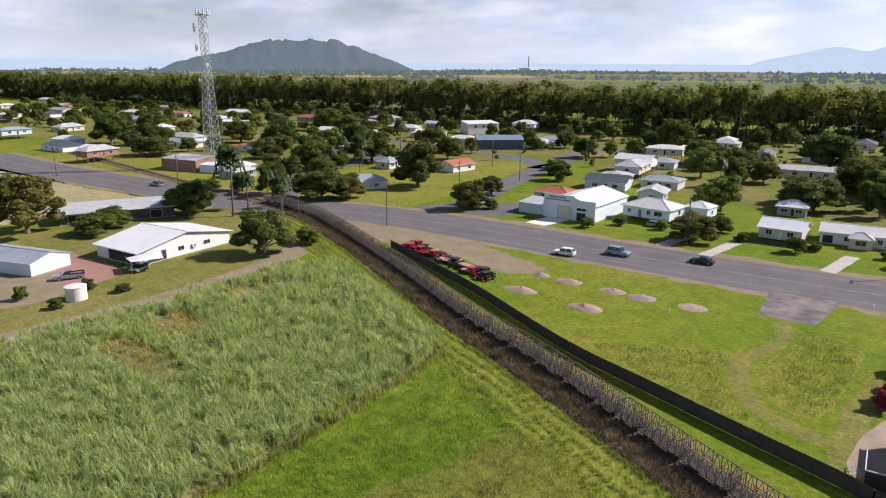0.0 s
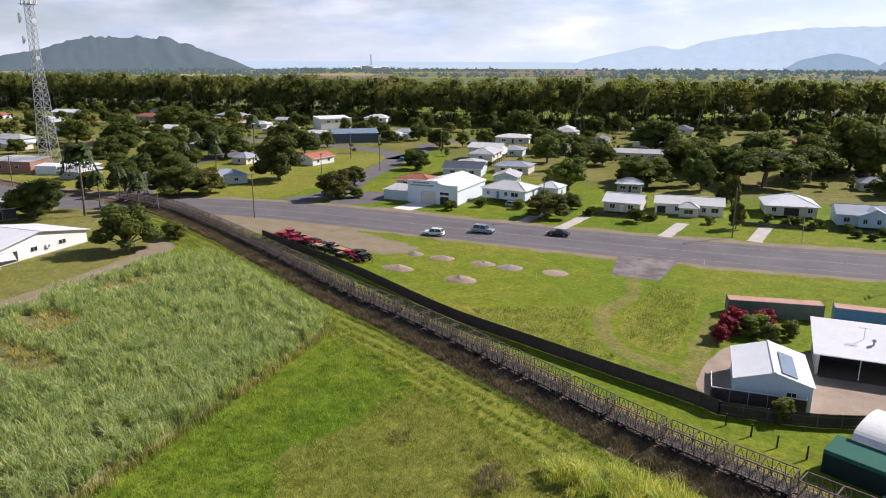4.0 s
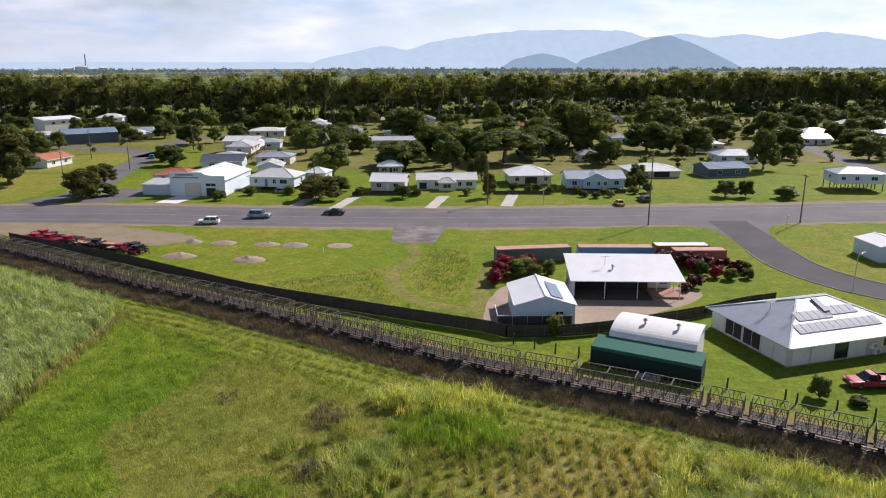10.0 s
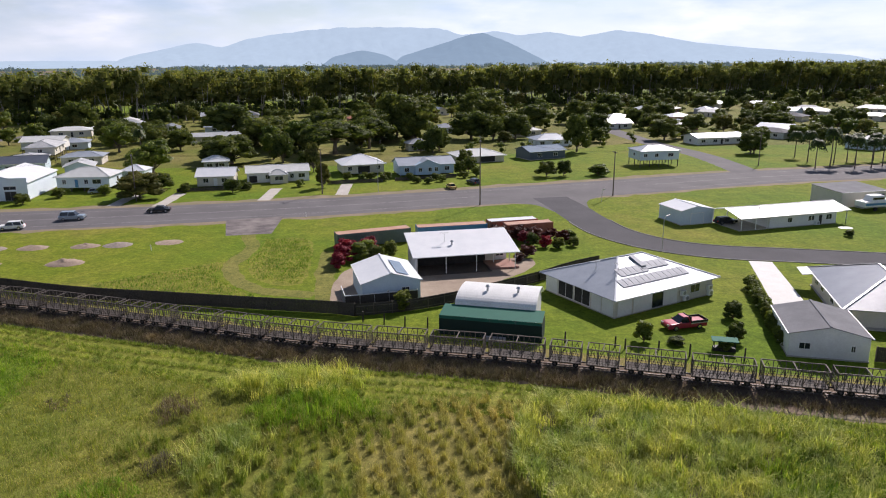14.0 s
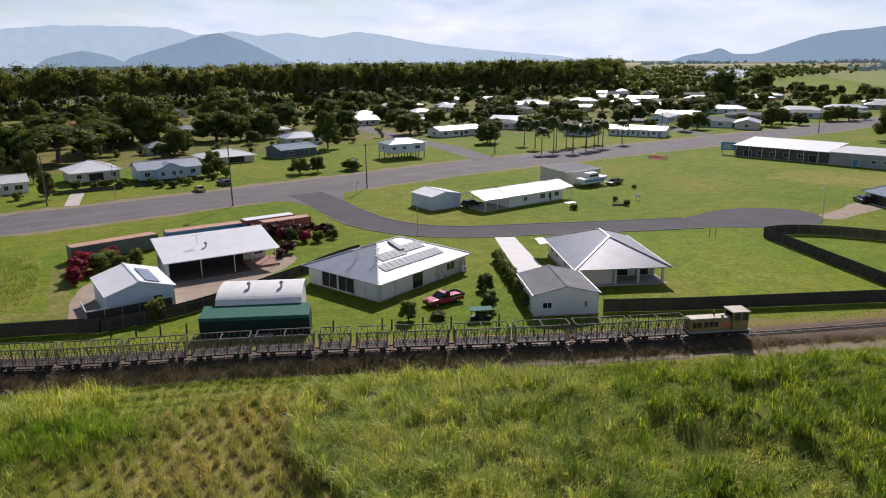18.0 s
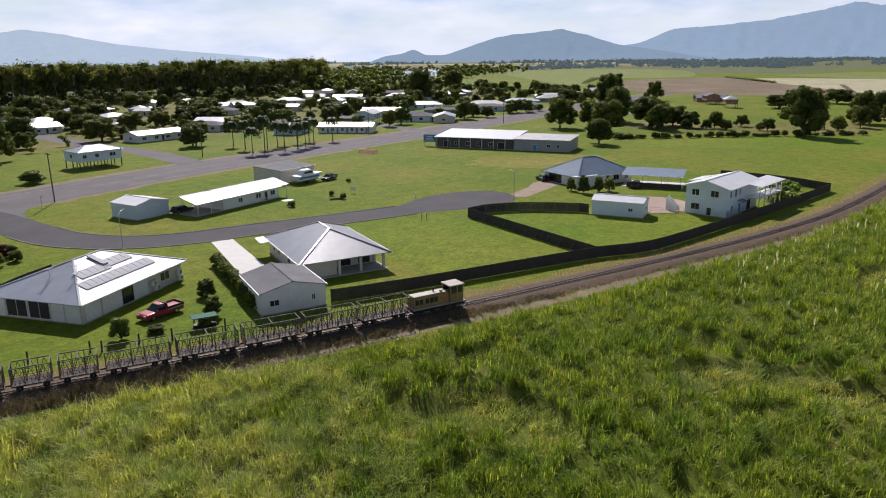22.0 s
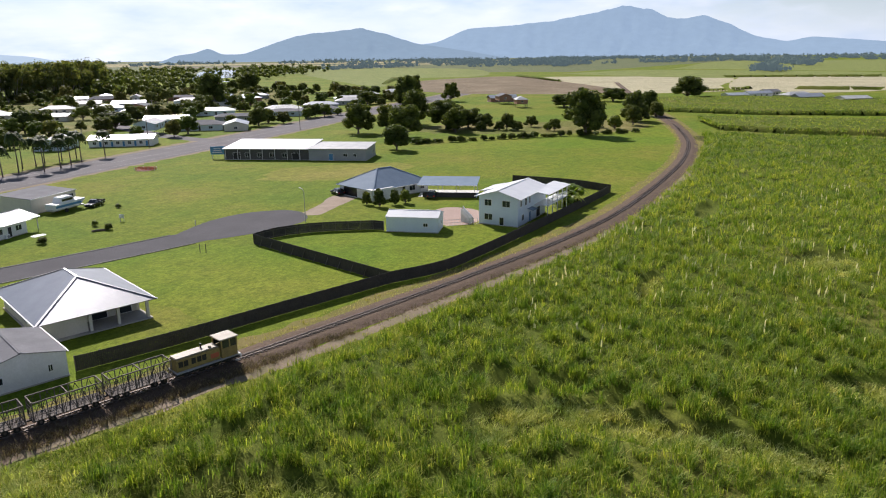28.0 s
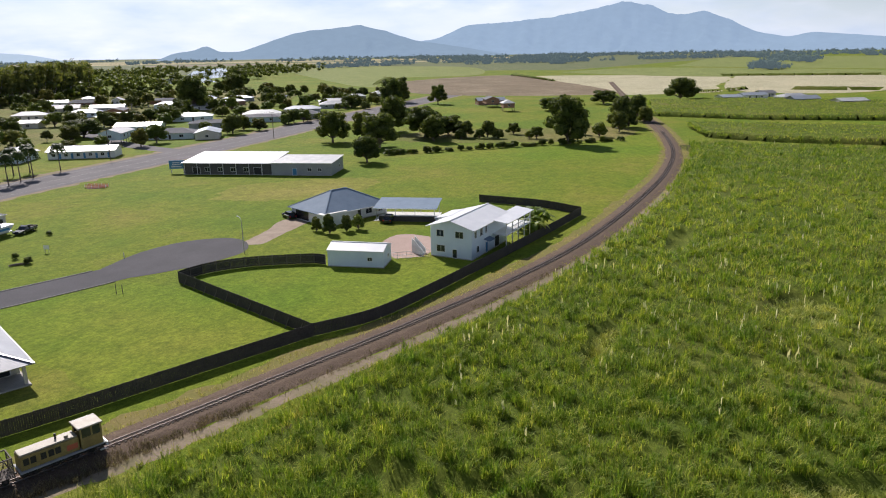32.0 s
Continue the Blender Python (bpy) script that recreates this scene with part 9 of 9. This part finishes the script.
def ridge(name, R, prof, mat, label, seed, rough=0.06):
    """A far range: crest heights by bearing (degrees to the left of +y) and slope from the eye."""
    prof = sorted(prof)
    b0, b1 = prof[0][0], prof[-1][0]
    n = max(24, int((b1 - b0) / 0.22))
    bs = np.linspace(b0, b1, n)
    e = np.interp(bs, [p[0] for p in prof], [p[1] for p in prof])
    e = np.convolve(np.pad(e, 2, "edge"), [0.1, 0.2, 0.4, 0.2, 0.1], "valid")
    s = Shape()
    rows = 8
    for i, (b, h) in enumerate(zip(bs, e)):
        top = 34 + R * h
        wob = 1 + rough * (noise.noise(Vector((b * 1.1, seed, 0))) + 0.6 * noise.noise(Vector((b * 3.3, seed, 4))))
        top = max(2.0, top * wob if h > 0 else top)
        for k in range(rows + 1):
            t = k / rows
            r = R - 520 + 520 * t
            a = radians(b) + 0.012 * noise.noise(Vector((b * 0.9, t * 4, seed))) * (1 - t)
            z = top * (t ** 1.35 + 0.13 * noise.noise(Vector((b * 1.4, t * 5, seed + 7))) * math.sin(math.pi * t)) - 2 * (1 - t)
            s.v.append((-math.sin(a) * r, math.cos(a) * r, z))
        if i:
            o = (i - 1) * (rows + 1)
            s.f += [(o + k, o + k + 1, o + rows + 2 + k, o + rows + 1 + k) for k in range(rows)]
    ob = part(name, s, mat, smooth=True)
    return tagged(ob, label, "backdrop", kind="structure")


# the ranges' blue and pale tones are haze painted into emission
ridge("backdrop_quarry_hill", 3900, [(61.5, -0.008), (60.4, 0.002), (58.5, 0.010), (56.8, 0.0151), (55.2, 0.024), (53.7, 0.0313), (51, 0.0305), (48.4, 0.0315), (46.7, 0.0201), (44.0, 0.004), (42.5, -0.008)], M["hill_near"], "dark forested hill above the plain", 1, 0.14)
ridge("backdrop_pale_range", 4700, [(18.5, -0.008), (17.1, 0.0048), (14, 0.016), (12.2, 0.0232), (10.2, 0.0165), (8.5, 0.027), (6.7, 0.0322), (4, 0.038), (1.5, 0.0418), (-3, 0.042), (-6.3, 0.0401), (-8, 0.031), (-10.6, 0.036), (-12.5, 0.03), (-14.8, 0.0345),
                                    (-17, 0.027), (-19.8, 0.0355), (-22, 0.03), (-25.3, 0.0186), (-29, 0.011), (-35.6, 0.001), (-38, -0.008)], M["hill_far"], "mountain range paled by painted blue haze", 2, 0.03)
ridge("backdrop_cone", 4300, [(-2.5, -0.008), (-3.2, 0.004), (-6, 0.018), (-8, 0.029), (-9.6, 0.0345), (-11.5, 0.022), (-13.8, 0.0024), (-15, -0.008)], M["hill_mid"], "cone-shaped mountain tinted blue by painted haze", 3, 0.03)
ridge("backdrop_knoll", 4100, [(3, -0.008), (2.1, 0.004), (-0.2, 0.0126), (-2, 0.006), (-3.5, -0.008)], M["hill_mid"], "low knoll tinted blue by painted haze", 4, 0.03)
ridge("backdrop_east_hill", 4300, [(-43.6, -0.008), (-44.8, 0.0006), (-46.2, 0.003), (-47.1, 0.0104), (-48, 0.001), (-49.6, 0.0012), (-52, 0.015), (-54, 0.0255), (-56.5, 0.029), (-58.4, 0.0335), (-60.5, 0.025), (-62.8, 0.0121), (-66, 0.004), (-70, -0.008)], M["hill_mid"], "hill across the fields tinted blue by painted haze", 5, 0.03)
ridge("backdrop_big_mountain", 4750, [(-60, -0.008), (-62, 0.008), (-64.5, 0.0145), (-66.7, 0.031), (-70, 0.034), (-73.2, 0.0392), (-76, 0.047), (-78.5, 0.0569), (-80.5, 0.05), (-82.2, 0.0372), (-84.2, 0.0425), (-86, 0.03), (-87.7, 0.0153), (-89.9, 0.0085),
                                      (-91.3, 0.0141), (-95.7, 0.007), (-105, 0.004), (-115, -0.008)], M["hill_big"], "high mountain glowing blue with painted haze", 6, 0.03)
ridge("backdrop_low_range", 4850, [(110, -0.006), (100, 0.002), (85, 0.004), (71, 0.005), (62, 0.003), (45, 0.002), (30, 0.0015), (18, 0.001), (10, -0.008)], M["hill_far"], "low hills on the horizon paled by painted haze", 7, 0.05)
mill = thing("sugar_mill", "distant white sugar mill with a tall chimney", "mill", -1990, 2960, 0, 35)
for k, (x, w, h) in enumerate(((-50, 40, 14), (0, 50, 20), (55, 40, 12), (90, 30, 16))):
    part("mill_block", gable_shell(w, 30, h, 5), M["white_wall"], mill).matrix_basis = pose(x, 0, 0)
part("chimney", Shape().tube([(20, 0, 0), (20, 0, 75)], [3.0, 2.2], 10), M["grey_wall"], mill)
